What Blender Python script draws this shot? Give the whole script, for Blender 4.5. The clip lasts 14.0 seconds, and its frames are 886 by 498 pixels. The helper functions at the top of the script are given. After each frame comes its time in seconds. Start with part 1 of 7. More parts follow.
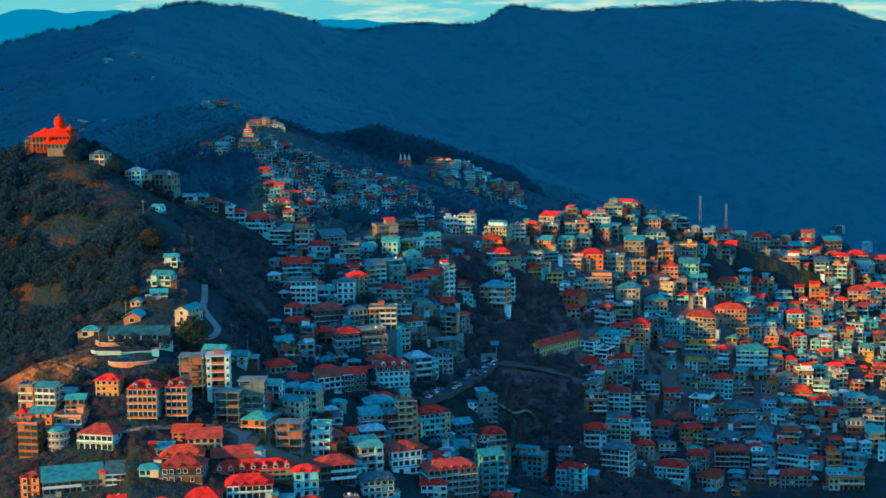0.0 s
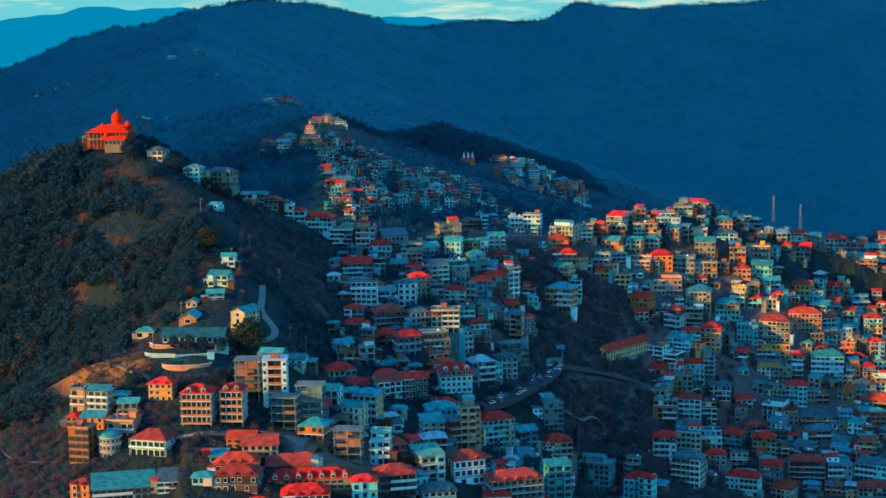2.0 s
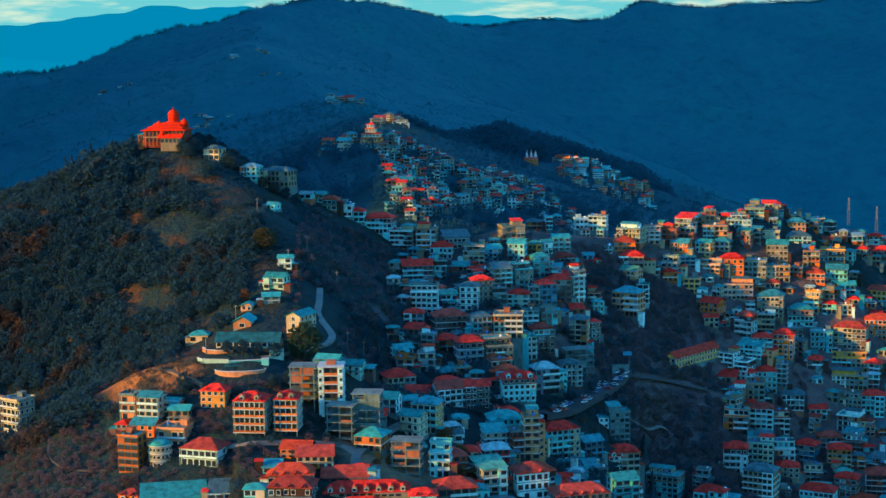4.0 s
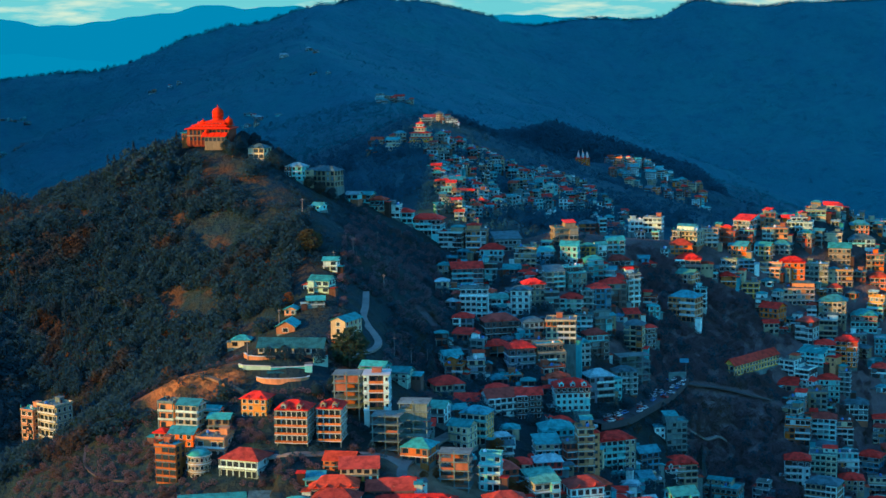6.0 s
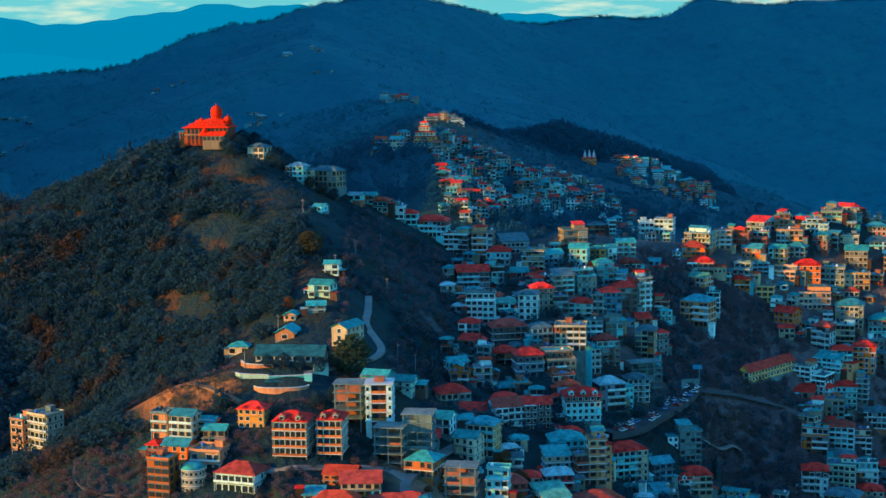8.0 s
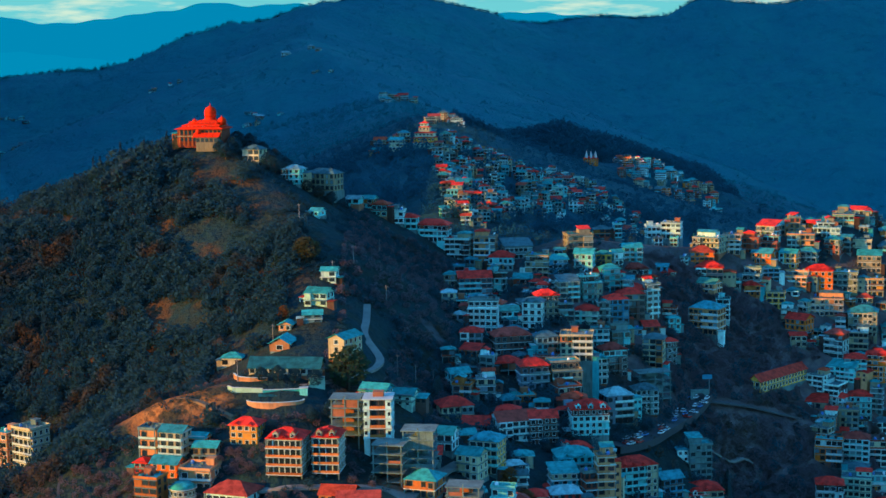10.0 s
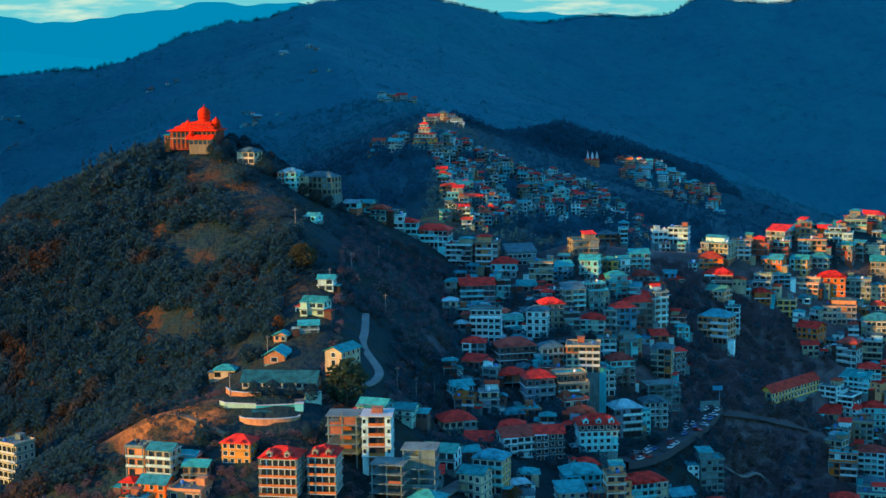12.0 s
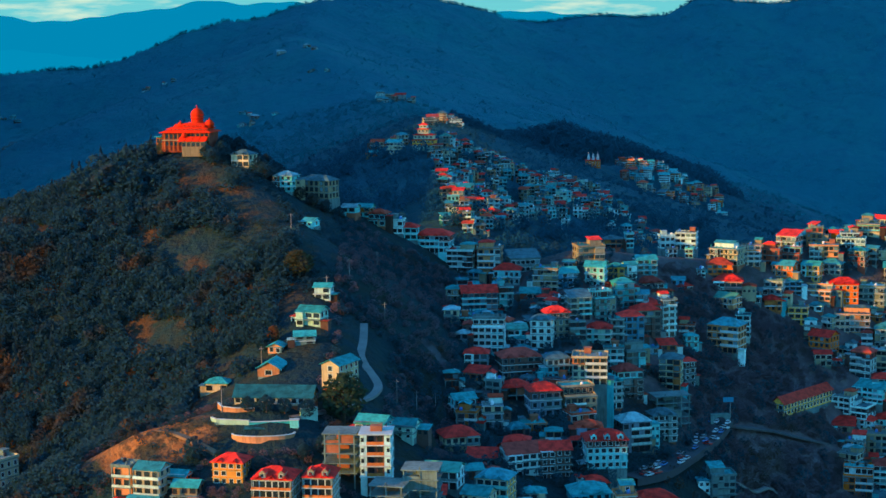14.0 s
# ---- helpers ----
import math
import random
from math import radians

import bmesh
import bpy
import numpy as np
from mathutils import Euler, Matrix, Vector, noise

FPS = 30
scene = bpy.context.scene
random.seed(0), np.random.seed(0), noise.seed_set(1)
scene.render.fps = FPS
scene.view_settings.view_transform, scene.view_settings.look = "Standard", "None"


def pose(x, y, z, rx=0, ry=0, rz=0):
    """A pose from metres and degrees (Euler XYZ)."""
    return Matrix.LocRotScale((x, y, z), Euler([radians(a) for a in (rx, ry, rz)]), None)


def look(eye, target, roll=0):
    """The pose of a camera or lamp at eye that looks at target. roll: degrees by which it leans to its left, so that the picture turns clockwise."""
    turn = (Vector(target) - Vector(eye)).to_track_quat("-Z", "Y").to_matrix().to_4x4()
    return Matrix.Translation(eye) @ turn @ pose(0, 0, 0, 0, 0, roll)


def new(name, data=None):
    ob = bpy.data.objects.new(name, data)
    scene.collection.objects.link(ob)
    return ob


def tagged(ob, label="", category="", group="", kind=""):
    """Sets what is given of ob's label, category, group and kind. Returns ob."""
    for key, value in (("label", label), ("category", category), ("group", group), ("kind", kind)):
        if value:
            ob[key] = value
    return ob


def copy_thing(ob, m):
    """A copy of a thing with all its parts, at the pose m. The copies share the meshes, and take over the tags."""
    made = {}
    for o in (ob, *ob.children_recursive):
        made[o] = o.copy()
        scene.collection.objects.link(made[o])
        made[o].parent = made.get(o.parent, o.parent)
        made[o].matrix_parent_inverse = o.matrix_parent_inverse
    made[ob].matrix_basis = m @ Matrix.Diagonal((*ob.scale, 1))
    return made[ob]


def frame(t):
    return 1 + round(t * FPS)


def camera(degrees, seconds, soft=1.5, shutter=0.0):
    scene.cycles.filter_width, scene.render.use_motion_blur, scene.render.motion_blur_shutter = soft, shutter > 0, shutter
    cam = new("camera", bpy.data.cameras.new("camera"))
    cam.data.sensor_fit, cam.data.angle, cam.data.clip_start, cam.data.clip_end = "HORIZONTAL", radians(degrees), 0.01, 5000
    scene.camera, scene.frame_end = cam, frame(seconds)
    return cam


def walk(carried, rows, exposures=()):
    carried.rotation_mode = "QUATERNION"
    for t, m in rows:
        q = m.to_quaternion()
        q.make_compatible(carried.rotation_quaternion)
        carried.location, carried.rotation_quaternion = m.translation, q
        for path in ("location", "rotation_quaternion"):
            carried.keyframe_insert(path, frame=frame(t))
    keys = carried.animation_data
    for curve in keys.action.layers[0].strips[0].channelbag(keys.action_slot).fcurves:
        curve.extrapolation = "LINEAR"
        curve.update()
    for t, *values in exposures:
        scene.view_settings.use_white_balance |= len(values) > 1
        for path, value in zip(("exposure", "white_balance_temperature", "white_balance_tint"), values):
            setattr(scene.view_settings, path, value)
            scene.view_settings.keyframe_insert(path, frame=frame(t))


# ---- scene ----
cam = camera(32.26, 14.0, soft=1.55)
PATH = [
    (0.0, pose(-3.55, -81.22, 6.42, 82.528, 0.887, -6.896)),
    (0.5, pose(-3.14, -74.85, 5.84, 82.520, 0.894, -6.470)),
    (1.0, pose(-2.68, -68.54, 5.31, 82.512, 0.865, -5.754)),
    (1.5, pose(-2.25, -62.32, 4.83, 82.500, 0.854, -5.195)),
    (2.0, pose(-1.80, -56.05, 4.37, 82.493, 0.855, -4.540)),
    (2.5, pose(-1.47, -49.81, 3.92, 82.497, 0.837, -3.992)),
    (3.0, pose(-1.10, -43.44, 3.53, 82.495, 0.841, -3.338)),
    (5.5, pose(-0.03, -12.29, 0.98, 82.532, 0.896, -0.807)),
    (6.0, pose(-0.02, -6.15, 0.50, 82.540, 0.897, -0.345)),
    (6.5, pose(0.00, -0.00, -0.00, 82.529, 0.884, -0.150)),
    (7.0, pose(-0.03, 6.12, -0.47, 82.536, 0.885, -0.148)),
    (7.5, pose(-0.13, 12.26, -0.92, 82.537, 0.877, -0.154)),
    (8.0, pose(-0.30, 18.51, -1.18, 82.525, 0.890, -0.176)),
    (10.5, pose(-1.46, 50.01, -1.37, 82.492, 0.872, -0.219)),
    (11.0, pose(-1.81, 56.17, -1.33, 82.485, 0.848, -0.235)),
    (11.5, pose(-2.07, 62.24, -1.34, 82.483, 0.809, -0.243)),
    (12.0, pose(-2.36, 68.44, -1.38, 82.480, 0.814, -0.257)),
    (12.5, pose(-2.73, 74.72, -1.43, 82.478, 0.797, -0.276)),
    (13.0, pose(-3.03, 80.91, -1.45, 82.474, 0.796, -0.293)),
    (13.5, pose(-3.37, 86.97, -1.46, 82.467, 0.804, -0.321)),
    (14.0, pose(-3.69, 92.97, -1.51, 82.463, 0.748, -0.329)),
]

SKY_TINT, SKY_STRENGTH, CLOUD = (.53, 1.0, .94), 0.158, (1.2, 1.6, 1.3, 1)
SUN_COLOUR, SUN_STRENGTH = (1.0, .455, .03), 2.2
HAZE = (.30, 1.20, 1.28, 1)
# glow colours of the two far ranges, haze included
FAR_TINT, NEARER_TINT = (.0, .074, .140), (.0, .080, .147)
walk(cam, PATH, exposures=[(0.0, 1.74)])

# ---- light ----
SUN_TURN, SUN_HIGH = 246.0, 12.4      # compass bearing (0 = away along y, clockwise) and height, degrees
world = bpy.data.worlds.new("dusk_sky")
world.use_nodes = True
scene.world = world
wn, wl = world.node_tree.nodes, world.node_tree.links
wn.clear()


def link_node(nodes, kind, **values):
    node = nodes.new(kind)
    for key, value in values.items():
        if key in node.inputs:
            node.inputs[key].default_value = value
    return node


sky = wn.new("ShaderNodeTexSky")
sky.sky_type, sky.sun_disc = "NISHITA", False
sky.sun_elevation, sky.sun_rotation = radians(SUN_HIGH), radians(SUN_TURN)
sky.altitude, sky.air_density, sky.dust_density, sky.ozone_density = 2100, 1.0, 0.6, 5.0
sky_tint = wn.new("ShaderNodeMix")
sky_tint.data_type, sky_tint.blend_type = "RGBA", "MULTIPLY"
sky_tint.inputs["Factor"].default_value = 1.0
sky_tint.inputs["B"].default_value = (SKY_TINT[0], SKY_TINT[1], SKY_TINT[2], 1)
wl.new(sky.outputs["Color"], sky_tint.inputs["A"])
# thin cream clouds low over the ridges
spot = wn.new("ShaderNodeTexCoord")
split = wn.new("ShaderNodeSeparateXYZ")
wl.new(spot.outputs["Generated"], split.inputs["Vector"])
stretch = wn.new("ShaderNodeMapping")
stretch.inputs["Scale"].default_value = (9, 9, 60)
wl.new(spot.outputs["Generated"], stretch.inputs["Vector"])
puff = link_node(wn, "ShaderNodeTexNoise", Scale=2.2, Detail=5.0, Roughness=0.55)
wl.new(stretch.outputs["Vector"], puff.inputs["Vector"])
cover = wn.new("ShaderNodeMapRange")
cover.inputs["From Min"].default_value, cover.inputs["From Max"].default_value = 0.50, 0.66
wl.new(puff.outputs["Fac"], cover.inputs["Value"])
band = wn.new("ShaderNodeMapRange")
band.inputs["From Min"].default_value, band.inputs["From Max"].default_value = 0.075, 0.03
wl.new(split.outputs["Z"], band.inputs["Value"])
both = wn.new("ShaderNodeMath")
both.operation = "MULTIPLY"
wl.new(cover.outputs["Result"], both.inputs[0])
wl.new(band.outputs["Result"], both.inputs[1])
haze_band = wn.new("ShaderNodeMapRange")
haze_band.inputs["From Min"].default_value, haze_band.inputs["From Max"].default_value = 0.30, 0.07
wl.new(split.outputs["Z"], haze_band.inputs["Value"])
haze_mix = wn.new("ShaderNodeMix")
haze_mix.data_type = "RGBA"
haze_mix.inputs["B"].default_value = HAZE
wl.new(haze_band.outputs["Result"], haze_mix.inputs["Factor"])
wl.new(sky_tint.outputs["Result"], haze_mix.inputs["A"])
cloud_mix = wn.new("ShaderNodeMix")
cloud_mix.data_type = "RGBA"
cloud_mix.inputs["B"].default_value = CLOUD
wl.new(both.outputs["Value"], cloud_mix.inputs["Factor"])
wl.new(haze_mix.outputs["Result"], cloud_mix.inputs["A"])
back = wn.new("ShaderNodeBackground")
back.inputs["Strength"].default_value = SKY_STRENGTH
wl.new(cloud_mix.outputs["Result"], back.inputs["Color"])
out = wn.new("ShaderNodeOutputWorld")
wl.new(back.outputs["Background"], out.inputs["Surface"])

sun = new("sun", bpy.data.lights.new("sun", "SUN"))
sun.data.energy, sun.data.angle, sun.data.color = SUN_STRENGTH, radians(0.6), SUN_COLOUR
a, e = radians(SUN_TURN), radians(SUN_HIGH)
toward = Vector((math.sin(a) * math.cos(e), math.cos(a) * math.cos(e), math.sin(e)))
sun.matrix_world = look(toward * 100, (0, 0, 0))


# ---- materials ----
def surface(name, colour, rough=0.8, metal=0.0, grain=0.3, grain_size=1.0, stain=0.35, stain_size=0.12, bump=0.3, vary=0.12,
            second=None, ribs=0.0, spec=0.3, streaks=0.0):
    """A procedural surface: base colour with large stains, fine grain, a shade of its own for each object, and relief."""
    m = bpy.data.materials.new(name)
    m.use_nodes = True
    n, l = m.node_tree.nodes, m.node_tree.links
    b = n["Principled BSDF"]
    b.inputs["Roughness"].default_value, b.inputs["Metallic"].default_value = rough, metal
    b.inputs["Specular IOR Level"].default_value = spec
    at = n.new("ShaderNodeNewGeometry")
    big = link_node(n, "ShaderNodeTexNoise", Scale=stain_size, Detail=4.0, Roughness=0.6)
    fine = link_node(n, "ShaderNodeTexNoise", Scale=grain_size, Detail=3.0, Roughness=0.6)
    l.new(at.outputs["Position"], big.inputs["Vector"])
    l.new(at.outputs["Position"], fine.inputs["Vector"])
    c = Vector(colour)
    dark = second or tuple(c * (1 - stain))
    mix1 = n.new("ShaderNodeMix")
    mix1.data_type = "RGBA"
    ramp = n.new("ShaderNodeMapRange")
    ramp.inputs["From Min"].default_value, ramp.inputs["From Max"].default_value = 0.40, 0.66
    l.new(big.outputs["Fac"], ramp.inputs["Value"])
    l.new(ramp.outputs["Result"], mix1.inputs["Factor"])
    mix1.inputs["A"].default_value, mix1.inputs["B"].default_value = (*colour, 1), (*dark, 1)
    hsv = n.new("ShaderNodeHueSaturation")
    own = n.new("ShaderNodeObjectInfo")
    shade = n.new("ShaderNodeMapRange")
    shade.inputs["To Min"].default_value, shade.inputs["To Max"].default_value = 1 - vary - grain * .3, 1 + vary - grain * .3
    l.new(own.outputs["Random"], shade.inputs["Value"])
    speck = n.new("ShaderNodeMath")
    speck.operation = "MULTIPLY_ADD"
    l.new(fine.outputs["Fac"], speck.inputs[0])
    speck.inputs[1].default_value = grain
    l.new(shade.outputs["Result"], speck.inputs[2])
    l.new(speck.outputs["Value"], hsv.inputs["Value"])
    l.new(mix1.outputs["Result"], hsv.inputs["Color"])
    l.new(hsv.outputs["Color"], b.inputs["Base Color"])
    if streaks:
        tall = n.new("ShaderNodeMapping")
        tall.inputs["Scale"].default_value = (1.1, 1.1, .16)
        l.new(at.outputs["Position"], tall.inputs["Vector"])
        run_off = link_node(n, "ShaderNodeTexNoise", Scale=.9, Detail=4.0, Roughness=.65)
        l.new(tall.outputs["Vector"], run_off.inputs["Vector"])
        grime = n.new("ShaderNodeMapRange")
        grime.inputs["From Min"].default_value, grime.inputs["From Max"].default_value = .48, .68
        grime.inputs["To Min"].default_value, grime.inputs["To Max"].default_value = 1.0, 1 - streaks
        l.new(run_off.outputs["Fac"], grime.inputs["Value"])
        washed = n.new("ShaderNodeMath")
        washed.operation = "MULTIPLY"
        l.new(speck.outputs["Value"], washed.inputs[0])
        l.new(grime.outputs["Result"], washed.inputs[1])
        l.new(washed.outputs["Value"], hsv.inputs["Value"])
    relief = n.new("ShaderNodeBump")
    relief.inputs["Strength"].default_value, relief.inputs["Distance"].default_value = bump, 0.1
    l.new(fine.outputs["Fac"], relief.inputs["Height"])
    if ribs:
        here = n.new("ShaderNodeTexCoord")
        wave = link_node(n, "ShaderNodeTexWave", Scale=ribs, Distortion=0.0)
        l.new(here.outputs["Object"], wave.inputs["Vector"])
        l.new(wave.outputs["Fac"], relief.inputs["Height"])
    l.new(relief.outputs["Normal"], b.inputs["Normal"])
    return m


PAINTS = {"white": (.54, .80, .75), "cream": (0.546, .48, .30), "peach": (.60, .28, .13), "orange": (.80, .17, .02), "yellow": (.80, .38, .07),
          "pink": (.52, .24, .20), "brick_red": (.36, .08, .045), "tan": (0.317, .27, .17), "grey": (0.155, .26, .25), "sky_blue": (0.148, .64, .62),
          "blue": (0.044, .30, .45), "teal": (0.037, .40, .44), "green": (0.081, .25, .15), "olive": (0.211, .24, .15), "brown": (.14, .085, .070),
          "lilac": (0.192, .28, .34), "pale_green": (0.340, .58, .46), "crimson": (.50, .05, .04), "terracotta": (.50, .16, .045), "dark_wood": (.075, .045, .035)}
wall_paint = {k: surface("wall_paint_" + k, c, rough=.85, stain=.22, grain=.25, grain_size=.9, stain_size=.3, vary=.26, spec=.1, streaks=.32) for k, c in PAINTS.items()}
ROOFS = {"red": (.95, .045, .03), "brown": (.46, .065, .045), "teal": (0.030, .36, .36), "blue": (0.033, .29, .33), "slate": (0.074, .17, .19),
         "green": (0.074, .36, .28), "rust": (.60, .075, .035), "pale": (0.296, .54, .56), "maroon": (.78, .06, .035), "deep_teal": (0.014, .12, .145)}
sheet_roof = {k: surface("sheet_roof_" + k, c, rough=.75, stain=.5, stain_size=.45, grain=.3, vary=.25, ribs=1.6, bump=.4, spec=.12) for k, c in ROOFS.items()}
concrete = surface("bare_concrete", (.15, .24, .23), rough=.9, stain=.35, stain_size=.2, grain=.3, streaks=.4)
white_trim = surface("white_trim_paint", (.50, .60, .58), rough=.7, stain=.2, vary=.08)
brick_wall = surface("rough_brick", (.36, .13, .07), rough=.95, stain=.35, stain_size=.3, grain=.5, grain_size=3)
glass_dark = surface("dark_window_glass", (.020, .034, .042), rough=.12, stain=.1, grain=.1, bump=0.0, spec=.6, vary=.3)
pane = glass_dark.node_tree
curtain = pane.nodes.new("ShaderNodeMix")
curtain.data_type = "RGBA"
curtain.inputs["B"].default_value = (.16, .30, .33, 1)
each = pane.nodes.new("ShaderNodeNewGeometry")
drawn = pane.nodes.new("ShaderNodeMapRange")
drawn.inputs["From Min"].default_value, drawn.inputs["From Max"].default_value = .70, 1.0
pane.links.new(each.outputs["Random Per Island"], drawn.inputs["Value"])
pane.links.new(drawn.outputs["Result"], curtain.inputs["Factor"])
coat = pane.nodes["Principled BSDF"].inputs["Base Color"]
pane.links.new(coat.links[0].from_socket, curtain.inputs["A"])
pane.links.new(curtain.outputs["Result"], coat)
frame_white = surface("window_frame_paint", (.52, .66, .63), rough=.6, stain=.1, vary=.2)
tank_black = surface("tank_black_plastic", (.03, .03, .035), rough=.45, stain=.2)
tank_white = surface("tank_white_plastic", (.82, .84, .85), rough=.45, stain=.1)
tank_blue = surface("tank_blue_plastic", (.06, .22, .55), rough=.45, stain=.1)
asphalt = surface("asphalt", (.075, .075, .08), rough=.9, stain=.3, grain=.4, grain_size=2)
pale_road = surface("dusty_concrete_road", (.22, .215, .20), rough=.9, stain=.3, grain=.3)
steel = surface("galvanised_steel", (.28, .29, .31), rough=.5, metal=.7, stain=.2)
saffron = surface("temple_red_paint", (.85, .035, .006), spec=.1, rough=.8, stain=.2, grain=.15, vary=.05)
bark = surface("bark", (.10, .07, .05), rough=.95, stain=.3, grain=.5, grain_size=4)
pole_wood = surface("grey_pole", (.25, .24, .23), rough=.9)


def leaf_surface(name, colour, other, warm, warm_share):
    """Leaves: a shade of its own for each clump, with patches of dry warm leaves."""
    m = bpy.data.materials.new(name)
    m.use_nodes = True
    n, l = m.node_tree.nodes, m.node_tree.links
    b = n["Principled BSDF"]
    b.inputs["Roughness"].default_value = .8
    b.inputs["Specular IOR Level"].default_value = .2
    geo = n.new("ShaderNodeNewGeometry")
    patch = link_node(n, "ShaderNodeTexNoise", Scale=.03, Detail=3.0)
    l.new(geo.outputs["Position"], patch.inputs["Vector"])
    first = n.new("ShaderNodeMix")
    first.data_type = "RGBA"
    first.inputs["A"].default_value, first.inputs["B"].default_value = (*colour, 1), (*other, 1)
    l.new(geo.outputs["Random Per Island"], first.inputs["Factor"])
    dry = n.new("ShaderNodeMapRange")
    dry.inputs["From Min"].default_value, dry.inputs["From Max"].default_value = .62 - warm_share, .72 - warm_share
    l.new(patch.outputs["Fac"], dry.inputs["Value"])
    second = n.new("ShaderNodeMix")
    second.data_type = "RGBA"
    second.inputs["B"].default_value = (*warm, 1)
    l.new(dry.outputs["Result"], second.inputs["Factor"])
    l.new(first.outputs["Result"], second.inputs["A"])
    l.new(second.outputs["Result"], b.inputs["Base Color"])
    # leaves of a crown scatter light together: soften the single leaf's own slant
    soft = n.new("ShaderNodeVectorMath")
    soft.operation = "MULTIPLY_ADD"
    l.new(geo.outputs["Normal"], soft.inputs[0])
    soft.inputs[1].default_value, soft.inputs[2].default_value = (.27, .27, .22), (0, -.25, .6)
    unit = n.new("ShaderNodeVectorMath")
    unit.operation = "NORMALIZE"
    l.new(soft.outputs["Vector"], unit.inputs[0])
    l.new(unit.outputs["Vector"], b.inputs["Normal"])
    # light passes through thin leaves
    thin = n.new("ShaderNodeBsdfTranslucent")
    l.new(second.outputs["Result"], thin.inputs["Color"])
    both_ways = n.new("ShaderNodeMixShader")
    both_ways.inputs["Fac"].default_value = .42
    l.new(b.outputs["BSDF"], both_ways.inputs[1])
    l.new(thin.outputs["BSDF"], both_ways.inputs[2])
    l.new(both_ways.outputs["Shader"], n["Material Output"].inputs["Surface"])
    return m


leaf_oak = leaf_surface("oak_leaves", (.025, .086, .108), (.031, .098, .118), (.120, .072, .040), .03)
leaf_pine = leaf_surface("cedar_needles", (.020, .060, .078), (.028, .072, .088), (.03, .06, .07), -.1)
# far and knoll leaf colours carry the distance haze: bluer and paler than needles
leaf_far = leaf_surface("haze_blue_cedar_needles", (.006, .205, .255), (.010, .225, .262), (.010, .215, .250), -.1)
leaf_knoll = leaf_surface("hazed_knoll_leaves", (.014, .116, .166), (.020, .126, .172), (.018, .12, .165), -.1)
leaf_scrub = leaf_surface("dry_scrub_leaves", (.165, .120, .132), (.190, .135, .145), (.160, .115, .098), .05)
leaf_yellow = leaf_surface("yellowing_leaves", (.06, .085, .04), (.09, .10, .045), (.10, .09, .04), .1)
leaf_green = leaf_surface("green_leaves", (.040, .085, .050), (.060, .10, .05), (.07, .09, .04), -.1)
leaf_rust = leaf_surface("rust_leaves", (.22, .09, .03), (.28, .11, .04), (.25, .1, .03), .1)


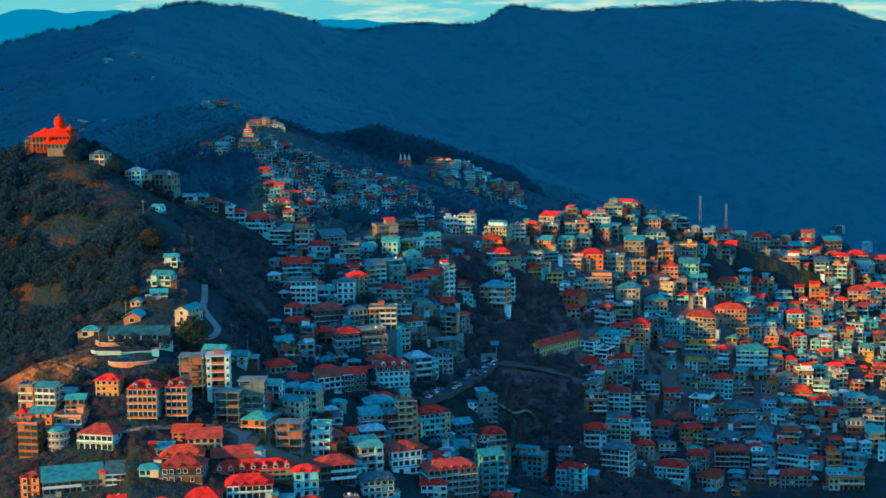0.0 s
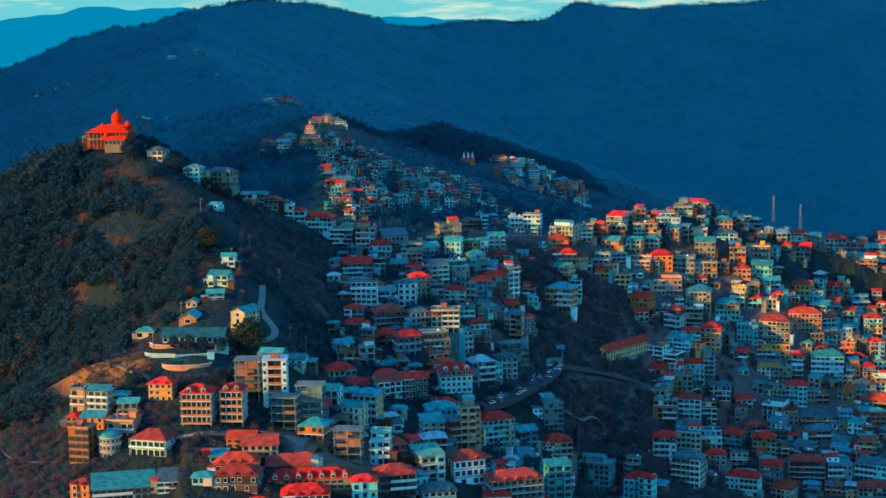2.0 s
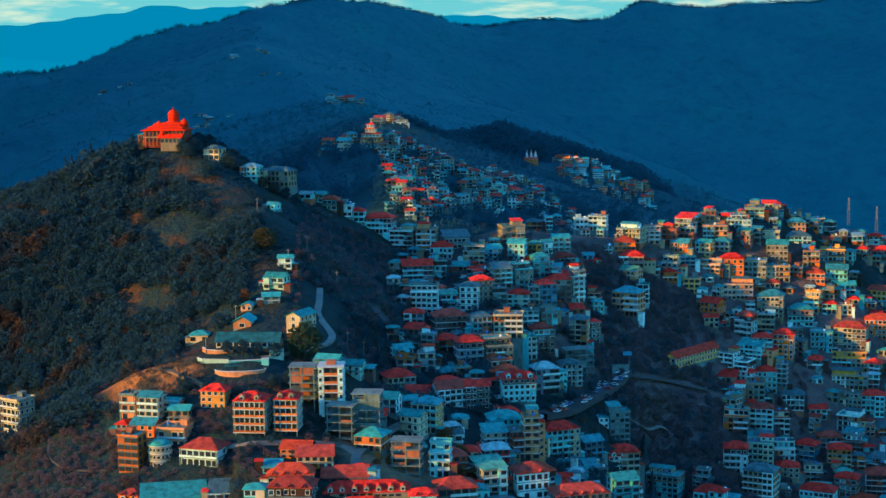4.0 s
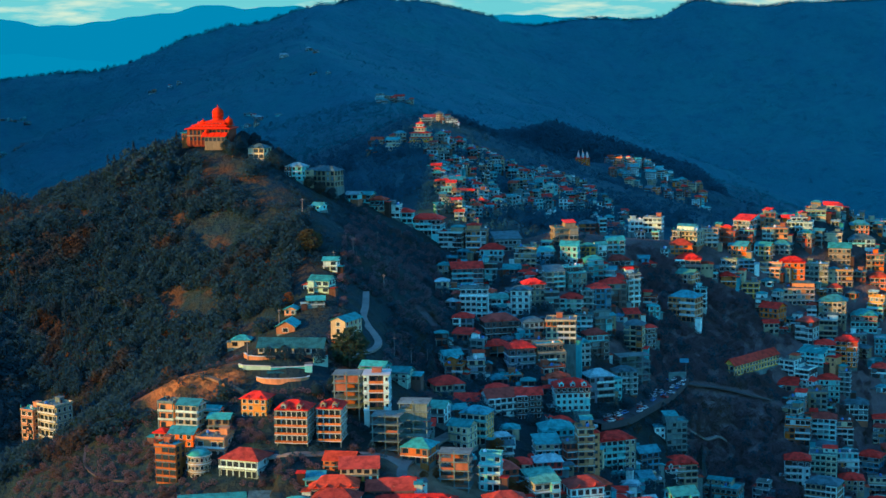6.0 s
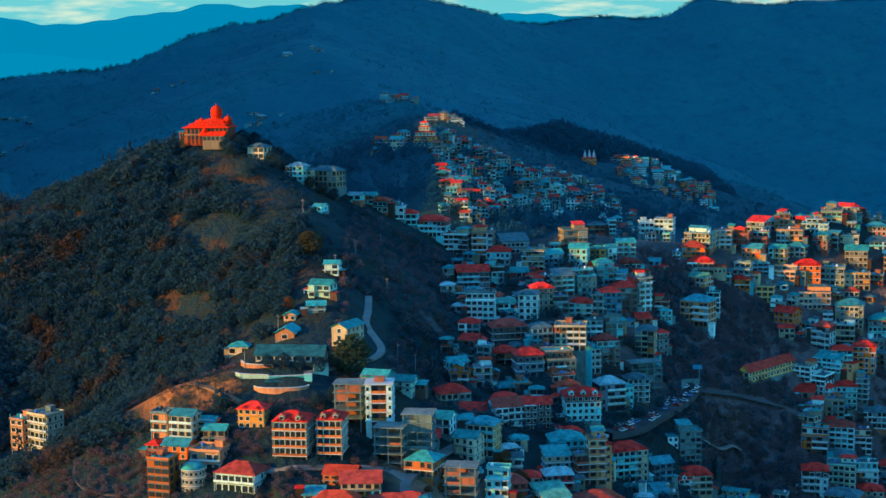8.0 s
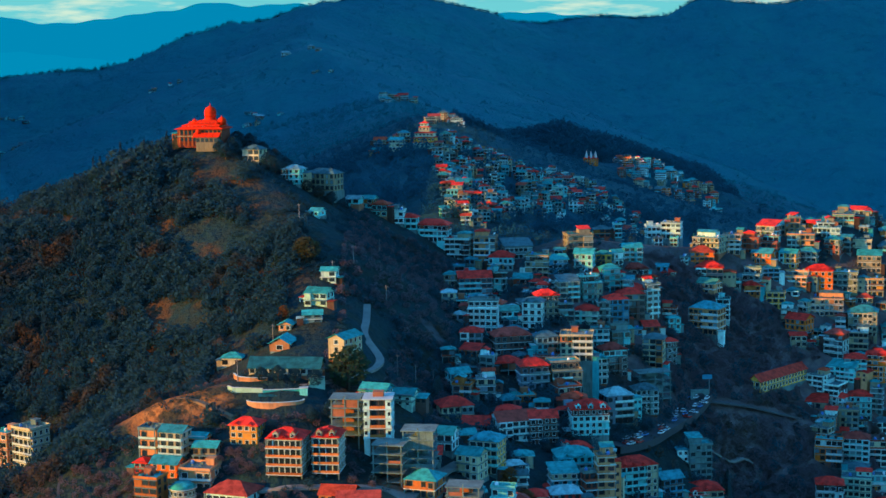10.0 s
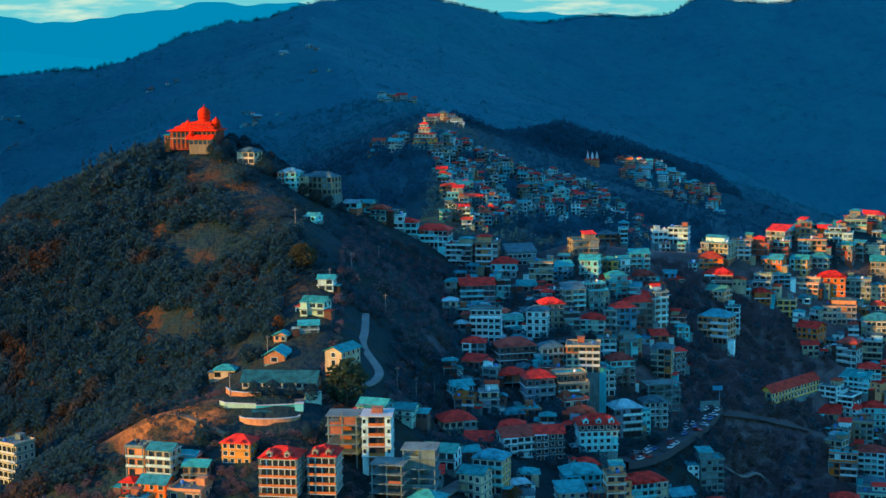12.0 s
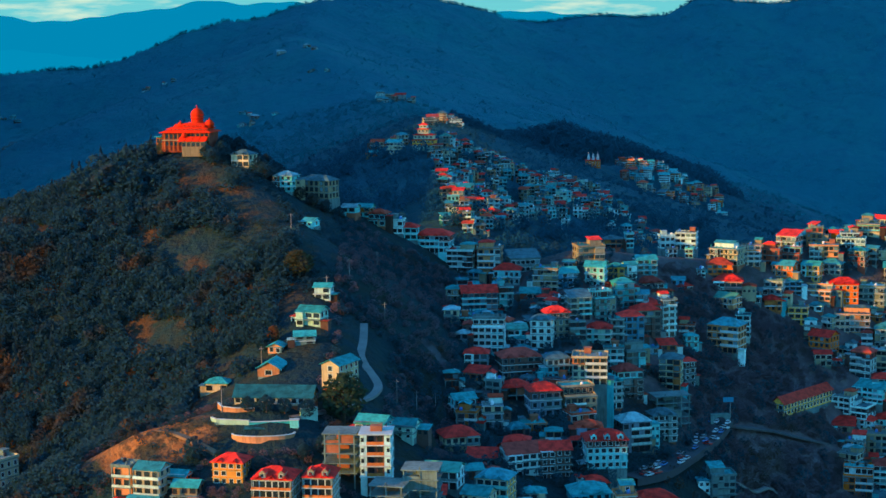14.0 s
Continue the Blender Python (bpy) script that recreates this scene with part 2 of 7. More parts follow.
def earth_surface():
    """Hillside: dry grass, dark scrub and bare earth, with the raw orange cut on the near spur and haze-tinted woods
    far off.
    """
    m = bpy.data.materials.new("hillside_ground")
    m.use_nodes = True
    n, l = m.node_tree.nodes, m.node_tree.links
    b = n["Principled BSDF"]
    b.inputs["Roughness"].default_value = .95
    b.inputs["Specular IOR Level"].default_value = .1
    geo = n.new("ShaderNodeNewGeometry")

    def noise_at(scale, detail=4.0):
        t = link_node(n, "ShaderNodeTexNoise", Scale=scale, Detail=detail, Roughness=.62)
        l.new(geo.outputs["Position"], t.inputs["Vector"])
        return t.outputs["Fac"]

    def ranged(value, low, high):
        r = n.new("ShaderNodeMapRange")
        r.inputs["From Min"].default_value, r.inputs["From Max"].default_value = low, high
        l.new(value, r.inputs["Value"])
        return r.outputs["Result"]

    def mixed(factor, one, two):
        k = n.new("ShaderNodeMix")
        k.data_type = "RGBA"
        l.new(factor, k.inputs["Factor"])
        for slot, v in (("A", one), ("B", two)):
            if isinstance(v, tuple):
                k.inputs[slot].default_value = (*v, 1)
            else:
                l.new(v, k.inputs[slot])
        return k.outputs["Result"]

    def near_spot(centre, scale, low, high):
        off = n.new("ShaderNodeVectorMath")
        off.operation = "SUBTRACT"
        l.new(geo.outputs["Position"], off.inputs[0])
        off.inputs[1].default_value = centre
        sized = n.new("ShaderNodeVectorMath")
        sized.operation = "MULTIPLY"
        l.new(off.outputs["Vector"], sized.inputs[0])
        sized.inputs[1].default_value = scale
        far = n.new("ShaderNodeVectorMath")
        far.operation = "LENGTH"
        l.new(sized.outputs["Vector"], far.inputs[0])
        frayed = n.new("ShaderNodeMath")
        frayed.operation = "MULTIPLY_ADD"
        l.new(noise_at(.07), frayed.inputs[0])
        frayed.inputs[1].default_value = .9
        l.new(far.outputs["Value"], frayed.inputs[2])
        return ranged(frayed.outputs["Value"], high, low)

    grass = mixed(ranged(noise_at(.035), .42, .62), (.013, .042, .046), (.028, .036, .028))
    scrub = mixed(ranged(noise_at(.11), .46, .58), grass, (.014, .040, .048))
    dry = n.new("ShaderNodeMath")
    dry.operation = "MULTIPLY"
    l.new(ranged(noise_at(.031, 5.0), .50, .60), dry.inputs[0])
    l.new(near_spot((-140, 735, -100), (1 / 105, 1 / 120, 1 / 250), 1.1, 1.5), dry.inputs[1])
    scrub = mixed(dry.outputs["Value"], scrub, (.085, .046, .024))
    soil = mixed(ranged(noise_at(.5), .3, .7), (.27, .105, .036), (.38, .17, .06))
    soil = mixed(ranged(noise_at(.13, 5.0), .47, .58), soil, (.06, .05, .03))
    town = mixed(ranged(noise_at(.3), .4, .6), (.125, .092, .095), (.165, .125, .122))
    a = mixed(near_spot((-97, 577, -128), (1 / 27, 1 / 15, 1 / 60), .95, 1.4), scrub, soil)
    a = mixed(near_spot((0, 532, -152), (1 / 28, 1 / 24, 1 / 60), .8, 1.4), a, (.30, .20, .13))
    c = mixed(near_spot((200, 800, -170), (1 / 260, 1 / 130, 1 / 300), .9, 1.3), a, town)
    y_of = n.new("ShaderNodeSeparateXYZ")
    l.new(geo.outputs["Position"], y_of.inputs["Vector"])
    # distance haze is put into these ground colours, stepped in along y
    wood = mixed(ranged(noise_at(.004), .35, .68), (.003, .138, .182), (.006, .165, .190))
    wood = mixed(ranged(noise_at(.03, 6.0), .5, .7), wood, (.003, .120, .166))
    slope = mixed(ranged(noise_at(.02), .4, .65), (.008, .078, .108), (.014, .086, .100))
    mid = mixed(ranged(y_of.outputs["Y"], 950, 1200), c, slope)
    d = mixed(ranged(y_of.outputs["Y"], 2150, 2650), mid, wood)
    l.new(d, b.inputs["Base Color"])
    relief = n.new("ShaderNodeBump")
    relief.inputs["Strength"].default_value, relief.inputs["Distance"].default_value = .8, 1.2
    l.new(noise_at(.28, 6.0), relief.inputs["Height"])
    broad = n.new("ShaderNodeBump")
    broad.inputs["Strength"].default_value, broad.inputs["Distance"].default_value = .7, 9.0
    l.new(noise_at(.055, 5.0), broad.inputs["Height"])
    l.new(relief.outputs["Normal"], broad.inputs["Normal"])
    l.new(broad.outputs["Normal"], b.inputs["Normal"])
    return m


ground_cover = earth_surface()


# ---- ground ----
# crest lines: x, y, height, fall per metre on the near side, on the far side
CRESTS = {
    "temple_ridge": ([(-700, 1000, -190, 0.45, 0.40), (-420, 900, -135, 0.45, 0.50), (-300, 862, -98, 0.45, 0.50), (-225, 842, -82, 0.47, 0.55), (-175, 842, -65, 0.58, 0.55), (-125, 850, -46, 0.57, 0.60), (-95, 815, -57, 0.63, 0.90), (-52, 838, -84, 0.56, 0.29), (0, 828, -112, 0.50, 0.48), (70, 845, -101, 0.69, 0.40), (165, 880, -110, 1.26, 0.40), (237, 920, -100, 0.82, 0.50), (290, 912, -120, 1.36, 0.39), (331, 940, -139, 0.89, 0.50)], 10),
    "right_crest": ([(331, 940, -142, 0.65, 0.49), (373, 985, -130, 0.36, 0.50), (450, 1060, -168, 0.50, 0.50), (700, 1150, -240, 0.50, 0.50)], 10),
    "spur": ([(-95, 815, -63, 0.39, 0.23), (-64, 742, -77, 0.71, 0.71), (-59, 716, -90, 0.66, 0.65), (-50, 660, -105, 0.67, 0.57), (-52, 620, -114, 0.57, 0.48), (-60, 590, -117, 0.50, 0.60), (-58, 566, -129, 0.38, 0.49), (-50, 545, -141, 0.36, 0.40), (-35, 520, -150, 0.33, 0.40), (-20, 480, -168, 0.35, 0.45), (0, 400, -215, 0.40, 0.40)], 14),
    "earth_spur": ([(-66, 592, -118, 0.60, 0.43), (-95, 580, -122, 0.89, 0.61), (-118, 573, -137, 0.60, 0.50), (-135, 545, -156, 0.50, 0.50), (-150, 490, -195, 0.50, 0.50)], 8),
    "west_spur": ([(-225, 842, -82, 0.40, 0.40), (-205, 760, -116, 0.49, 0.40), (-180, 680, -158, 0.45, 0.45), (-170, 640, -172, 0.45, 0.45), (-165, 560, -215, 0.50, 0.50)], 10),
    "middle_spur": ([(70, 845, -103, 0.48, 0.40), (58, 780, -117, 1.04, 0.24), (45, 740, -138, 0.62, 0.40), (75, 705, -172, 0.47, 0.52), (85, 660, -185, 0.44, 0.42), (90, 600, -205, 0.42, 0.42)], 16),
    "second_hill": ([(0, 828, -123, 0.57, 0.40), (5, 920, -127, 0.43, 0.40), (3, 1013, -115, 0.38, 0.40), (4, 1140, -101, 0.45, 0.44), (-14, 1232, -96, 0.96, 0.42), (-15, 1390, -75, 0.59, 0.41), (0, 1640, -98, 0.32, 0.40), (0, 2045, -95, 0.38, 0.40), (-40, 2350, -100, 0.40, 0.40), (-72, 2664, -73, 0.38, 0.38), (-190, 2934, -35, 0.36, 0.38), (-300, 3400, 40, 0.36, 0.40), (-299, 4000, 118, 0.40, 0.40)], 25),
    "mosque_spur": ([(0, 2045, -96, 0.40, 0.40), (120, 2085, -146, 0.40, 0.40), (204, 2110, -156, 0.40, 0.40), (262, 2120, -155, 0.61, 0.40), (320, 2115, -186, 0.42, 0.40), (370, 2150, -192, 0.40, 0.40), (480, 2150, -246, 0.40, 0.40), (700, 2200, -360, 0.40, 0.40)], 20),
    "knoll": ([(98, 2400, -150, .4, .4), (133, 2400, -126, .4, .4), (186, 2400, -112, .4, .4), (231, 2400, -124, .4, .4), (293, 2400, -172, .4, .4), (420, 2380, -260, .4, .4)], 15),
    "mountain": ([(-1800, 3900, -150, .35, .5), (-1111, 3900, -72, .33, .6), (-848, 3780, -60, .33, .6), (-719, 3800, -18, .36, .6), (-600, 3850, 34, .4, .6), (-507, 3900, 62, .42, .6), (-412, 3950, 64, .42, .6), (-299, 4000, 112, .44, .6), (-187, 4100, 117, .46, .6), (-54, 4200, 114, .46, .6), (84, 4250, 84, .46, .6), (195, 4300, 74, .46, .6), (435, 4400, 72, .46, .6), (649, 4400, 66, .46, .6), (745, 4400, 108, .46, .6), (905, 4400, 104, .46, .6)], 12),
    "mountain_east": ([(905, 4400, 104, .46, .6), (1208, 4400, 122, .46, .6), (1572, 4400, 120, .46, .6), (1730, 4400, 94, .46, .6), (1885, 4400, 58, .46, .6), (2600, 4300, 100, .46, .6)], 12),
    # two hills added out of view, only to cast shade on the farther slopes
    "unseen_shade_knoll": ([(-500, 880, 15, 1.4, 1.4), (-540, 1120, 60, 1.4, 1.4), (-600, 1400, 100, 1.4, 1.4)], 30),
    "unseen_shade_massif": ([(-1900, 1000, 80, 1.3, 1.3), (-2000, 1350, 280, 1.3, 1.3), (-1950, 1750, 900, 1.3, 1.3), (-1900, 2350, 1250, 1.3, 1.3), (-2600, 2700, 1500, 1.3, 1.3), (-2750, 3300, 1600, 1.3, 1.3), (-2950, 4300, 1600, 1.3, 1.3)], 40),
}


def tent(x, y, crest, blunt):
    """Height of one ridge: the crest's own height less its fall sideways."""
    best = np.full(x.shape, -1e9)
    for (xa, ya, za, na, fa), (xb, yb, zb, nb, fb) in zip(crest, crest[1:]):
        dx, dy = xb - xa, yb - ya
        length = dx * dx + dy * dy
        u = np.clip(((x - xa) * dx + (y - ya) * dy) / length, 0, 1)
        px, py = x - xa - u * dx, y - ya - u * dy
        near = (dx * py - dy * px) * (1 if dx > 0 else -1) < 0
        if abs(dy) > 2.0 * abs(dx):
            near = px > 0
        d = np.hypot(px, py)
        fall = np.where(near, na + u * (nb - na), fa + u * (fb - fa))
        best = np.maximum(best, za + u * (zb - za) - fall * (np.sqrt(d * d + blunt * blunt) - blunt))
    return best


GULLIES = [((150, 760, 0, 8), (142, 735, 12, 14), (134, 700, 26, 18), (128, 670, 28, 20), (125, 620, 18, 20)),
           ((-25, 700, 0, 14), (-8, 655, 10, 16), (0, 620, 8, 14), (10, 600, 0, 10)),
           ((232, 812, 0, 8), (224, 775, 9, 8), (215, 745, 9, 9), (205, 715, 0, 9))]


def wobble(x, y):
    """Uneven ground, at three sizes that grow with the distance."""
    n = 0
    for k, (size, high) in enumerate(((610., 26.), (170., 9.), (47., 2.4), (17., .8))):
        a, b = x / size + 1.7 * k, y / size + .9 * k
        n = n + high * (np.sin(a * 2.1 + 1.3 * np.sin(b * 1.7)) * np.cos(b * 2.3 + 1.1 * np.sin(a * 1.3)))
    return n


def ground_height(x, y):
    x, y = np.asarray(x, float), np.asarray(y, float)
    floor = -310 - .12 * np.clip(y - 800, 0, 900) - .1 * np.clip(450 - y, 0, 400)
    k = 5.0
    parts = [floor]
    for crest, blunt in CRESTS.values():
        parts.append(tent(x, y, crest, blunt))
    top = np.max(parts, axis=0)
    h = top + k * np.log(sum(np.exp(np.clip((p - top) / k, -40, 0)) for p in parts))
    h = h - k * .3
    for g in GULLIES:
        for (xa, ya, da, wa), (xb, yb, db, wb) in zip(g, g[1:]):
            dx, dy = xb - xa, yb - ya
            u = ((x - xa) * dx + (y - ya) * dy) / (dx * dx + dy * dy)
            inside = (u >= 0) & (u < 1)
            u = np.clip(u, 0, 1)
            d = np.hypot(x - xa - u * dx, y - ya - u * dy)
            h = h - np.where(inside, (da + u * (db - da)) * np.exp(-(d / (wa + u * (wb - wa))) ** 2), 0)
    far = np.clip((y - 950) / 2200, 0, 1)
    h = h + wobble(x, y) * (.10 + .9 * far)
    return h


def span(stops):
    """Grid lines: (from, to, step) stretches end to end."""
    out = []
    for a, b, step in stops:
        out += list(np.arange(a, b, step))
    return np.array(out)


def build_ground():
    ys = span(((-900, 380, 40), (380, 960, 3.5), (960, 1500, 8), (1500, 2500, 18), (2500, 3600, 26), (3600, 4500, 14), (4500, 4860, 30)))
    us = np.concatenate([span(((-1.6, -.42, .035), (-.42, .46, .0042))), span(((.46, 1.6, .035),))])
    yy, uu = np.meshgrid(ys, us, indexing="ij")
    xx = uu * np.maximum(yy + 120, 420)
    zz = ground_height(xx, yy)
    rows, cols = xx.shape
    verts = np.stack([xx, yy, zz], -1).reshape(-1, 3)
    i = np.arange(rows * cols).reshape(rows, cols)
    faces = np.stack([i[:-1, :-1], i[:-1, 1:], i[1:, 1:], i[1:, :-1]], -1).reshape(-1, 4)
    me = bpy.data.meshes.new("ground")
    me.vertices.add(len(verts))
    me.vertices.foreach_set("co", verts.ravel())
    me.loops.add(faces.size)
    me.loops.foreach_set("vertex_index", faces.ravel())
    me.polygons.add(len(faces))
    me.polygons.foreach_set("loop_start", np.arange(0, faces.size, 4))
    me.polygons.foreach_set("use_smooth", np.ones(len(faces), bool))
    me.update(calc_edges=True)
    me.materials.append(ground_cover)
    return tagged(new("ground", me), "steep hillsides of dry grass, scrub and bare earth below haze-tinted wooded mountains", "ground", kind="structure")


build_ground()


# ---- building helpers ----
def part(name, bm, material, parent, label=""):
    """Links a bmesh as one mesh object under a thing or under a part."""
    me = bpy.data.meshes.new(name)
    bm.to_mesh(me)
    bm.free()
    for mat in (material if isinstance(material, (list, tuple)) else [material]):
        me.materials.append(mat)
    ob = new(name, me)
    ob.parent = parent
    if label:
        ob["label"] = label
    return ob


def share(name, me, parent, place, size=(1, 1, 1), turn=0.0):
    """A part on a mesh that alike parts share."""
    ob = new(name, me)
    ob.parent, ob.location, ob.scale, ob.rotation_euler = parent, place, size, (0, 0, turn)
    return ob


def box(bm, x0, x1, y0, y1, z0, z1, mat=0):
    v = [bm.verts.new(p) for p in ((x0, y0, z0), (x1, y0, z0), (x1, y1, z0), (x0, y1, z0), (x0, y0, z1), (x1, y0, z1), (x1, y1, z1), (x0, y1, z1))]
    for q in ((0, 3, 2, 1), (4, 5, 6, 7), (0, 1, 5, 4), (1, 2, 6, 5), (2, 3, 7, 6), (3, 0, 4, 7)):
        bm.faces.new([v[k] for k in q]).material_index = mat


def tube(bm, x, y, z0, z1, r0, r1, sides=10, mat=0):
    low = [bm.verts.new((x + r0 * math.cos(2 * math.pi * k / sides), y + r0 * math.sin(2 * math.pi * k / sides), z0)) for k in range(sides)]
    top = [bm.verts.new((x + r1 * math.cos(2 * math.pi * k / sides), y + r1 * math.sin(2 * math.pi * k / sides), z1)) for k in range(sides)]
    for k in range(sides):
        bm.faces.new((low[k], low[(k + 1) % sides], top[(k + 1) % sides], top[k])).material_index = mat
    bm.faces.new(top).material_index = mat
    bm.faces.new(low[::-1]).material_index = mat


def lathe(bm, profile, x=0, y=0, sides=16, mat=0):
    rings = [[bm.verts.new((x + r * math.cos(2 * math.pi * k / sides), y + r * math.sin(2 * math.pi * k / sides), z)) for k in range(sides)] for r, z in profile]
    for low, top in zip(rings, rings[1:]):
        for k in range(sides):
            f = bm.faces.new((low[k], low[(k + 1) % sides], top[(k + 1) % sides], top[k]))
            f.smooth, f.material_index = True, mat
    bm.faces.new(rings[-1])
    bm.faces.new(rings[0][::-1])


def solid(bm, loops, thick, mat=0):
    """A roof skin from faces, each with its underside a hand lower."""
    for loop in loops:
        top = [bm.verts.new(p) for p in loop]
        low = [bm.verts.new((p[0], p[1], p[2] - thick)) for p in loop]
        bm.faces.new(top).material_index = mat
        bm.faces.new(low[::-1]).material_index = mat
        for k in range(len(loop)):
            j = (k + 1) % len(loop)
            bm.faces.new((top[j], top[k], low[k], low[j])).material_index = mat


def mesh_of(name, build, materials):
    bm = bmesh.new()
    build(bm)
    me = bpy.data.meshes.new(name)
    bm.to_mesh(me)
    bm.free()
    for m in materials:
        me.materials.append(m)
    return me


def inset_panel(bm, ring, depth, lean):
    """One opening: a raised frame round a set-back pane, in one piece."""
    out = [(-.56, -.05), (.56, -.05), (.56, 1.05), (-.56, 1.05)]
    inn = [(-.56 + ring, -.05 + lean), (.56 - ring, -.05 + lean), (.56 - ring, 1.05 - ring), (-.56 + ring, 1.05 - ring)]
    back = [bm.verts.new((x, .03, z)) for x, z in out]
    front = [bm.verts.new((x, -.1, z)) for x, z in out]
    lip = [bm.verts.new((x, -.1, z)) for x, z in inn]
    pane = [bm.verts.new((x, -.1 + depth, z)) for x, z in inn]
    for k in range(4):
        j = (k + 1) % 4
        bm.faces.new((back[k], back[j], front[j], front[k]))
        bm.faces.new((front[k], front[j], lip[j], lip[k]))
        bm.faces.new((lip[k], lip[j], pane[j], pane[k]))
    bm.faces.new(pane).material_index = 1


def build_window(bm):
    inset_panel(bm, .09, .08, .09)


def build_open_bay(bm):
    inset_panel(bm, .07, .09, .05)


window_mesh = mesh_of("window", build_window, [frame_white, glass_dark])
EDGED = {}


def opening(name, edge):
    """The shared mesh of a window or doorway whose surround is of that material."""
    if (name, edge.name) not in EDGED:
        EDGED[name, edge.name] = mesh_of(name, build_window if name == "window" else build_open_bay, [edge, glass_dark])
    return EDGED[name, edge.name]


tank_meshes = [mesh_of("water_tank", lambda bm: lathe(bm, [(.62, 0), (.65, .1), (.62, .55), (.65, .6), (.62, 1.1), (.4, 1.35), (.15, 1.42), (.15, 1.5)], sides=10), [m])
               for m in (tank_black, tank_white, tank_blue)]
slab_mesh = mesh_of("floor_slab", lambda bm: box(bm, -.5, .5, -.5, .5, -1, 0), [white_trim])
grey_slab_mesh = mesh_of("floor_slab", lambda bm: box(bm, -.5, .5, -.5, .5, -1, 0), [concrete])
column_mesh = mesh_of("balcony_column", lambda bm: box(bm, -.5, .5, -.5, .5, 0, 1), [concrete])
RNG = random.Random(7)
HOUSES, TALL = [], []


def roof_part(parent, kind, colour, w, d, top, over=.7, rise=None):
    bm = bmesh.new()
    hw, hd = w / 2 + over, d / 2 + over
    rise = rise or min(w, d) * .28
    if kind == "hip":
        run = min(hw, hd) * .92
        if w >= d:
            r0, r1 = (-hw + run, 0, top + rise), (hw - run, 0, top + rise)
        else:
            r0, r1 = (0, -hd + run, top + rise), (0, hd - run, top + rise)
        a, b, c, e = (-hw, -hd, top), (hw, -hd, top), (hw, hd, top), (-hw, hd, top)
        loops = ((a, b, r1, r0), (b, c, r1), (c, e, r0, r1), (e, a, r0)) if w >= d else ((a, b, r0), (b, c, r1, r0), (c, e, r1), (e, a, r0, r1))
        solid(bm, loops, .16)
        if w > 7 and RNG.random() < .55:
            many = int(w / RNG.uniform(3.2, 4.6))
            for k in range(many):
                px, up = -w / 2 + (k + .5) * w / many, min(1.1, rise * .6)
                peak, root = (px, -hd - .12, top + up), (px, -hd + run * up / rise, top + up)
                solid(bm, (((px - 1.2, -hd - .12, top + .03), peak, root), (peak, (px + 1.2, -hd - .12, top + .03), root)), .1)
    elif kind == "gable":
        a, b, c, e = (-hw, -hd, top), (hw, -hd, top), (hw, hd, top), (-hw, hd, top)
        if w >= d:
            r0, r1 = (-hw, 0, top + rise), (hw, 0, top + rise)
            solid(bm, ((a, b, r1, r0), (c, e, r0, r1)), .16)
        else:
            r0, r1 = (0, -hd, top + rise), (0, hd, top + rise)
            solid(bm, ((b, c, r1, r0), (e, a, r0, r1)), .16)
    elif kind == "shed":
        solid(bm, (((-hw, -hd, top + .2), (hw, -hd, top + .2), (hw, hd, top + .2 + rise), (-hw, hd, top + .2 + rise)),), .16)
    return part("roof", bm, sheet_roof[colour], parent, colour.replace("_", " ") + " metal sheet roof")


WORDS = {"hip": "hipped", "gable": "pitched", "shed": "sloping"}


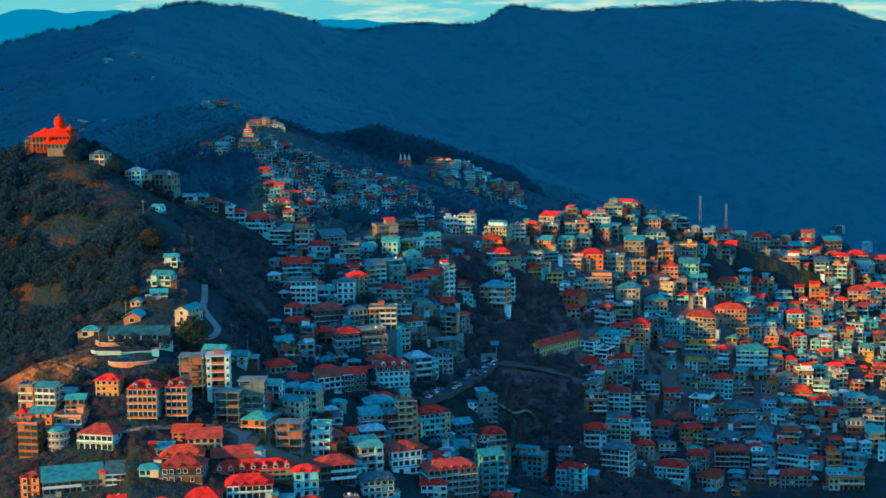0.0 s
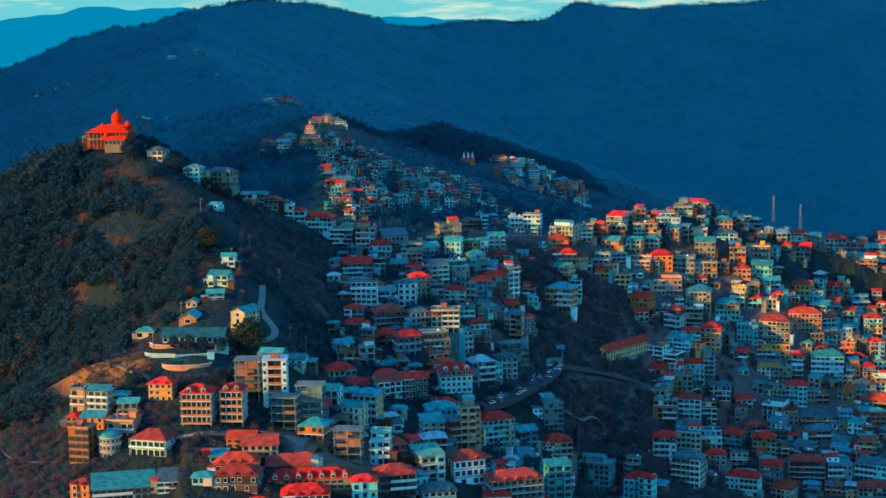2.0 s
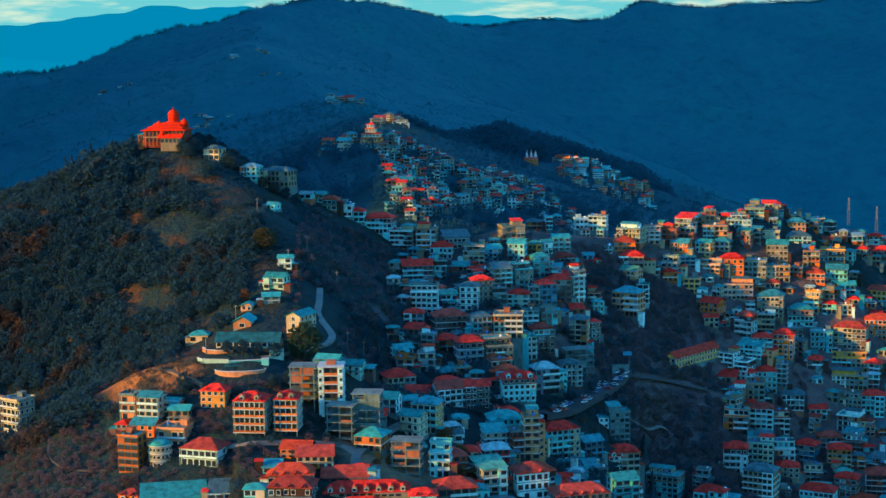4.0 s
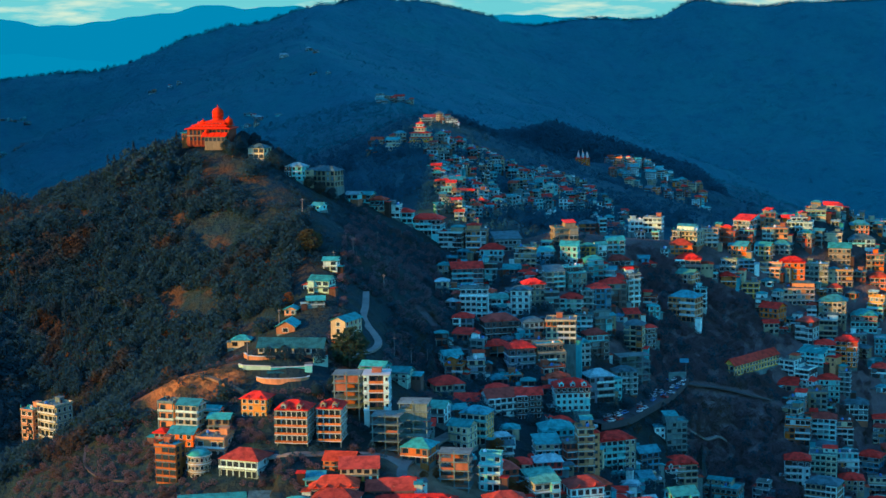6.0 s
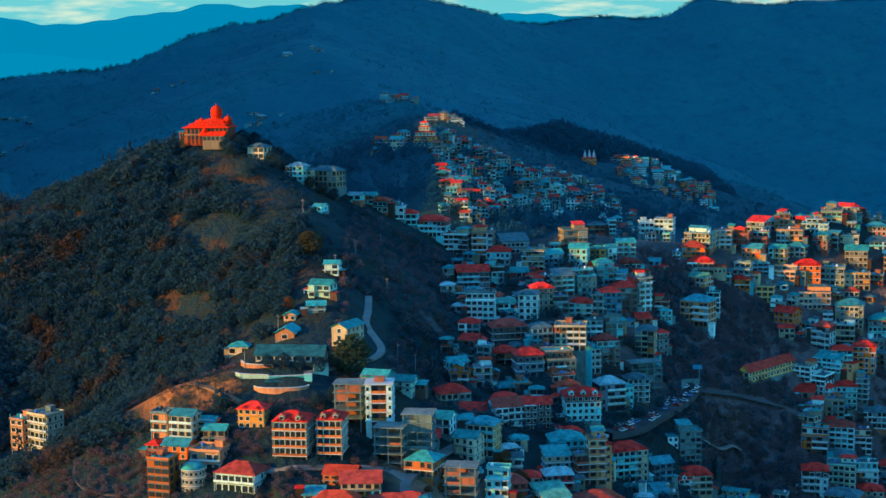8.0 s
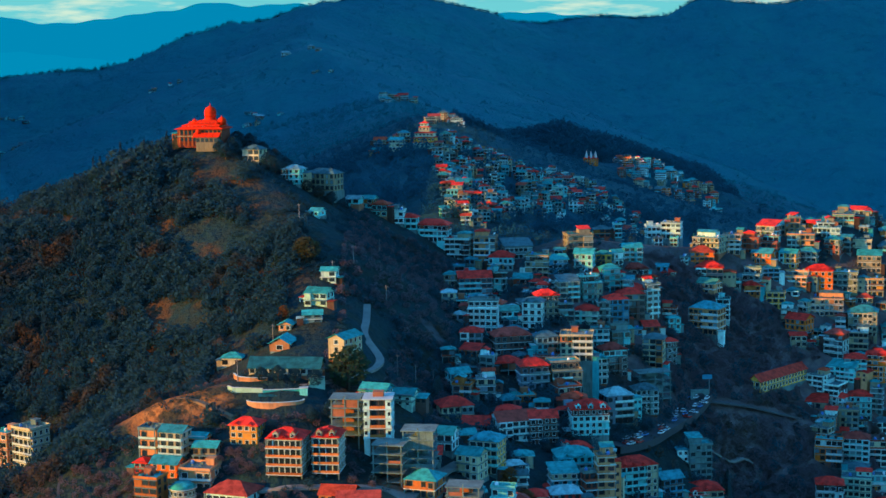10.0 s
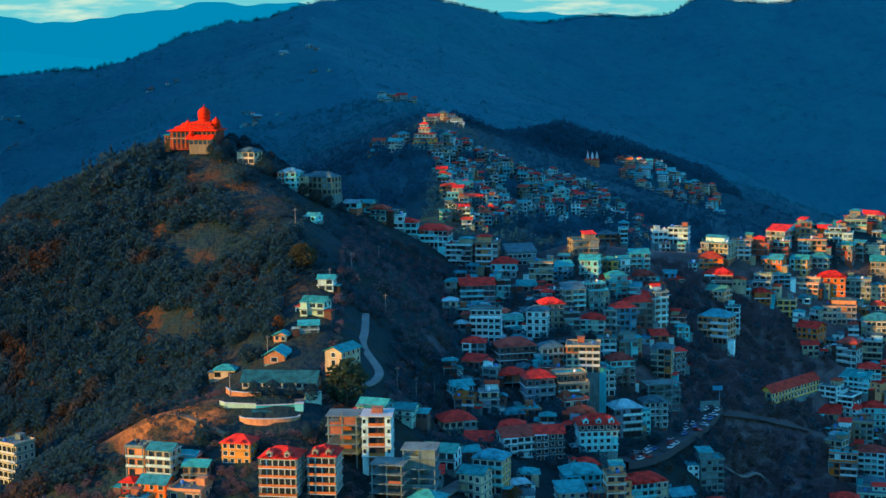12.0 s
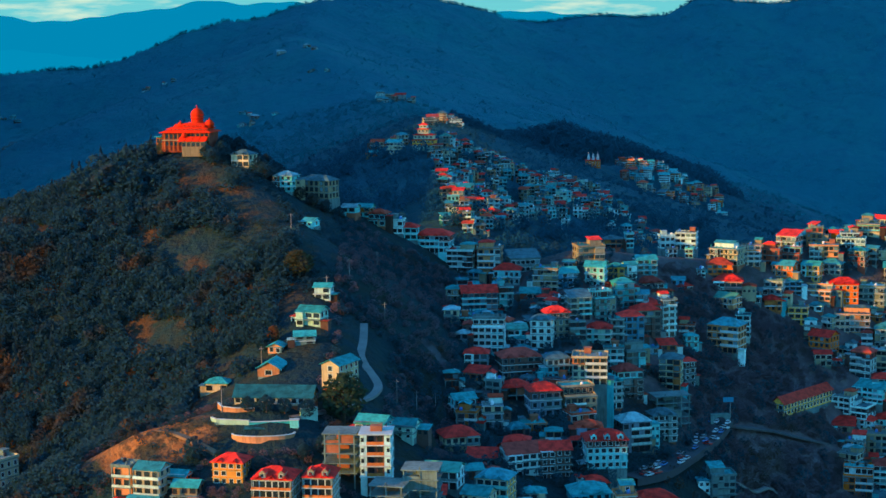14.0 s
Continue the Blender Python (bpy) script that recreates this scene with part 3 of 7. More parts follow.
def house(x, y, z, w, d, storeys, turn=0, paint="cream", roof="flat", tone="red", slabs=True, balcony=0.0, stilts=False, fine=True, deep=7.0, sides="",
          attic=False, wing=False, bays=0, rail="", plain=False, rise=None, height=2.95, label="", group="houses of the hill town"):
    """A hillside house: plinth or stilts, walls, floor slabs, windows, roof, tanks. x, y, z: middle of its front foot."""
    thing = new("house")
    thing.location, thing.rotation_euler = (x, y, z), (0, 0, radians(turn))
    count = {1: "one", 2: "two", 3: "three", 4: "four", 5: "five", 6: "six", 7: "seven"}[storeys]
    colour = paint.replace("_", " ")
    top_words = "flat concrete roof" if roof == "flat" else f"{WORDS[roof]} {tone} metal roof"
    tagged(thing, label or f"{colour} {count}-storey house with a {top_words}", "house", group)
    sides = sides or ("l" if turn > 3 else "r" if turn < -3 else "lr")
    hw, high, pm = w / 2, storeys * height, wall_paint[paint]
    cy = d / 2
    first = height if stilts else 0
    free_form = not label and not plain
    bm = bmesh.new()
    terrace = RNG.uniform(.28, .45) * d if free_form and storeys > 2 and roof == "flat" and RNG.random() < .4 else 0.0
    split = high - height if terrace or (storeys > 1 and RNG.random() < .3 and free_form) else high
    box(bm, -hw, hw, 0, d, first, split)
    slots = [pm]
    if split < high and split > first:
        old = len(bm.faces)
        box(bm, -hw, hw, terrace, d, split, high)
        bm.faces.ensure_lookup_table()
        for f in bm.faces[old:]:
            f.material_index = 1
        slots.append(pm if terrace and RNG.random() < .5 else wall_paint[RNG.choice(("white", "tan", "brown", "dark_wood", "cream", "sky_blue", "brick_red", "terracotta"))])
        if terrace:
            low = bmesh.new()
            for x0, x1, y0, y1 in ((-hw, hw, -.15, .05), (-hw, -hw + .2, .05, terrace), (hw - .2, hw, .05, terrace)):
                box(low, x0, x1, y0, y1, split, split + .9)
            part("terrace_parapet", low, pm, thing)
    elif split < high:
        box(bm, -hw, hw, terrace, d, split, high)
    # a room or bay that stands forward of the rest of the front
    bay_x, out = (0.0, 0.0), 0.0
    if free_form and w > 5 and RNG.random() < .75:
        out = balcony if balcony > .6 else RNG.uniform(.8, 1.6)
        bw = w * RNG.uniform(.28, .45)
        bay_x = (-hw, -hw + bw) if RNG.random() < .5 else (hw - bw, hw)
        room = bmesh.new()
        box(room, bay_x[0], bay_x[1], -out, -.003, first if RNG.random() < .5 else -deep, split)
        part("front_bay", room, pm if RNG.random() < .6 else wall_paint[RNG.choice(("white", "tan", "cream", "terracotta", "sky_blue", "grey", "brown"))], thing)
    # sunshades over the windows
    if balcony <= .6 and storeys > 1 and RNG.random() < .45:
        shades = bmesh.new()
        for s in range(1 if stilts else 0, storeys - (1 if terrace else 0)):
            z0 = s * height + 2.5
            box(shades, -hw - .1, hw + .1, -.6, -.004, z0, z0 + .14)
            if out:
                box(shades, bay_x[0] - .15, bay_x[1] + .15, -out - .55, -.6, z0, z0 + .14)
        tagged(part("sunshades", shades, RNG.choice((white_trim, concrete, pm)), thing), kind="stuff")
    if roof in ("gable",):
        peak = rise or min(w, d) * .28
        if w >= d:
            for sx in (-hw, hw):
                f = [bm.verts.new(p) for p in ((sx, 0, high), (sx, d, high), (sx, cy, high + peak * .93))]
                bm.faces.new(f if sx > 0 else f[::-1])
        else:
            f = [bm.verts.new(p) for p in ((-hw, 0, high), (hw, 0, high), (0, 0, high + peak * .93))]
            bm.faces.new(f)
    # lean-to sheds, outhouses and stairs against the foot
    if not label and not plain and RNG.random() < .6:
        side = RNG.choice((-1, 1))
        aw, ad, ah = RNG.uniform(1.6, 3.2), RNG.uniform(2.2, d * .7), RNG.choice((2.2, 2.5, 5.2))
        x0, x1 = sorted((side * hw, side * (hw + aw)))
        shed = bmesh.new()
        box(shed, x0, x1, RNG.uniform(-.8, .5), ad, -deep, ah)
        box(shed, x0 - .3, x1 + .3, -1.1, ad + .4, ah, ah + .14, 1)
        part("lean_to", shed, [wall_paint[RNG.choice(("tan", "brown", "grey", "white", "teal", "dark_wood"))], sheet_roof[RNG.choice(("teal", "slate", "red", "rust", "slate", "pale"))]], thing)
    wall = part("wall", bm, slots, thing)
    # what carries it down the slope
    bm = bmesh.new()
    if stilts:
        for k in range(max(3, int(w / 4) + 1)):
            px = -hw + .25 + k * (w - .5) / max(2, int(w / 4))
            for py in (.25, d - .25):
                box(bm, px - .22, px + .22, py - .22, py + .22, -deep, first)
        box(bm, -hw + .5, hw - .5, d * .55, d - .5, -deep, first)
    else:
        box(bm, -hw + .05, hw - .05, .05, d + 1, -deep, 0)
    part("foundation", bm, concrete if stilts or RNG.random() < .85 else brick_wall, thing)
    # floor slabs, with a balcony's depth in front where it has one
    if slabs:
        mesh = slab_mesh if RNG.random() < .4 or rail else grey_slab_mesh
        for s in range(1 if not stilts else 1, storeys + 1):
            last = s == storeys
            front = -terrace if last and terrace else max(balcony, out) if not last or roof == "flat" else .3
            share("floor_slab", mesh, thing, (0, cy - front / 2, s * height + .1), (w + .7, d + .5 + front, .24))
    if balcony > .6:
        face = RNG.choice((white_trim, pm, pm, wall_paint["white"], concrete, wall_paint["brown"], wall_paint["sky_blue"]))
        tall = RNG.choice((.75, .9, 1.0)) if free_form else .75
        face = wall_paint[rail] if rail else face
        for s in range(1, storeys - (1 if terrace else 0)):
            z0 = s * height + .1
            bm = bmesh.new()
            x0, x1, y0 = -hw - .2, hw + .2, -balcony - .2
            if out:
                x0, x1 = (bay_x[1], x1) if bay_x[0] < -hw + .1 else (x0, bay_x[0])
            outer = [(x0, 0), (x0, y0), (x1, y0), (x1, 0)]
            inner = [(x0 + .14, 0), (x0 + .14, y0 + .14), (x1 - .14, y0 + .14), (x1 - .14, 0)]
            o0, o1 = [bm.verts.new((*q, z0)) for q in outer], [bm.verts.new((*q, z0 + tall)) for q in outer]
            i0, i1 = [bm.verts.new((*q, z0)) for q in inner], [bm.verts.new((*q, z0 + tall)) for q in inner]
            for k in range(3):
                bm.faces.new((o0[k], o0[k + 1], o1[k + 1], o1[k]))
                bm.faces.new((i0[k + 1], i0[k], i1[k], i1[k + 1]))
                bm.faces.new((o1[k], o1[k + 1], i1[k + 1], i1[k]))
            part("balcony_parapet", bm, face, thing)
        for px in (-hw + .05, hw - .05):
            share("balcony_column", column_mesh, thing, (px, -balcony, first), (.32, .32, split - first))
    # windows
    wide = 2.3
    taste = RNG.random()
    edge = frame_white if label or taste < .22 else pm if taste < .62 else white_trim if taste < .75 else wall_paint["dark_wood"] if taste < .9 else concrete
    open_front = RNG.random() < .55
    spots = []
    nf = bays or max(2, int((w - .6) / wide))
    ns = max(1, int((d - .8) / (wide + .3)))
    for s in range(1 if stilts else 0, storeys):
        z0 = s * height + .75
        up = terrace and s == storeys - 1
        tall = min(1.75, height - 1.0)
        for k in range(nf):
            px = -hw + (k + .5) * w / nf
            ahead = terrace if up else -out if bay_x[0] < px < bay_x[1] else 0
            if balcony > .6 and ahead == 0:
                spots.append(("doorway", (px, -.01, s * height + .14), (min(2.1, w / nf - .3), 1, min(2.25, height - .5)), 0.0))
            else:
                spots.append(("window", (px, ahead - .01, z0), (min(2.4, max(1.3, w / nf - .55)) if open_front else RNG.choice((1.3, 1.5, 1.7)), 1, tall), 0.0))
        for k in range(ns):
            py = (k + .5) * d / ns
            if up and py < terrace + .8:
                continue
            if "l" in sides:
                spots.append(("window", (-hw - .01, py, z0), (1.5 if open_front else 1.25, 1, tall), radians(-90)))
            if "r" in sides:
                spots.append(("window", (hw + .01, py, z0), (1.5 if open_front else 1.25, 1, tall), radians(90)))
    if not label:
        spots = [q for q in spots if RNG.random() > .09]
    if fine:
        for name, place, size, spin in spots:
            share(name, opening(name, edge), thing, place, size, spin)
    else:
        bm = bmesh.new()
        for name, place, size, spin in spots:
            sx, cz = size[0] / 2, size[2]
            if spin == 0:
                y0 = place[1]
                box(bm, place[0] - sx - .13, place[0] + sx + .13, y0 - .05, y0 + .02, place[2] - .13, place[2] + cz + .13, 1)
                box(bm, place[0] - sx, place[0] + sx, y0 - .09, y0 - .03, place[2], place[2] + cz)
            else:
                s = -1 if place[0] < 0 else 1
                x0, x1 = (place[0] - .05, place[0] + .03) if s < 0 else (place[0] - .03, place[0] + .05)
                box(bm, x0, x1, place[1] - sx - .13, place[1] + sx + .13, place[2] - .13, place[2] + cz + .13, 1)
                box(bm, x0 + s * .04, x1 + s * .04, place[1] - sx, place[1] + sx, place[2], place[2] + cz)
        tagged(part("window_set", bm, [glass_dark, edge], thing), kind="stuff")
    # roof
    if roof == "flat":
        bm = bmesh.new()
        t = .18
        front = terrace - .3 if terrace else -max(out, balcony if balcony > .6 else 0) - .3
        z0, z1 = high + .1, high + .1 + RNG.choice((.35, .8, .9))
        box(bm, -hw - .3, hw + .3, front, front + t, z0, z1)
        box(bm, -hw - .3, hw + .3, d + .1, d + .1 + t, z0, z1)
        box(bm, -hw - .3, -hw - .3 + t, front + t, d + .1, z0, z1)
        box(bm, hw + .3 - t, hw + .3, front + t, d + .1, z0, z1)
        part("parapet", bm, pm if RNG.random() < .6 else concrete, thing)
        bm = bmesh.new()
        box(bm, -hw - .1, hw + .1, front + t, d + .1, high + .1, high + .16)
        for k in range(RNG.randint(3, 8)):
            bx, by, bs = RNG.uniform(-hw + .4, hw - .4), RNG.uniform(terrace + .3, d - .4), RNG.uniform(.12, .5)
            box(bm, bx - bs, bx + bs, by - bs, by + bs, high + .16, high + RNG.uniform(.5, 1.3))
        for sx in (-1, 1):
            if RNG.random() < .6:
                box(bm, sx * hw - .12, sx * hw + .12, terrace + .1, terrace + .34, high + .16, high + RNG.uniform(1.2, 2.2))
        part("roof_deck", bm, sheet_roof[RNG.choice(("teal", "slate", "teal", "blue", "pale"))] if RNG.random() < .65 else concrete, thing)
        extra = RNG.random()
        if w > 6 and extra < .5 and not plain and not terrace:
            pw, pd = w * RNG.uniform(.45, .75), d * RNG.uniform(.5, .75)
            px = RNG.choice((-1, 1)) * (w - pw) / 2
            bm = bmesh.new()
            box(bm, px - pw / 2, px + pw / 2, d - pd, d, high + .16, high + 2.6)
            part("penthouse", bm, RNG.choice((pm, wall_paint["white"], wall_paint["tan"])), thing)
            for k in range(max(1, int(pw / 2.6))):
                if fine:
                    share("window", window_mesh, thing, (px - pw / 2 + (k + .5) * pw / max(1, int(pw / 2.6)), d - pd - .01, high + .8), (1.2, 1, 1.3))
            roof_part(thing, RNG.choice(("hip", "gable", "shed")), RNG.choice(("red", "teal", "slate", "red", "blue", "rust")), pw, pd, high + 2.6, .5, 1.1).location = (px, d - pd / 2, 0)
        elif w > 6 and not terrace:
            px = RNG.uniform(-hw + 2, hw - 2)
            bm = bmesh.new()
            box(bm, px - 1.4, px + 1.4, d - 3.2, d - .4, high + .16, high + 2.4)
            box(bm, px - 1.7, px + 1.7, d - 3.5, d - .2, high + 2.4, high + 2.55)
            part("stair_cabin", bm, RNG.choice((pm, brick_wall, concrete)), thing)
        for k in range(RNG.choice((1, 1, 2))):
            share("water_tank", RNG.choice(tank_meshes), thing, (RNG.uniform(-hw + 1, hw - 1), RNG.uniform(terrace + 1, d - 1), high + .16), (1, 1, 1))
    else:
        ob = roof_part(thing, roof, tone, w, d, high + .1, rise=rise)
        ob.location = (0, cy, 0)
        if attic:
            for k in range(max(2, int(w / 4))):
                px = -hw + (k + .5) * w / max(2, int(w / 4))
                bm = bmesh.new()
                v = [bm.verts.new(p) for p in ((px - 1, -.15, high + .2), (px + 1, -.15, high + .2), (px + 1, -.15, high + 1.8), (px, -.15, high + 2.7), (px - 1, -.15, high + 1.8))]
                u = [bm.verts.new((q.co.x, 3.2, q.co.z)) for q in v]
                bm.faces.new(v)
                for i in range(5):
                    f = bm.faces.new((v[i], u[i], u[(i + 1) % 5], v[(i + 1) % 5]))
                    f.material_index = 1 if i in (2, 3) else 0
                dormer = part("dormer", bm, [pm, sheet_roof[tone]], thing)
                share("window", window_mesh, dormer, (px, -.17, high + .55), (1.1, 1, 1.1))
        if RNG.random() < .5:
            share("water_tank", RNG.choice(tank_meshes), thing, (RNG.uniform(-hw + 1, hw - 1), d + .1, high - .4), (1, 1, 1))
    if wing and storeys > 1:
        ww, wd, wh = w * RNG.uniform(.3, .5), d * RNG.uniform(.5, .8), (storeys - 1) * height * RNG.choice((.5, 1, 1)) + .4
        side = RNG.choice((-1, 1))
        px = side * (hw + ww / 2)
        tint = RNG.choice(("white", "tan", "grey", "cream", "sky_blue", "brown", "peach"))
        bm = bmesh.new()
        box(bm, px - ww / 2, px + ww / 2, d - wd, d, -deep, wh)
        part("wing_wall", bm, wall_paint[tint], thing)
        bm = bmesh.new()
        for s in range(storeys):
            if s * height + 2.4 < wh:
                for k in range(max(1, int(ww / 2))):
                    cx = px - ww / 2 + (k + .5) * ww / max(1, int(ww / 2))
                    box(bm, cx - .6, cx + .6, d - wd - .05, d - wd + .02, s * height + .9, s * height + 2.2)
        if len(bm.verts):
            tagged(part("window_set", bm, glass_dark, thing), kind="stuff")
        else:
            bm.free()
        roof_part(thing, RNG.choice(("shed", "hip", "gable")), RNG.choice(("teal", "slate", "red", "rust", "blue", "brown")), ww, wd, wh, .4, .9).location = (px, d - wd / 2, 0)
    HOUSES.append((x, y, w, d))
    TALL.append((x, y, z, w, high))
    return thing


def skeleton(x, y, z, w, d, storeys, turn=0, brick=False, deep=6.0, label="unfinished concrete building frame, open on all sides"):
    """A bare concrete frame still being built: columns, slabs, some brick infill."""
    thing = new("unfinished_building")
    thing.location, thing.rotation_euler = (x, y, z), (0, 0, radians(turn))
    tagged(thing, label, "building", "unfinished buildings")
    hw = w / 2
    nx, ny = max(2, int(w / 3.6)), max(2, int(d / 4))
    for i in range(nx + 1):
        for j in (0, ny):
            bm = bmesh.new()
            px, py = -hw + .2 + i * (w - .4) / nx, .2 + j * (d - .4) / ny
            box(bm, px - .2, px + .2, py - .2, py + .2, -deep, storeys * 3.1 + (.9 if j == 0 and i % 2 else 0))
            part("column", bm, concrete, thing)
    for s in range(0, storeys + 1):
        share("floor_slab", grey_slab_mesh, thing, (0, d / 2, s * 3.1), (w + 1.2, d + 1.0, .28))
    bm = bmesh.new()
    box(bm, -hw * .35, hw * .45, d * .6, d - .5, -deep, storeys * 3.1 - .3)
    part("inner_wall", bm, brick_wall if brick else concrete, thing)
    for s in range(storeys):
        for i in range(nx):
            if RNG.random() < .45:
                px, up = -hw + .2 + i * (w - .4) / nx, RNG.choice((.9, 1.2, 2.7))
                bm = bmesh.new()
                box(bm, px + .2, px + (w - .4) / nx - .2, .25, .4, s * 3.1, s * 3.1 + up)
                part("infill_wall", bm, brick_wall if brick else concrete, thing)
    HOUSES.append((x, y, w, d))
    TALL.append((x, y, z, w, storeys * 3.1))
    return thing


# ---- houses of the town, one by one ----
house(-69.2, 552.5, -135.1, 9.8, 8.0, 3, -14, "yellow", "hip", "red", plain=True, height=2.43, deep=2.0)
house(-71.1, 520.5, -148.6, 14.7, 11.0, 2, -20, "white", "hip", "brown", balcony=1.0, plain=True, height=3.16, deep=2.0)
house(-35.8, 518.6, -146.2, 10.7, 8.4, 2, -11, "brown", "gable", "rust", height=1.77, wing=True, deep=2.2)
house(-28.4, 513.6, -148.9, 13.2, 10.7, 2, 2, "yellow", "gable", "brown", height=2.34, deep=2.5)
house(-43.7, 507.8, -149.0, 6.4, 5.5, 1, -1, "sky_blue", "shed", "blue", height=2.51, deep=2.0)
house(7.0, 559.2, -150.1, 8.6, 7.6, 3, -26, "cream", "gable", "teal", deep=3.0)
house(12.9, 569.7, -150.8, 10.4, 8.9, 4, -21, "yellow", "hip", "blue", balcony=1, deep=4.0)
house(17.5, 529.0, -157.6, 7.6, 6.0, 4, -12, "sky_blue", "flat", balcony=1, height=3.17, deep=2.6)
house(-102.3, 555.8, -139.2, 6.0, 5.5, 3, -16, "peach", "flat", balcony=1, plain=True, height=3.29, deep=2.0)
house(-93.7, 550.9, -139.8, 8.4, 7.0, 4, -18, "cream", "gable", "blue", balcony=1, plain=True, height=2.60, deep=2.0)
house(-85.6, 554.6, -136.2, 6.2, 5.5, 2, -16, "orange", "gable", "teal", height=1.88, wing=True, deep=2.0)
house(-81.9, 548.2, -139.3, 7.9, 6.2, 2, -11, "grey", "gable", "teal", height=2.59, deep=2.0)
house(-95.4, 544.8, -143.9, 9.4, 7.7, 2, -16, "orange", "gable", "blue", plain=True, height=2.58, deep=2.0)
house(-83.1, 535.5, -145.2, 10.7, 8.7, 2, -14, "peach", "flat", balcony=1, plain=True, height=3.45, deep=2.0)
house(-104.2, 549.6, -143.6, 4.5, 5.5, 2, -16, "crimson", "hip", "red", height=2.08, deep=2.0)
house(-98.0, 526.2, -152.3, 8.3, 7.0, 5, -20, "terracotta", "flat", plain=True, slabs=False, height=2.76, deep=2.1)
house(-64.4, 629.4, -117.7, 8.0, 10.5, 1, -10, "peach", "gable", "teal", slabs=False, plain=True, rise=2.6, bays=1, deep=3.2, label="small tan-orange gabled house with a teal roof on a cream plinth")
house(-84.4, 637.9, -125.0, 7.9, 6.3, 1, -6, "cream", "hip", "teal", height=3.35, deep=2.7)
house(-64.1, 650.1, -113.4, 5.4, 5.5, 1, -10, "peach", "gable", "teal", height=2.43, fine=False, deep=2.3)
house(-52.9, 669.0, -106.8, 9.5, 7.5, 2, -20, "pale_green", "gable", "teal", height=2.75, fine=False, wing=True, deep=2.0)
house(-49.5, 695.9, -101.2, 6.7, 5.5, 2, -8, "white", "gable", "teal", height=2.59, fine=False, deep=2.4)
house(-53.1, 651.5, -110.9, 7.4, 5.8, 2, 5, "grey", "gable", "teal", height=1.83, fine=False, wing=True, deep=2.0)
house(-97.4, 826.0, -57.6, 9.6, 8.0, 2, -24, "cream", "hip", "slate", plain=True, height=3.0, fine=False, deep=7.0)
house(-75.9, 813.5, -68.6, 9.4, 8.0, 3, -22, "sky_blue", "hip", "pale", height=2.50, fine=False, wing=True, deep=5.1)
house(-62.0, 823.0, -73.0, 16.5, 9.0, 3, -28, "tan", "hip", "slate", height=2.9, plain=True, fine=False, deep=9.0)
house(-46.0, 827.0, -80.5, 7.0, 6.0, 1, -20, "sky_blue", "gable", "pale", height=2.6, fine=False, deep=4.0)
house(-6.0, 838.0, -102.0, 17.0, 10.0, 3, -14, "sky_blue", "hip", "red", height=2.9, balcony=1.0, fine=False, deep=6.0)
house(-60.4, 764.5, -79.6, 5.5, 5.5, 1, -25, "sky_blue", "gable", "blue", height=2.27, fine=False, deep=3.5)
house(-16.9, 600.1, -133.3, 9.2, 8.0, 2, -16, "pale_green", "gable", "teal", height=2.03, wing=True, deep=4.8)
house(7.4, 831.1, -110.7, 13.0, 10.9, 4, -12, "white", "flat", height=2.63, deep=2.4, fine=False)
house(21.7, 829.2, -111.9, 11.2, 9.3, 4, -10, "peach", "flat", balcony=1, height=3.24, fine=False, wing=True, deep=2.0)
house(29.5, 819.4, -115.0, 12.7, 10.3, 2, -8, "yellow", "hip", "red", height=3.36, deep=2.0, fine=False)
house(15.7, 786.6, -124.4, 16.2, 11.0, 4, 6, "brick_red", "gable", "red", balcony=1, height=2.64, deep=2.0, fine=False)
house(28.0, 792.4, -123.7, 6.4, 5.5, 4, 10, "sky_blue", "flat", fine=False, deep=2.0)
house(17.3, 724.8, -129.5, 13.3, 10.6, 5, -6, "white", "flat", balcony=1.2, height=2.77, wing=True, deep=3.4)
house(47.2, 806.2, -117.1, 11.6, 9.9, 4, -14, "tan", "flat", balcony=1, height=2.70, deep=2.0, fine=False)
house(39.2, 828.7, -110.8, 14.4, 11.0, 2, 10, "grey", "shed", "slate", height=3.39, deep=2.2, fine=False)
house(71.1, 828.4, -108.2, 12.9, 10.6, 3, 10, "tan", "flat", height=3.18, deep=2.0, fine=False)
house(82.4, 822.0, -114.3, 8.1, 6.4, 2, -6, "yellow", "hip", "teal", height=3.21, fine=False, wing=True, deep=2.5)
house(90.5, 827.2, -114.6, 5.9, 5.5, 2, 20, "white", "gable", "teal", height=3.39, fine=False, deep=2.3)
house(57.8, 807.2, -115.6, 10.5, 9.0, 3, 15, "blue", "gable", "teal", height=2.41, fine=False, deep=2.2)
house(71.0, 810.7, -115.6, 9.5, 8.2, 3, -15, "sky_blue", "gable", "teal", height=3.22, fine=False, deep=2.6)
house(60.5, 772.2, -124.6, 9.7, 8.0, 4, 10, "tan", "shed", "slate", balcony=1, height=2.60, fine=False, deep=2.0)
house(72.3, 779.9, -127.2, 10.0, 8.7, 5, 18, "sky_blue", "flat", balcony=1.2, height=2.74, fine=False, deep=3.3)
house(84.3, 802.1, -124.3, 9.1, 7.6, 4, 12, "teal", "hip", "teal", fine=False, wing=True, deep=2.9)
house(93.3, 789.9, -136.3, 12.0, 9.7, 4, 8, "brown", "hip", "red", height=3.18, deep=3.4, fine=False)
house(103.9, 796.1, -137.5, 6.9, 5.8, 6, 12, "white", "flat", balcony=1.2, fine=False, wing=True, deep=2.7)
house(83.9, 772.3, -137.9, 10.4, 8.5, 5, 8, "blue", "hip", "red", fine=False, deep=5.1)
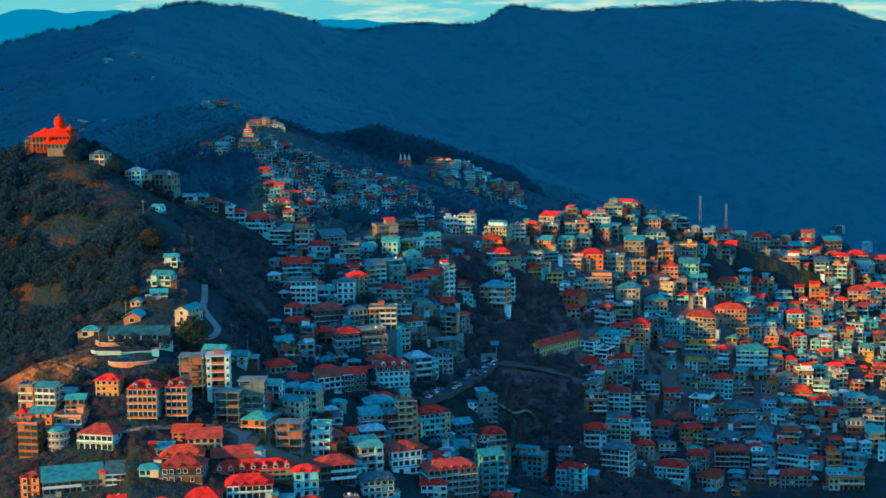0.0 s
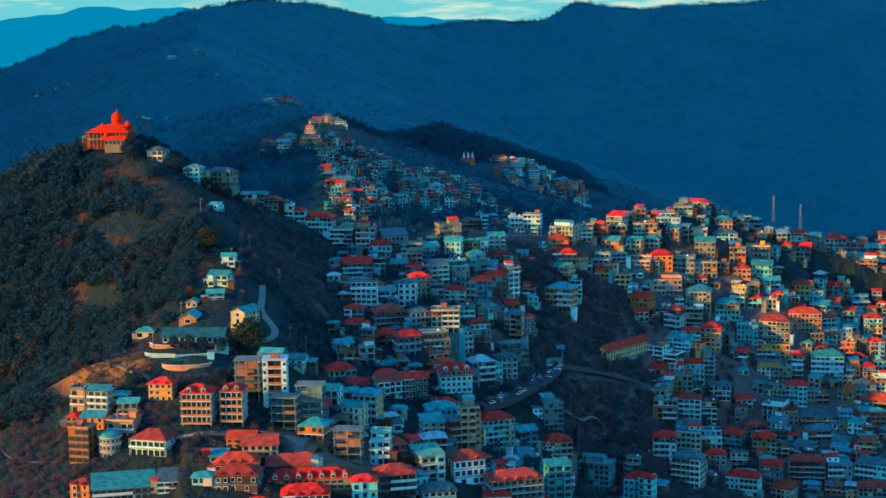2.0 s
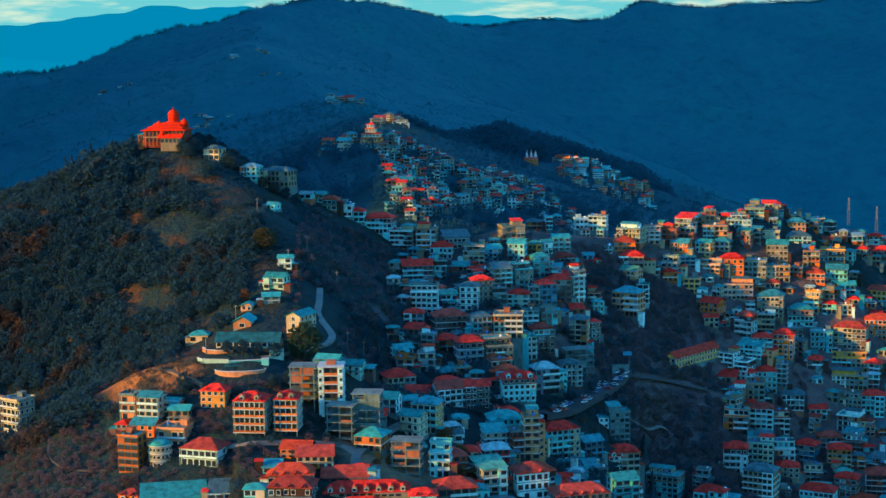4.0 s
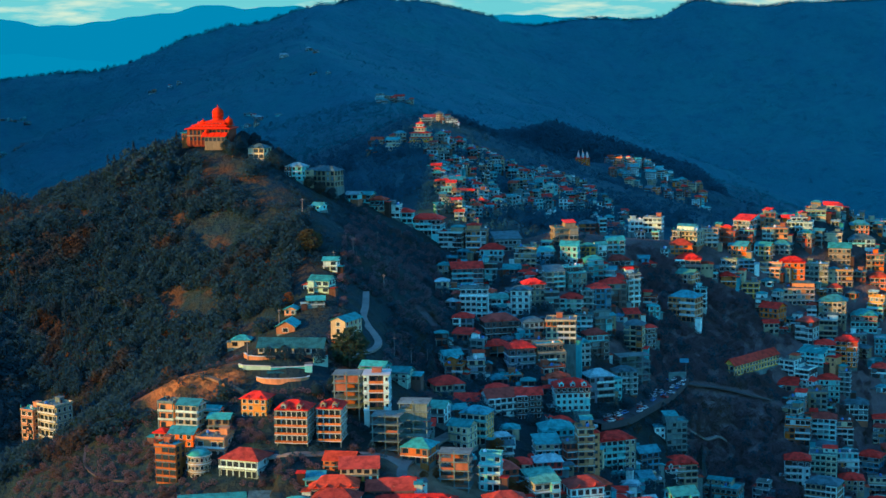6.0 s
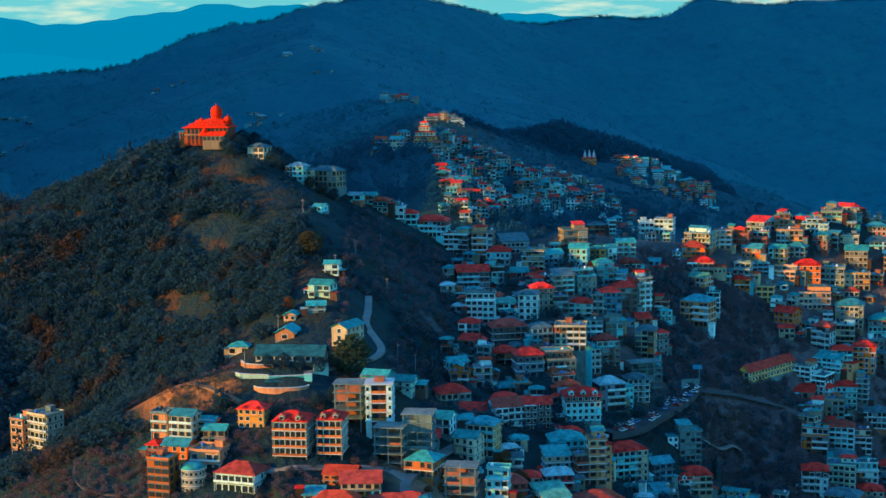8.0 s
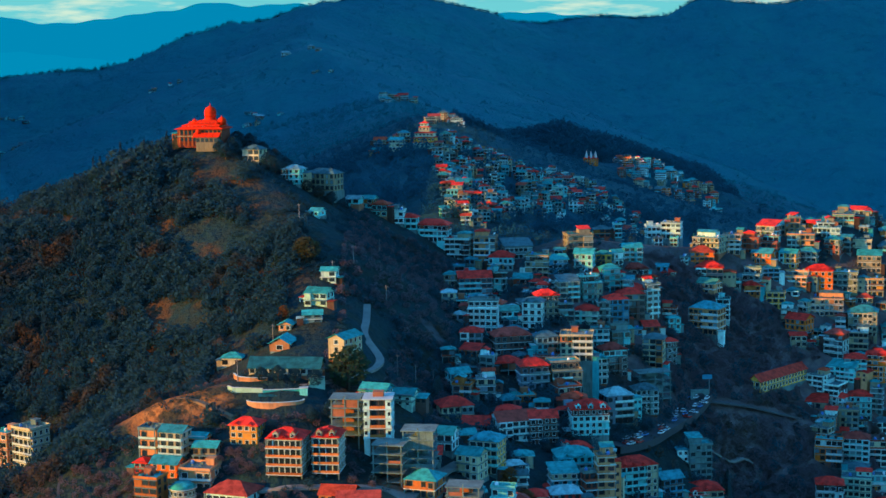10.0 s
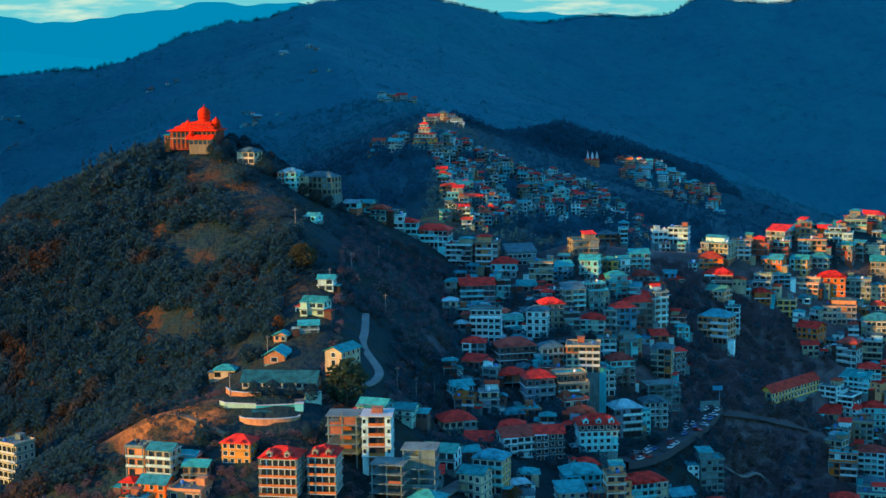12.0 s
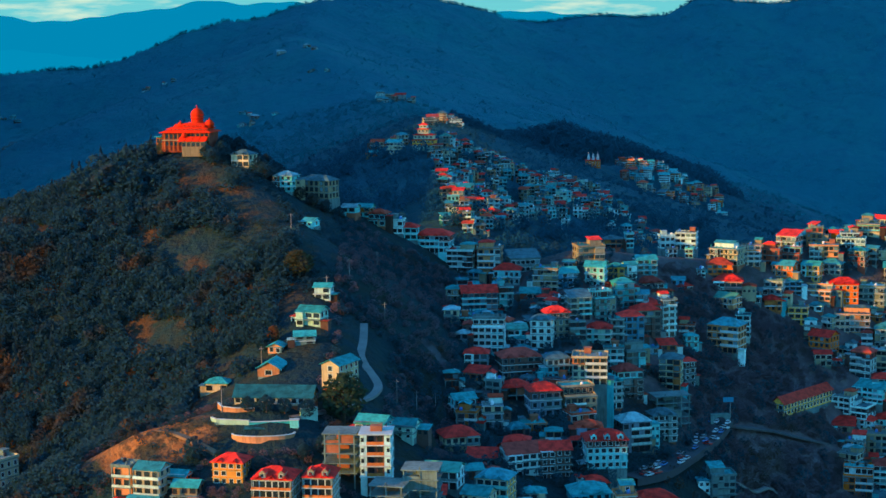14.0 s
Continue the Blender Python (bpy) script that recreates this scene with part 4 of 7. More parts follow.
house(67.4, 760.9, -133.9, 10.9, 9.0, 3, -10, "pale_green", "hip", "red", height=2.47, deep=3.6, fine=False)
house(76.8, 769.2, -133.7, 6.0, 5.5, 3, 5, "grey", "flat", height=3.36, fine=False, deep=3.0)
house(48.2, 745.1, -128.0, 10.6, 8.8, 4, 10, "tan", "hip", "red", deep=2.0, fine=False)
house(40.4, 736.0, -130.2, 9.4, 7.8, 4, -12, "white", "hip", "slate", height=3.10, fine=False, deep=2.0)
house(56.8, 742.9, -128.3, 7.1, 5.6, 3, 5, "grey", "flat", balcony=1, height=2.59, fine=False, deep=15.7)
house(30.1, 706.4, -136.1, 16.3, 11.0, 3, 12, "brown", "hip", "brown", balcony=1, height=2.83, deep=2.0)
house(45.0, 704.0, -136.4, 9.8, 8.1, 3, 10, "teal", "hip", "slate", height=2.82, wing=True, deep=2.0)
house(57.3, 699.7, -137.9, 13.9, 11.0, 4, -8, "cream", "flat", balcony=1, height=2.76, deep=24.7)
house(72.8, 749.2, -144.4, 8.5, 6.7, 4, -6, "sky_blue", "flat", balcony=1, height=2.81, fine=False, deep=3.5)
house(83.5, 757.2, -145.0, 8.5, 7.2, 4, 14, "grey", "flat", fine=False, wing=True, deep=3.1)
house(37.5, 672.2, -144.1, 12.0, 9.9, 3, 10, "lilac", "hip", "red", balcony=1.2, height=3.37, deep=2.0)
house(51.3, 674.6, -143.2, 12.7, 10.7, 3, 12, "tan", "flat", balcony=1, height=3.13, deep=2.0)
house(67.0, 721.8, -153.5, 13.2, 11.0, 4, 14, "white", "hip", "teal", balcony=1, deep=3.2)
house(78.6, 737.6, -153.6, 11.2, 9.6, 4, 14, "brown", "hip", "brown", height=3.19, deep=2.9, fine=False)
house(99.0, 759.7, -154.4, 9.5, 8.3, 5, -18, "cream", "hip", "slate", height=2.80, fine=False, deep=5.2)
house(109.9, 771.8, -155.8, 5.9, 5.5, 4, 12, "lilac", "hip", "red", fine=False, deep=2.0)
house(76.1, 698.1, -165.8, 12.1, 10.3, 4, 14, "lilac", "hip", "pale", balcony=1.2, height=3.16, wing=True, deep=3.1)
house(90.1, 714.9, -166.1, 10.1, 8.5, 4, 12, "grey", "hip", "slate", height=2.83, deep=3.4)
house(56.5, 628.7, -153.0, 14.6, 11.0, 4, 4, "sky_blue", "hip", "red", attic=True, height=2.61, deep=24.4)
house(24.3, 634.8, -149.0, 9.0, 7.2, 2, -6, "brick_red", "hip", "red", height=2.39, wing=True, deep=2.5)
house(28.1, 619.8, -152.8, 16.5, 11.0, 3, 16, "white", "gable", "brown", height=2.81, deep=2.4)
house(37.5, 622.0, -154.4, 11.1, 8.8, 4, 6, "brown", "gable", "red", height=2.58, deep=2.0)
house(4.5, 632.6, -147.2, 12.6, 10.9, 2, 16, "cream", "hip", "red", deep=2.0)
house(51.1, 614.3, -156.5, 9.2, 7.8, 1, 14, "brown", "hip", "red", height=2.32, deep=2.0)
house(47.9, 599.9, -159.3, 13.3, 10.6, 2, 6, "teal", "hip", "teal", deep=2.0)
house(56.6, 574.3, -164.3, 6.3, 5.5, 6, 6, "peach", "flat", balcony=1, wing=True, deep=8.8)
house(77.6, 646.3, -184.2, 16.2, 11.0, 5, 18, "sky_blue", "hip", "red", balcony=1.2, height=2.75, deep=4.3)
house(42.3, 579.5, -161.1, 9.4, 7.6, 3, 8, "teal", "shed", "teal", height=2.34, deep=2.0)
house(41.5, 563.6, -162.4, 10.2, 8.0, 2, 5, "crimson", "hip", "pale", height=2.78, wing=True, deep=2.4)
house(51.1, 571.9, -163.6, 4.3, 5.5, 4, 14, "brick_red", "flat", height=2.82, deep=2.0)
house(38.3, 541.5, -163.6, 10.8, 9.4, 2, 18, "tan", "shed", "green", height=2.68, deep=2.3)
house(56.6, 548.3, -167.2, 15.0, 11.0, 2, 20, "white", "hip", "rust", height=2.50, deep=7.1)
house(23.0, 535.9, -159.2, 11.3, 9.8, 3, 16, "brick_red", "hip", "brown", height=2.44, deep=2.7)
house(24.7, 564.6, -156.7, 6.5, 5.5, 2, 5, "grey", "gable", "slate", height=3.21, deep=2.6)
house(110.8, 693.2, -190.9, 9.9, 7.9, 6, 6, "grey", "flat", height=2.71, fine=False, wing=True, deep=7.6)
house(93.4, 658.7, -188.4, 9.5, 8.4, 3, 20, "blue", "gable", "blue", deep=3.5)
house(109.7, 672.5, -197.9, 15.4, 11.0, 3, 14, "white", "hip", "red", attic=True, height=2.38, deep=15.7)
house(188.3, 807.0, -177.7, 9.0, 8.2, 3, -38, "white", "flat", balcony=1.2, height=2.63, fine=False, wing=True, deep=4.0)
house(193.6, 804.7, -182.2, 12.9, 11.0, 3, -38, "white", "flat", balcony=1.0, height=2.63, deep=5.3, fine=False)
house(196.8, 801.3, -187.1, 9.4, 8.2, 3, -38, "white", "hip", "red", height=2.42, fine=False, deep=3.7)
house(202.6, 813.7, -174.4, 15.0, 11.0, 3, -38, "sky_blue", "gable", "teal", height=2.45, wing=True, deep=5.6, fine=False)
house(210.7, 814.4, -176.5, 10.7, 8.5, 5, -16, "cream", "hip", "red", balcony=1, height=2.70, fine=False, deep=2.0)
house(222.9, 816.0, -175.8, 11.8, 9.2, 5, -18, "orange", "hip", "red", balcony=1.2, height=2.82, fine=False, deep=2.5)
house(210.2, 801.4, -192.3, 10.8, 9.1, 4, -10, "sky_blue", "hip", "red", height=3.17, fine=False, deep=2.0)
house(219.1, 804.4, -189.7, 6.3, 5.5, 5, -17, "grey", "flat", height=2.73, fine=False, deep=2.6)
house(199.6, 788.9, -195.8, 11.8, 9.4, 4, -16, "tan", "flat", balcony=1, deep=4.1, fine=False)
house(180.0, 746.3, -200.7, 12.5, 9.7, 4, -18, "orange", "flat", balcony=1, height=3.11, deep=4.2, fine=False)
house(196.5, 758.8, -204.3, 11.9, 9.5, 5, -16, "sky_blue", "hip", "brown", height=2.76, deep=4.5, fine=False)
house(211.7, 774.4, -208.7, 8.3, 7.0, 4, -8, "brick_red", "flat", balcony=1, fine=False, deep=5.3)
house(223.0, 798.8, -201.7, 14.6, 11.0, 3, -14, "white", "hip", "slate", deep=3.4, fine=False)
house(172.5, 712.8, -212.3, 11.8, 9.8, 4, -12, "green", "hip", "red", balcony=1.2, height=3.25, deep=3.0)
house(188.6, 727.9, -213.0, 13.0, 10.4, 4, -16, "pale_green", "flat", deep=4.2)
house(206.6, 749.4, -216.6, 11.5, 9.8, 3, -8, "white", "flat", height=3.22, deep=7.5, fine=False)
house(203.1, 727.7, -222.3, 11.4, 9.6, 3, -10, "tan", "hip", "red", height=2.77, deep=5.2)
house(142.6, 865.9, -114.2, 14.6, 11.0, 3, -34, "cream", "flat", height=2.79, deep=4.2, fine=False)
house(157.4, 870.9, -115.7, 9.6, 7.8, 4, -14, "peach", "flat", balcony=1, height=2.59, fine=False, deep=2.5)
house(168.8, 876.3, -116.6, 9.4, 7.3, 3, -26, "brick_red", "flat", fine=False, deep=2.0)
house(179.6, 878.7, -117.1, 9.1, 7.1, 3, -26, "brick_red", "flat", height=3.27, fine=False, deep=2.2)
house(198.6, 885.6, -116.3, 14.6, 11.0, 3, -18, "peach", "flat", deep=2.7, fine=False)
house(188.8, 874.2, -124.5, 9.2, 7.6, 3, -32, "yellow", "gable", "teal", height=2.82, fine=False, deep=2.3)
house(204.4, 865.6, -137.9, 13.9, 10.7, 4, -12, "orange", "hip", "red", slabs=False, height=3.3, deep=2.2, bays=4, fine=False,
      label="tall vivid orange house with a bright red hipped roof")
house(219.4, 869.9, -136.8, 13.1, 10.2, 3, -18, "olive", "flat", balcony=1, height=3.25, wing=True, deep=2.3, fine=False)
house(138.6, 855.1, -119.8, 12.3, 10.5, 3, -8, "orange", "hip", "rust", balcony=1, height=2.55, deep=2.5, fine=False)
house(141.2, 847.6, -126.4, 14.3, 11.0, 2, -10, "pink", "hip", "red", height=3.48, wing=True, deep=3.7, fine=False)
house(137.2, 835.2, -131.5, 10.0, 8.7, 2, -38, "peach", "gable", "green", height=2.81, fine=False, deep=3.9)
house(131.1, 805.8, -147.0, 15.0, 11.0, 4, -32, "peach", "hip", "blue", balcony=1, height=3.24, deep=6.2, fine=False)
house(143.4, 819.4, -145.3, 6.7, 5.5, 5, -12, "sky_blue", "flat", height=2.70, fine=False, deep=2.5)
house(177.6, 852.0, -143.1, 9.7, 7.9, 3, -14, "yellow", "flat", fine=False, deep=2.0)
house(165.3, 856.4, -131.3, 9.3, 7.4, 3, -28, "grey", "flat", balcony=1, height=3.20, fine=False, wing=True, deep=4.4)
house(177.7, 864.9, -130.2, 9.1, 7.7, 3, -8, "blue", "hip", "blue", height=2.37, fine=False, deep=2.0)
house(190.6, 866.3, -133.2, 14.0, 11.0, 3, -28, "peach", "flat", balcony=1, height=2.59, wing=True, deep=3.0, fine=False)
house(206.1, 855.7, -148.1, 16.9, 11.0, 3, -14, "peach", "flat", height=3.20, deep=2.4, fine=False)
house(173.4, 869.8, -123.6, 10.8, 8.7, 3, -30, "orange", "gable", "blue", height=2.81, fine=False, deep=2.6)
house(224.1, 847.8, -157.9, 13.4, 10.5, 5, -18, "tan", "hip", "blue", height=2.67, wing=True, deep=3.5, fine=False)
house(241.5, 848.3, -163.5, 14.4, 11.0, 3, -16, "sky_blue", "hip", "teal", height=3.39, wing=True, deep=2.0, fine=False)
house(201.9, 823.8, -164.5, 10.0, 8.3, 4, -34, "white", "hip", "brown", balcony=1, height=3.25, fine=False, deep=3.4)
house(217.0, 837.1, -165.5, 12.1, 9.4, 4, -18, "cream", "flat", balcony=1.2, fine=False, wing=True, deep=2.0)
house(215.9, 897.7, -111.3, 14.8, 11.0, 2, -18, "white", "flat", deep=2.2, fine=False)
house(228.7, 910.7, -106.3, 11.7, 9.1, 2, -18, "cream", "flat", height=3.38, fine=False, wing=True, deep=2.0)
house(200.3, 879.8, -122.1, 11.1, 8.8, 2, -28, "olive", "hip", "blue", fine=False, wing=True, deep=3.0)
house(235.9, 882.4, -129.0, 12.5, 9.9, 3, -17, "tan", "gable", "teal", height=3.29, fine=False, wing=True, deep=2.0)
house(342.0, 946.1, -139.6, 13.8, 11.0, 4, -14, "cream", "hip", "red", balcony=1, fine=False, deep=2.4)
house(358.8, 951.2, -141.6, 13.4, 10.7, 3, -16, "brick_red", "flat", height=3.29, fine=False, deep=2.0)
house(350.8, 907.3, -142.4, 10.5, 8.5, 2, -14, "orange", "flat", height=2.65, fine=False, deep=3.3)
house(256.6, 881.3, -132.8, 9.8, 7.7, 3, -18, "orange", "flat", height=3.16, fine=False, deep=2.3)
house(272.0, 889.4, -134.4, 14.6, 11.0, 3, -16, "yellow", "flat", balcony=1, height=3.44, wing=True, deep=5.6, fine=False)
house(235.5, 870.1, -140.1, 9.5, 8.1, 3, -8, "yellow", "flat", balcony=1, height=3.12, fine=False, deep=2.0)
house(256.7, 872.1, -141.8, 10.8, 9.2, 2, -8, "orange", "hip", "rust", height=3.26, fine=False, wing=True, deep=2.0)
house(270.4, 874.4, -142.6, 12.4, 9.8, 3, -17, "sky_blue", "gable", "blue", fine=False, deep=4.2)
house(254.5, 907.8, -114.5, 10.9, 9.0, 2, -12, "orange", "hip", "blue", fine=False, deep=2.2)
house(252.3, 895.1, -121.2, 15.3, 11.0, 2, -8, "white", "hip", "slate", balcony=1, height=2.58, deep=3.3, fine=False)
house(234.3, 893.7, -119.0, 11.2, 8.8, 2, -17, "cream", "flat", height=3.31, fine=False, deep=2.0)
house(232.4, 923.9, -104.3, 8.5, 6.8, 2, -28, "cream", "flat", height=2.64, fine=False, deep=4.0)
house(217.4, 905.2, -107.9, 9.1, 7.8, 2, -8, "white", "flat", height=2.22, fine=False, deep=2.0)
house(221.8, 847.1, -157.6, 12.6, 10.0, 4, -16, "tan", "hip", "blue", height=3.17, fine=False, deep=2.9)
house(240.1, 849.5, -162.3, 11.6, 9.6, 3, -12, "teal", "flat", fine=False, wing=True, deep=2.0)
house(249.8, 855.8, -156.5, 8.9, 7.5, 4, -34, "yellow", "flat", balcony=1, fine=False, deep=2.0)
house(260.8, 861.4, -152.0, 8.2, 6.5, 3, -17, "tan", "flat", height=2.63, fine=False, deep=2.0)
house(275.1, 868.9, -148.5, 9.6, 8.1, 2, -8, "teal", "gable", "teal", fine=False, deep=2.9)
house(250.6, 836.0, -176.6, 12.3, 10.0, 4, -14, "teal", "flat", fine=False, deep=2.0)
house(267.2, 836.3, -175.2, 18.4, 11.0, 4, -26, "cream", "hip", "brown", height=3.16, deep=2.0, fine=False)
house(288.5, 843.3, -171.5, 19.3, 11.0, 4, -18, "orange", "hip", "rust", deep=4.9, fine=False)
house(334.2, 852.1, -178.4, 11.0, 8.6, 4, -18, "yellow", "hip", "red", height=3.23, fine=False, wing=True, deep=2.0)
house(346.3, 852.7, -177.5, 10.5, 8.6, 3, -12, "orange", "flat", balcony=1, height=3.36, fine=False, deep=2.0)
house(362.3, 884.6, -165.9, 11.7, 9.5, 4, -14, "orange", "flat", balcony=1, height=2.60, fine=False, deep=2.0)
house(389.4, 883.8, -165.9, 14.2, 11.0, 3, -17, "peach", "hip", "brown", height=2.73, fine=False, deep=2.0)
house(413.1, 947.3, -149.1, 13.6, 10.7, 2, -17, "cream", "hip", "red", height=3.17, fine=False, deep=2.4)
house(1307.3, 3258.1, -427.8, 24.6, 11.0, 6, 10, "brick_red", "flat", fine=False, wing=True, deep=2.8)
house(1222.4, 2889.0, -420.9, 17.7, 11.0, 7, 5, "white", "hip", "pale", fine=False, deep=2.0)
house(385.3, 900.5, -154.0, 9.3, 7.4, 4, -17, "brick_red", "hip", "red", height=2.65, fine=False, wing=True, deep=2.5)
house(381.5, 898.9, -153.6, 8.8, 7.4, 4, -34, "peach", "flat", balcony=1, height=2.83, fine=False, wing=True, deep=2.2)
house(312.9, 893.2, -152.0, 6.9, 6.1, 3, -38, "sky_blue", "hip", "pale", fine=False, deep=4.9)
house(319.5, 893.4, -156.8, 12.6, 10.1, 2, -28, "brown", "hip", "red", fine=False, wing=True, deep=5.4)
house(297.4, 881.7, -154.9, 11.7, 9.9, 2, -36, "yellow", "gable", "brown", height=3.31, fine=False, deep=4.7)
house(303.3, 877.3, -160.4, 12.5, 10.4, 3, -34, "teal", "flat", height=2.69, fine=False, deep=5.5)
house(338.3, 885.2, -167.0, 10.5, 8.9, 3, -8, "blue", "flat", height=3.09, fine=False, wing=True, deep=2.0)
house(264.3, 827.4, -184.0, 18.9, 11.0, 3, -18, "yellow", "flat", balcony=1, height=2.55, deep=2.0, fine=False)
house(259.4, 809.4, -192.7, 19.5, 11.0, 3, -20, "yellow", "flat", balcony=1, height=2.50, deep=2.8, fine=False)
house(258.1, 802.5, -203.0, 12.2, 9.7, 3, -28, "olive", "flat", fine=False, deep=2.0)
house(269.4, 798.4, -206.0, 12.4, 9.6, 4, -18, "sky_blue", "hip", "red", fine=False, wing=True, deep=2.0)
house(293.2, 814.7, -193.1, 18.5, 11.0, 4, -16, "sky_blue", "hip", "teal", balcony=1, height=3.10, deep=2.0, fine=False)
house(308.6, 792.6, -202.2, 11.3, 9.6, 3, -8, "grey", "hip", "slate", fine=False, deep=2.5)
house(319.6, 793.9, -200.8, 9.0, 7.6, 4, -8, "white", "flat", height=2.71, fine=False, deep=2.0)
house(312.1, 785.8, -204.9, 17.3, 11.0, 2, -34, "orange", "hip", "rust", balcony=1, height=2.01, wing=True, deep=2.0, fine=False)
house(336.9, 776.0, -206.4, 5.5, 5.5, 2, -38, "cream", "gable", "pale", fine=False, deep=2.0)
house(276.3, 778.4, -212.5, 19.0, 11.0, 2, -8, "orange", "hip", "slate", balcony=1, height=2.32, deep=3.0, fine=False)
house(273.1, 763.3, -218.1, 15.3, 11.0, 2, -8, "brick_red", "hip", "slate", balcony=1, wing=True, deep=2.3, fine=False)
house(291.6, 777.1, -210.2, 7.6, 6.5, 2, -8, "blue", "flat", height=2.66, fine=False, wing=True, deep=2.3)
house(254.3, 729.8, -231.4, 18.7, 11.0, 4, -16, "brick_red", "hip", "brown", balcony=1, height=2.83, deep=2.6)
house(271.1, 726.0, -231.1, 12.7, 10.8, 3, -8, "lilac", "flat", balcony=1, height=3.34, wing=True, deep=2.2)
house(286.7, 722.4, -230.2, 16.7, 11.0, 3, -34, "sky_blue", "hip", "slate", balcony=1, height=3.13, wing=True, deep=2.0)
house(308.2, 715.9, -230.1, 7.4, 6.1, 3, -12, "orange", "flat", balcony=1, height=3.32, fine=False, deep=2.0)
house(318.5, 713.4, -230.5, 11.1, 9.3, 3, -34, "teal", "flat", balcony=1, height=2.69, fine=False, deep=2.0)
house(283.4, 706.7, -236.4, 16.8, 11.0, 3, -8, "cream", "hip", "brown", balcony=1, height=2.46, wing=True, deep=2.3)
house(308.6, 698.9, -236.0, 18.9, 11.0, 2, -12, "orange", "flat", balcony=1, height=3.36, deep=2.7)
house(318.1, 736.0, -222.4, 9.3, 7.6, 2, -12, "brown", "hip", "red", height=1.91, fine=False, deep=2.0)
house(212.3, 708.3, -230.9, 16.8, 11.0, 3, -28, "sky_blue", "hip", "red", balcony=1, height=3.25, deep=4.7)
house(232.6, 726.1, -233.2, 11.2, 8.9, 4, -28, "brown", "hip", "red", height=3.28, fine=False, deep=2.0)
house(177.4, 687.0, -218.8, 14.8, 11.0, 5, -30, "tan", "hip", "slate", deep=4.8)
house(221.9, 747.0, -227.4, 9.3, 7.7, 3, -12, "tan", "flat", balcony=1, height=2.55, fine=False, deep=2.5)
house(238.3, 756.4, -223.5, 12.2, 9.7, 4, -16, "yellow", "hip", "red", height=2.58, fine=False, deep=2.0)
house(222.1, 767.2, -224.2, 11.7, 9.8, 4, -34, "blue", "hip", "red", height=2.77, fine=False, deep=2.0)
house(247.9, 755.0, -224.2, 7.0, 5.8, 3, -12, "orange", "hip", "slate", height=2.58, fine=False, deep=2.0)
house(147.8, 644.8, -215.7, 7.1, 5.8, 5, -32, "sky_blue", "hip", "red", fine=False, deep=3.1)
house(151.3, 694.2, -213.5, 6.1, 5.5, 3, -28, "grey", "flat", height=2.77, fine=False, wing=True, deep=2.6)
house(-77.8, 498.5, -159.3, 22.4, 11.0, 2, 8, "grey", "shed", "teal", balcony=1, height=2.37, deep=4.3)
house(-94.2, 501.8, -161.6, 7.2, 6.2, 3, -20, "orange", "hip", "brown", height=2.66, deep=2.0)
house(-60.1, 499.5, -157.4, 11.4, 9.1, 2, 0, "white", "shed", "slate", balcony=1, height=2.16, deep=2.0)
house(-36.7, 502.9, -151.4, 16.2, 11.0, 1, 0, "brown", "hip", "rust", height=3.49, deep=2.2)
house(-17.4, 507.8, -153.7, 16.4, 11.0, 1, 0, "brown", "gable", "brown", height=3.09, deep=2.4)
house(-36.4, 492.3, -156.0, 15.3, 11.0, 2, -10, "brown", "hip", "brown", height=3.22, wing=True, deep=2.0)
house(-9.6, 498.9, -157.9, 30.2, 11.0, 2, 0, "tan", "hip", "red", attic=True, height=1.96, deep=4.1)
house(-11.2, 485.4, -161.5, 17.1, 11.0, 2, 0, "white", "hip", "red", balcony=1, height=2.78, deep=2.5)
house(71.0, 524.5, -177.8, 20.9, 11.0, 5, 12, "grey", "hip", "brown", balcony=1, height=2.69, deep=4.9)
house(90.6, 543.7, -184.0, 9.6, 8.3, 7, 16, "teal", "gable", "teal", height=2.74, wing=True, deep=3.0)
house(109.9, 672.3, -198.3, 14.2, 11.0, 3, 6, "tan", "hip", "red", height=3.08, wing=True, deep=15.8)
house(38.2, 529.9, -164.8, 9.5, 8.3, 3, 18, "tan", "shed", "green", height=3.25, deep=2.4)
house(10.5, 493.8, -164.2, 9.3, 7.5, 3, 2, "sky_blue", "hip", "red", height=3.34, deep=2.0)
house(23.2, 507.4, -164.3, 14.1, 11.0, 3, 8, "brown", "hip", "brown", balcony=1, height=2.83, wing=True, deep=2.7)
house(131.1, 691.1, -220.1, 16.1, 11.0, 5, -28, "sky_blue", "flat", height=2.73, wing=True, deep=2.4)
house(146.0, 655.5, -217.8, 13.2, 10.7, 4, -30, "sky_blue", "hip", "red", height=3.27, wing=True, deep=6.9)
house(62.6, 520.0, -175.1, 10.4, 8.3, 2, -6, "white", "hip", "red", height=2.76, wing=True, deep=3.2)
house(38.9, 503.4, -169.4, 12.6, 10.0, 3, 6, "teal", "hip", "slate", height=2.52, deep=2.7)
house(53.2, 533.9, -168.6, 12.8, 10.9, 3, 14, "white", "hip", "brown", height=3.44, wing=True, deep=5.2)
house(-11.5, 511.2, -154.1, 10.3, 8.7, 2, 8, "tan", "hip", "red", height=1.94, deep=2.0)
house(-26.0, 572.0, -124.7, 9.5, 8.1, 2, -20, "teal", "gable", "teal", height=1.83, deep=11.6)
house(119.8, 905.0, -110.3, 7.7, 6.1, 2, 6, "white", "flat", plain=True, height=3.33, fine=False, deep=16.1)
house(129.4, 905.0, -111.0, 10.7, 8.4, 3, -18, "white", "flat", balcony=1, fine=False, deep=15.9)
house(121.1, 895.0, -114.4, 4.8, 5.5, 2, 8, "white", "flat", plain=True, height=2.39, fine=False, deep=7.8)
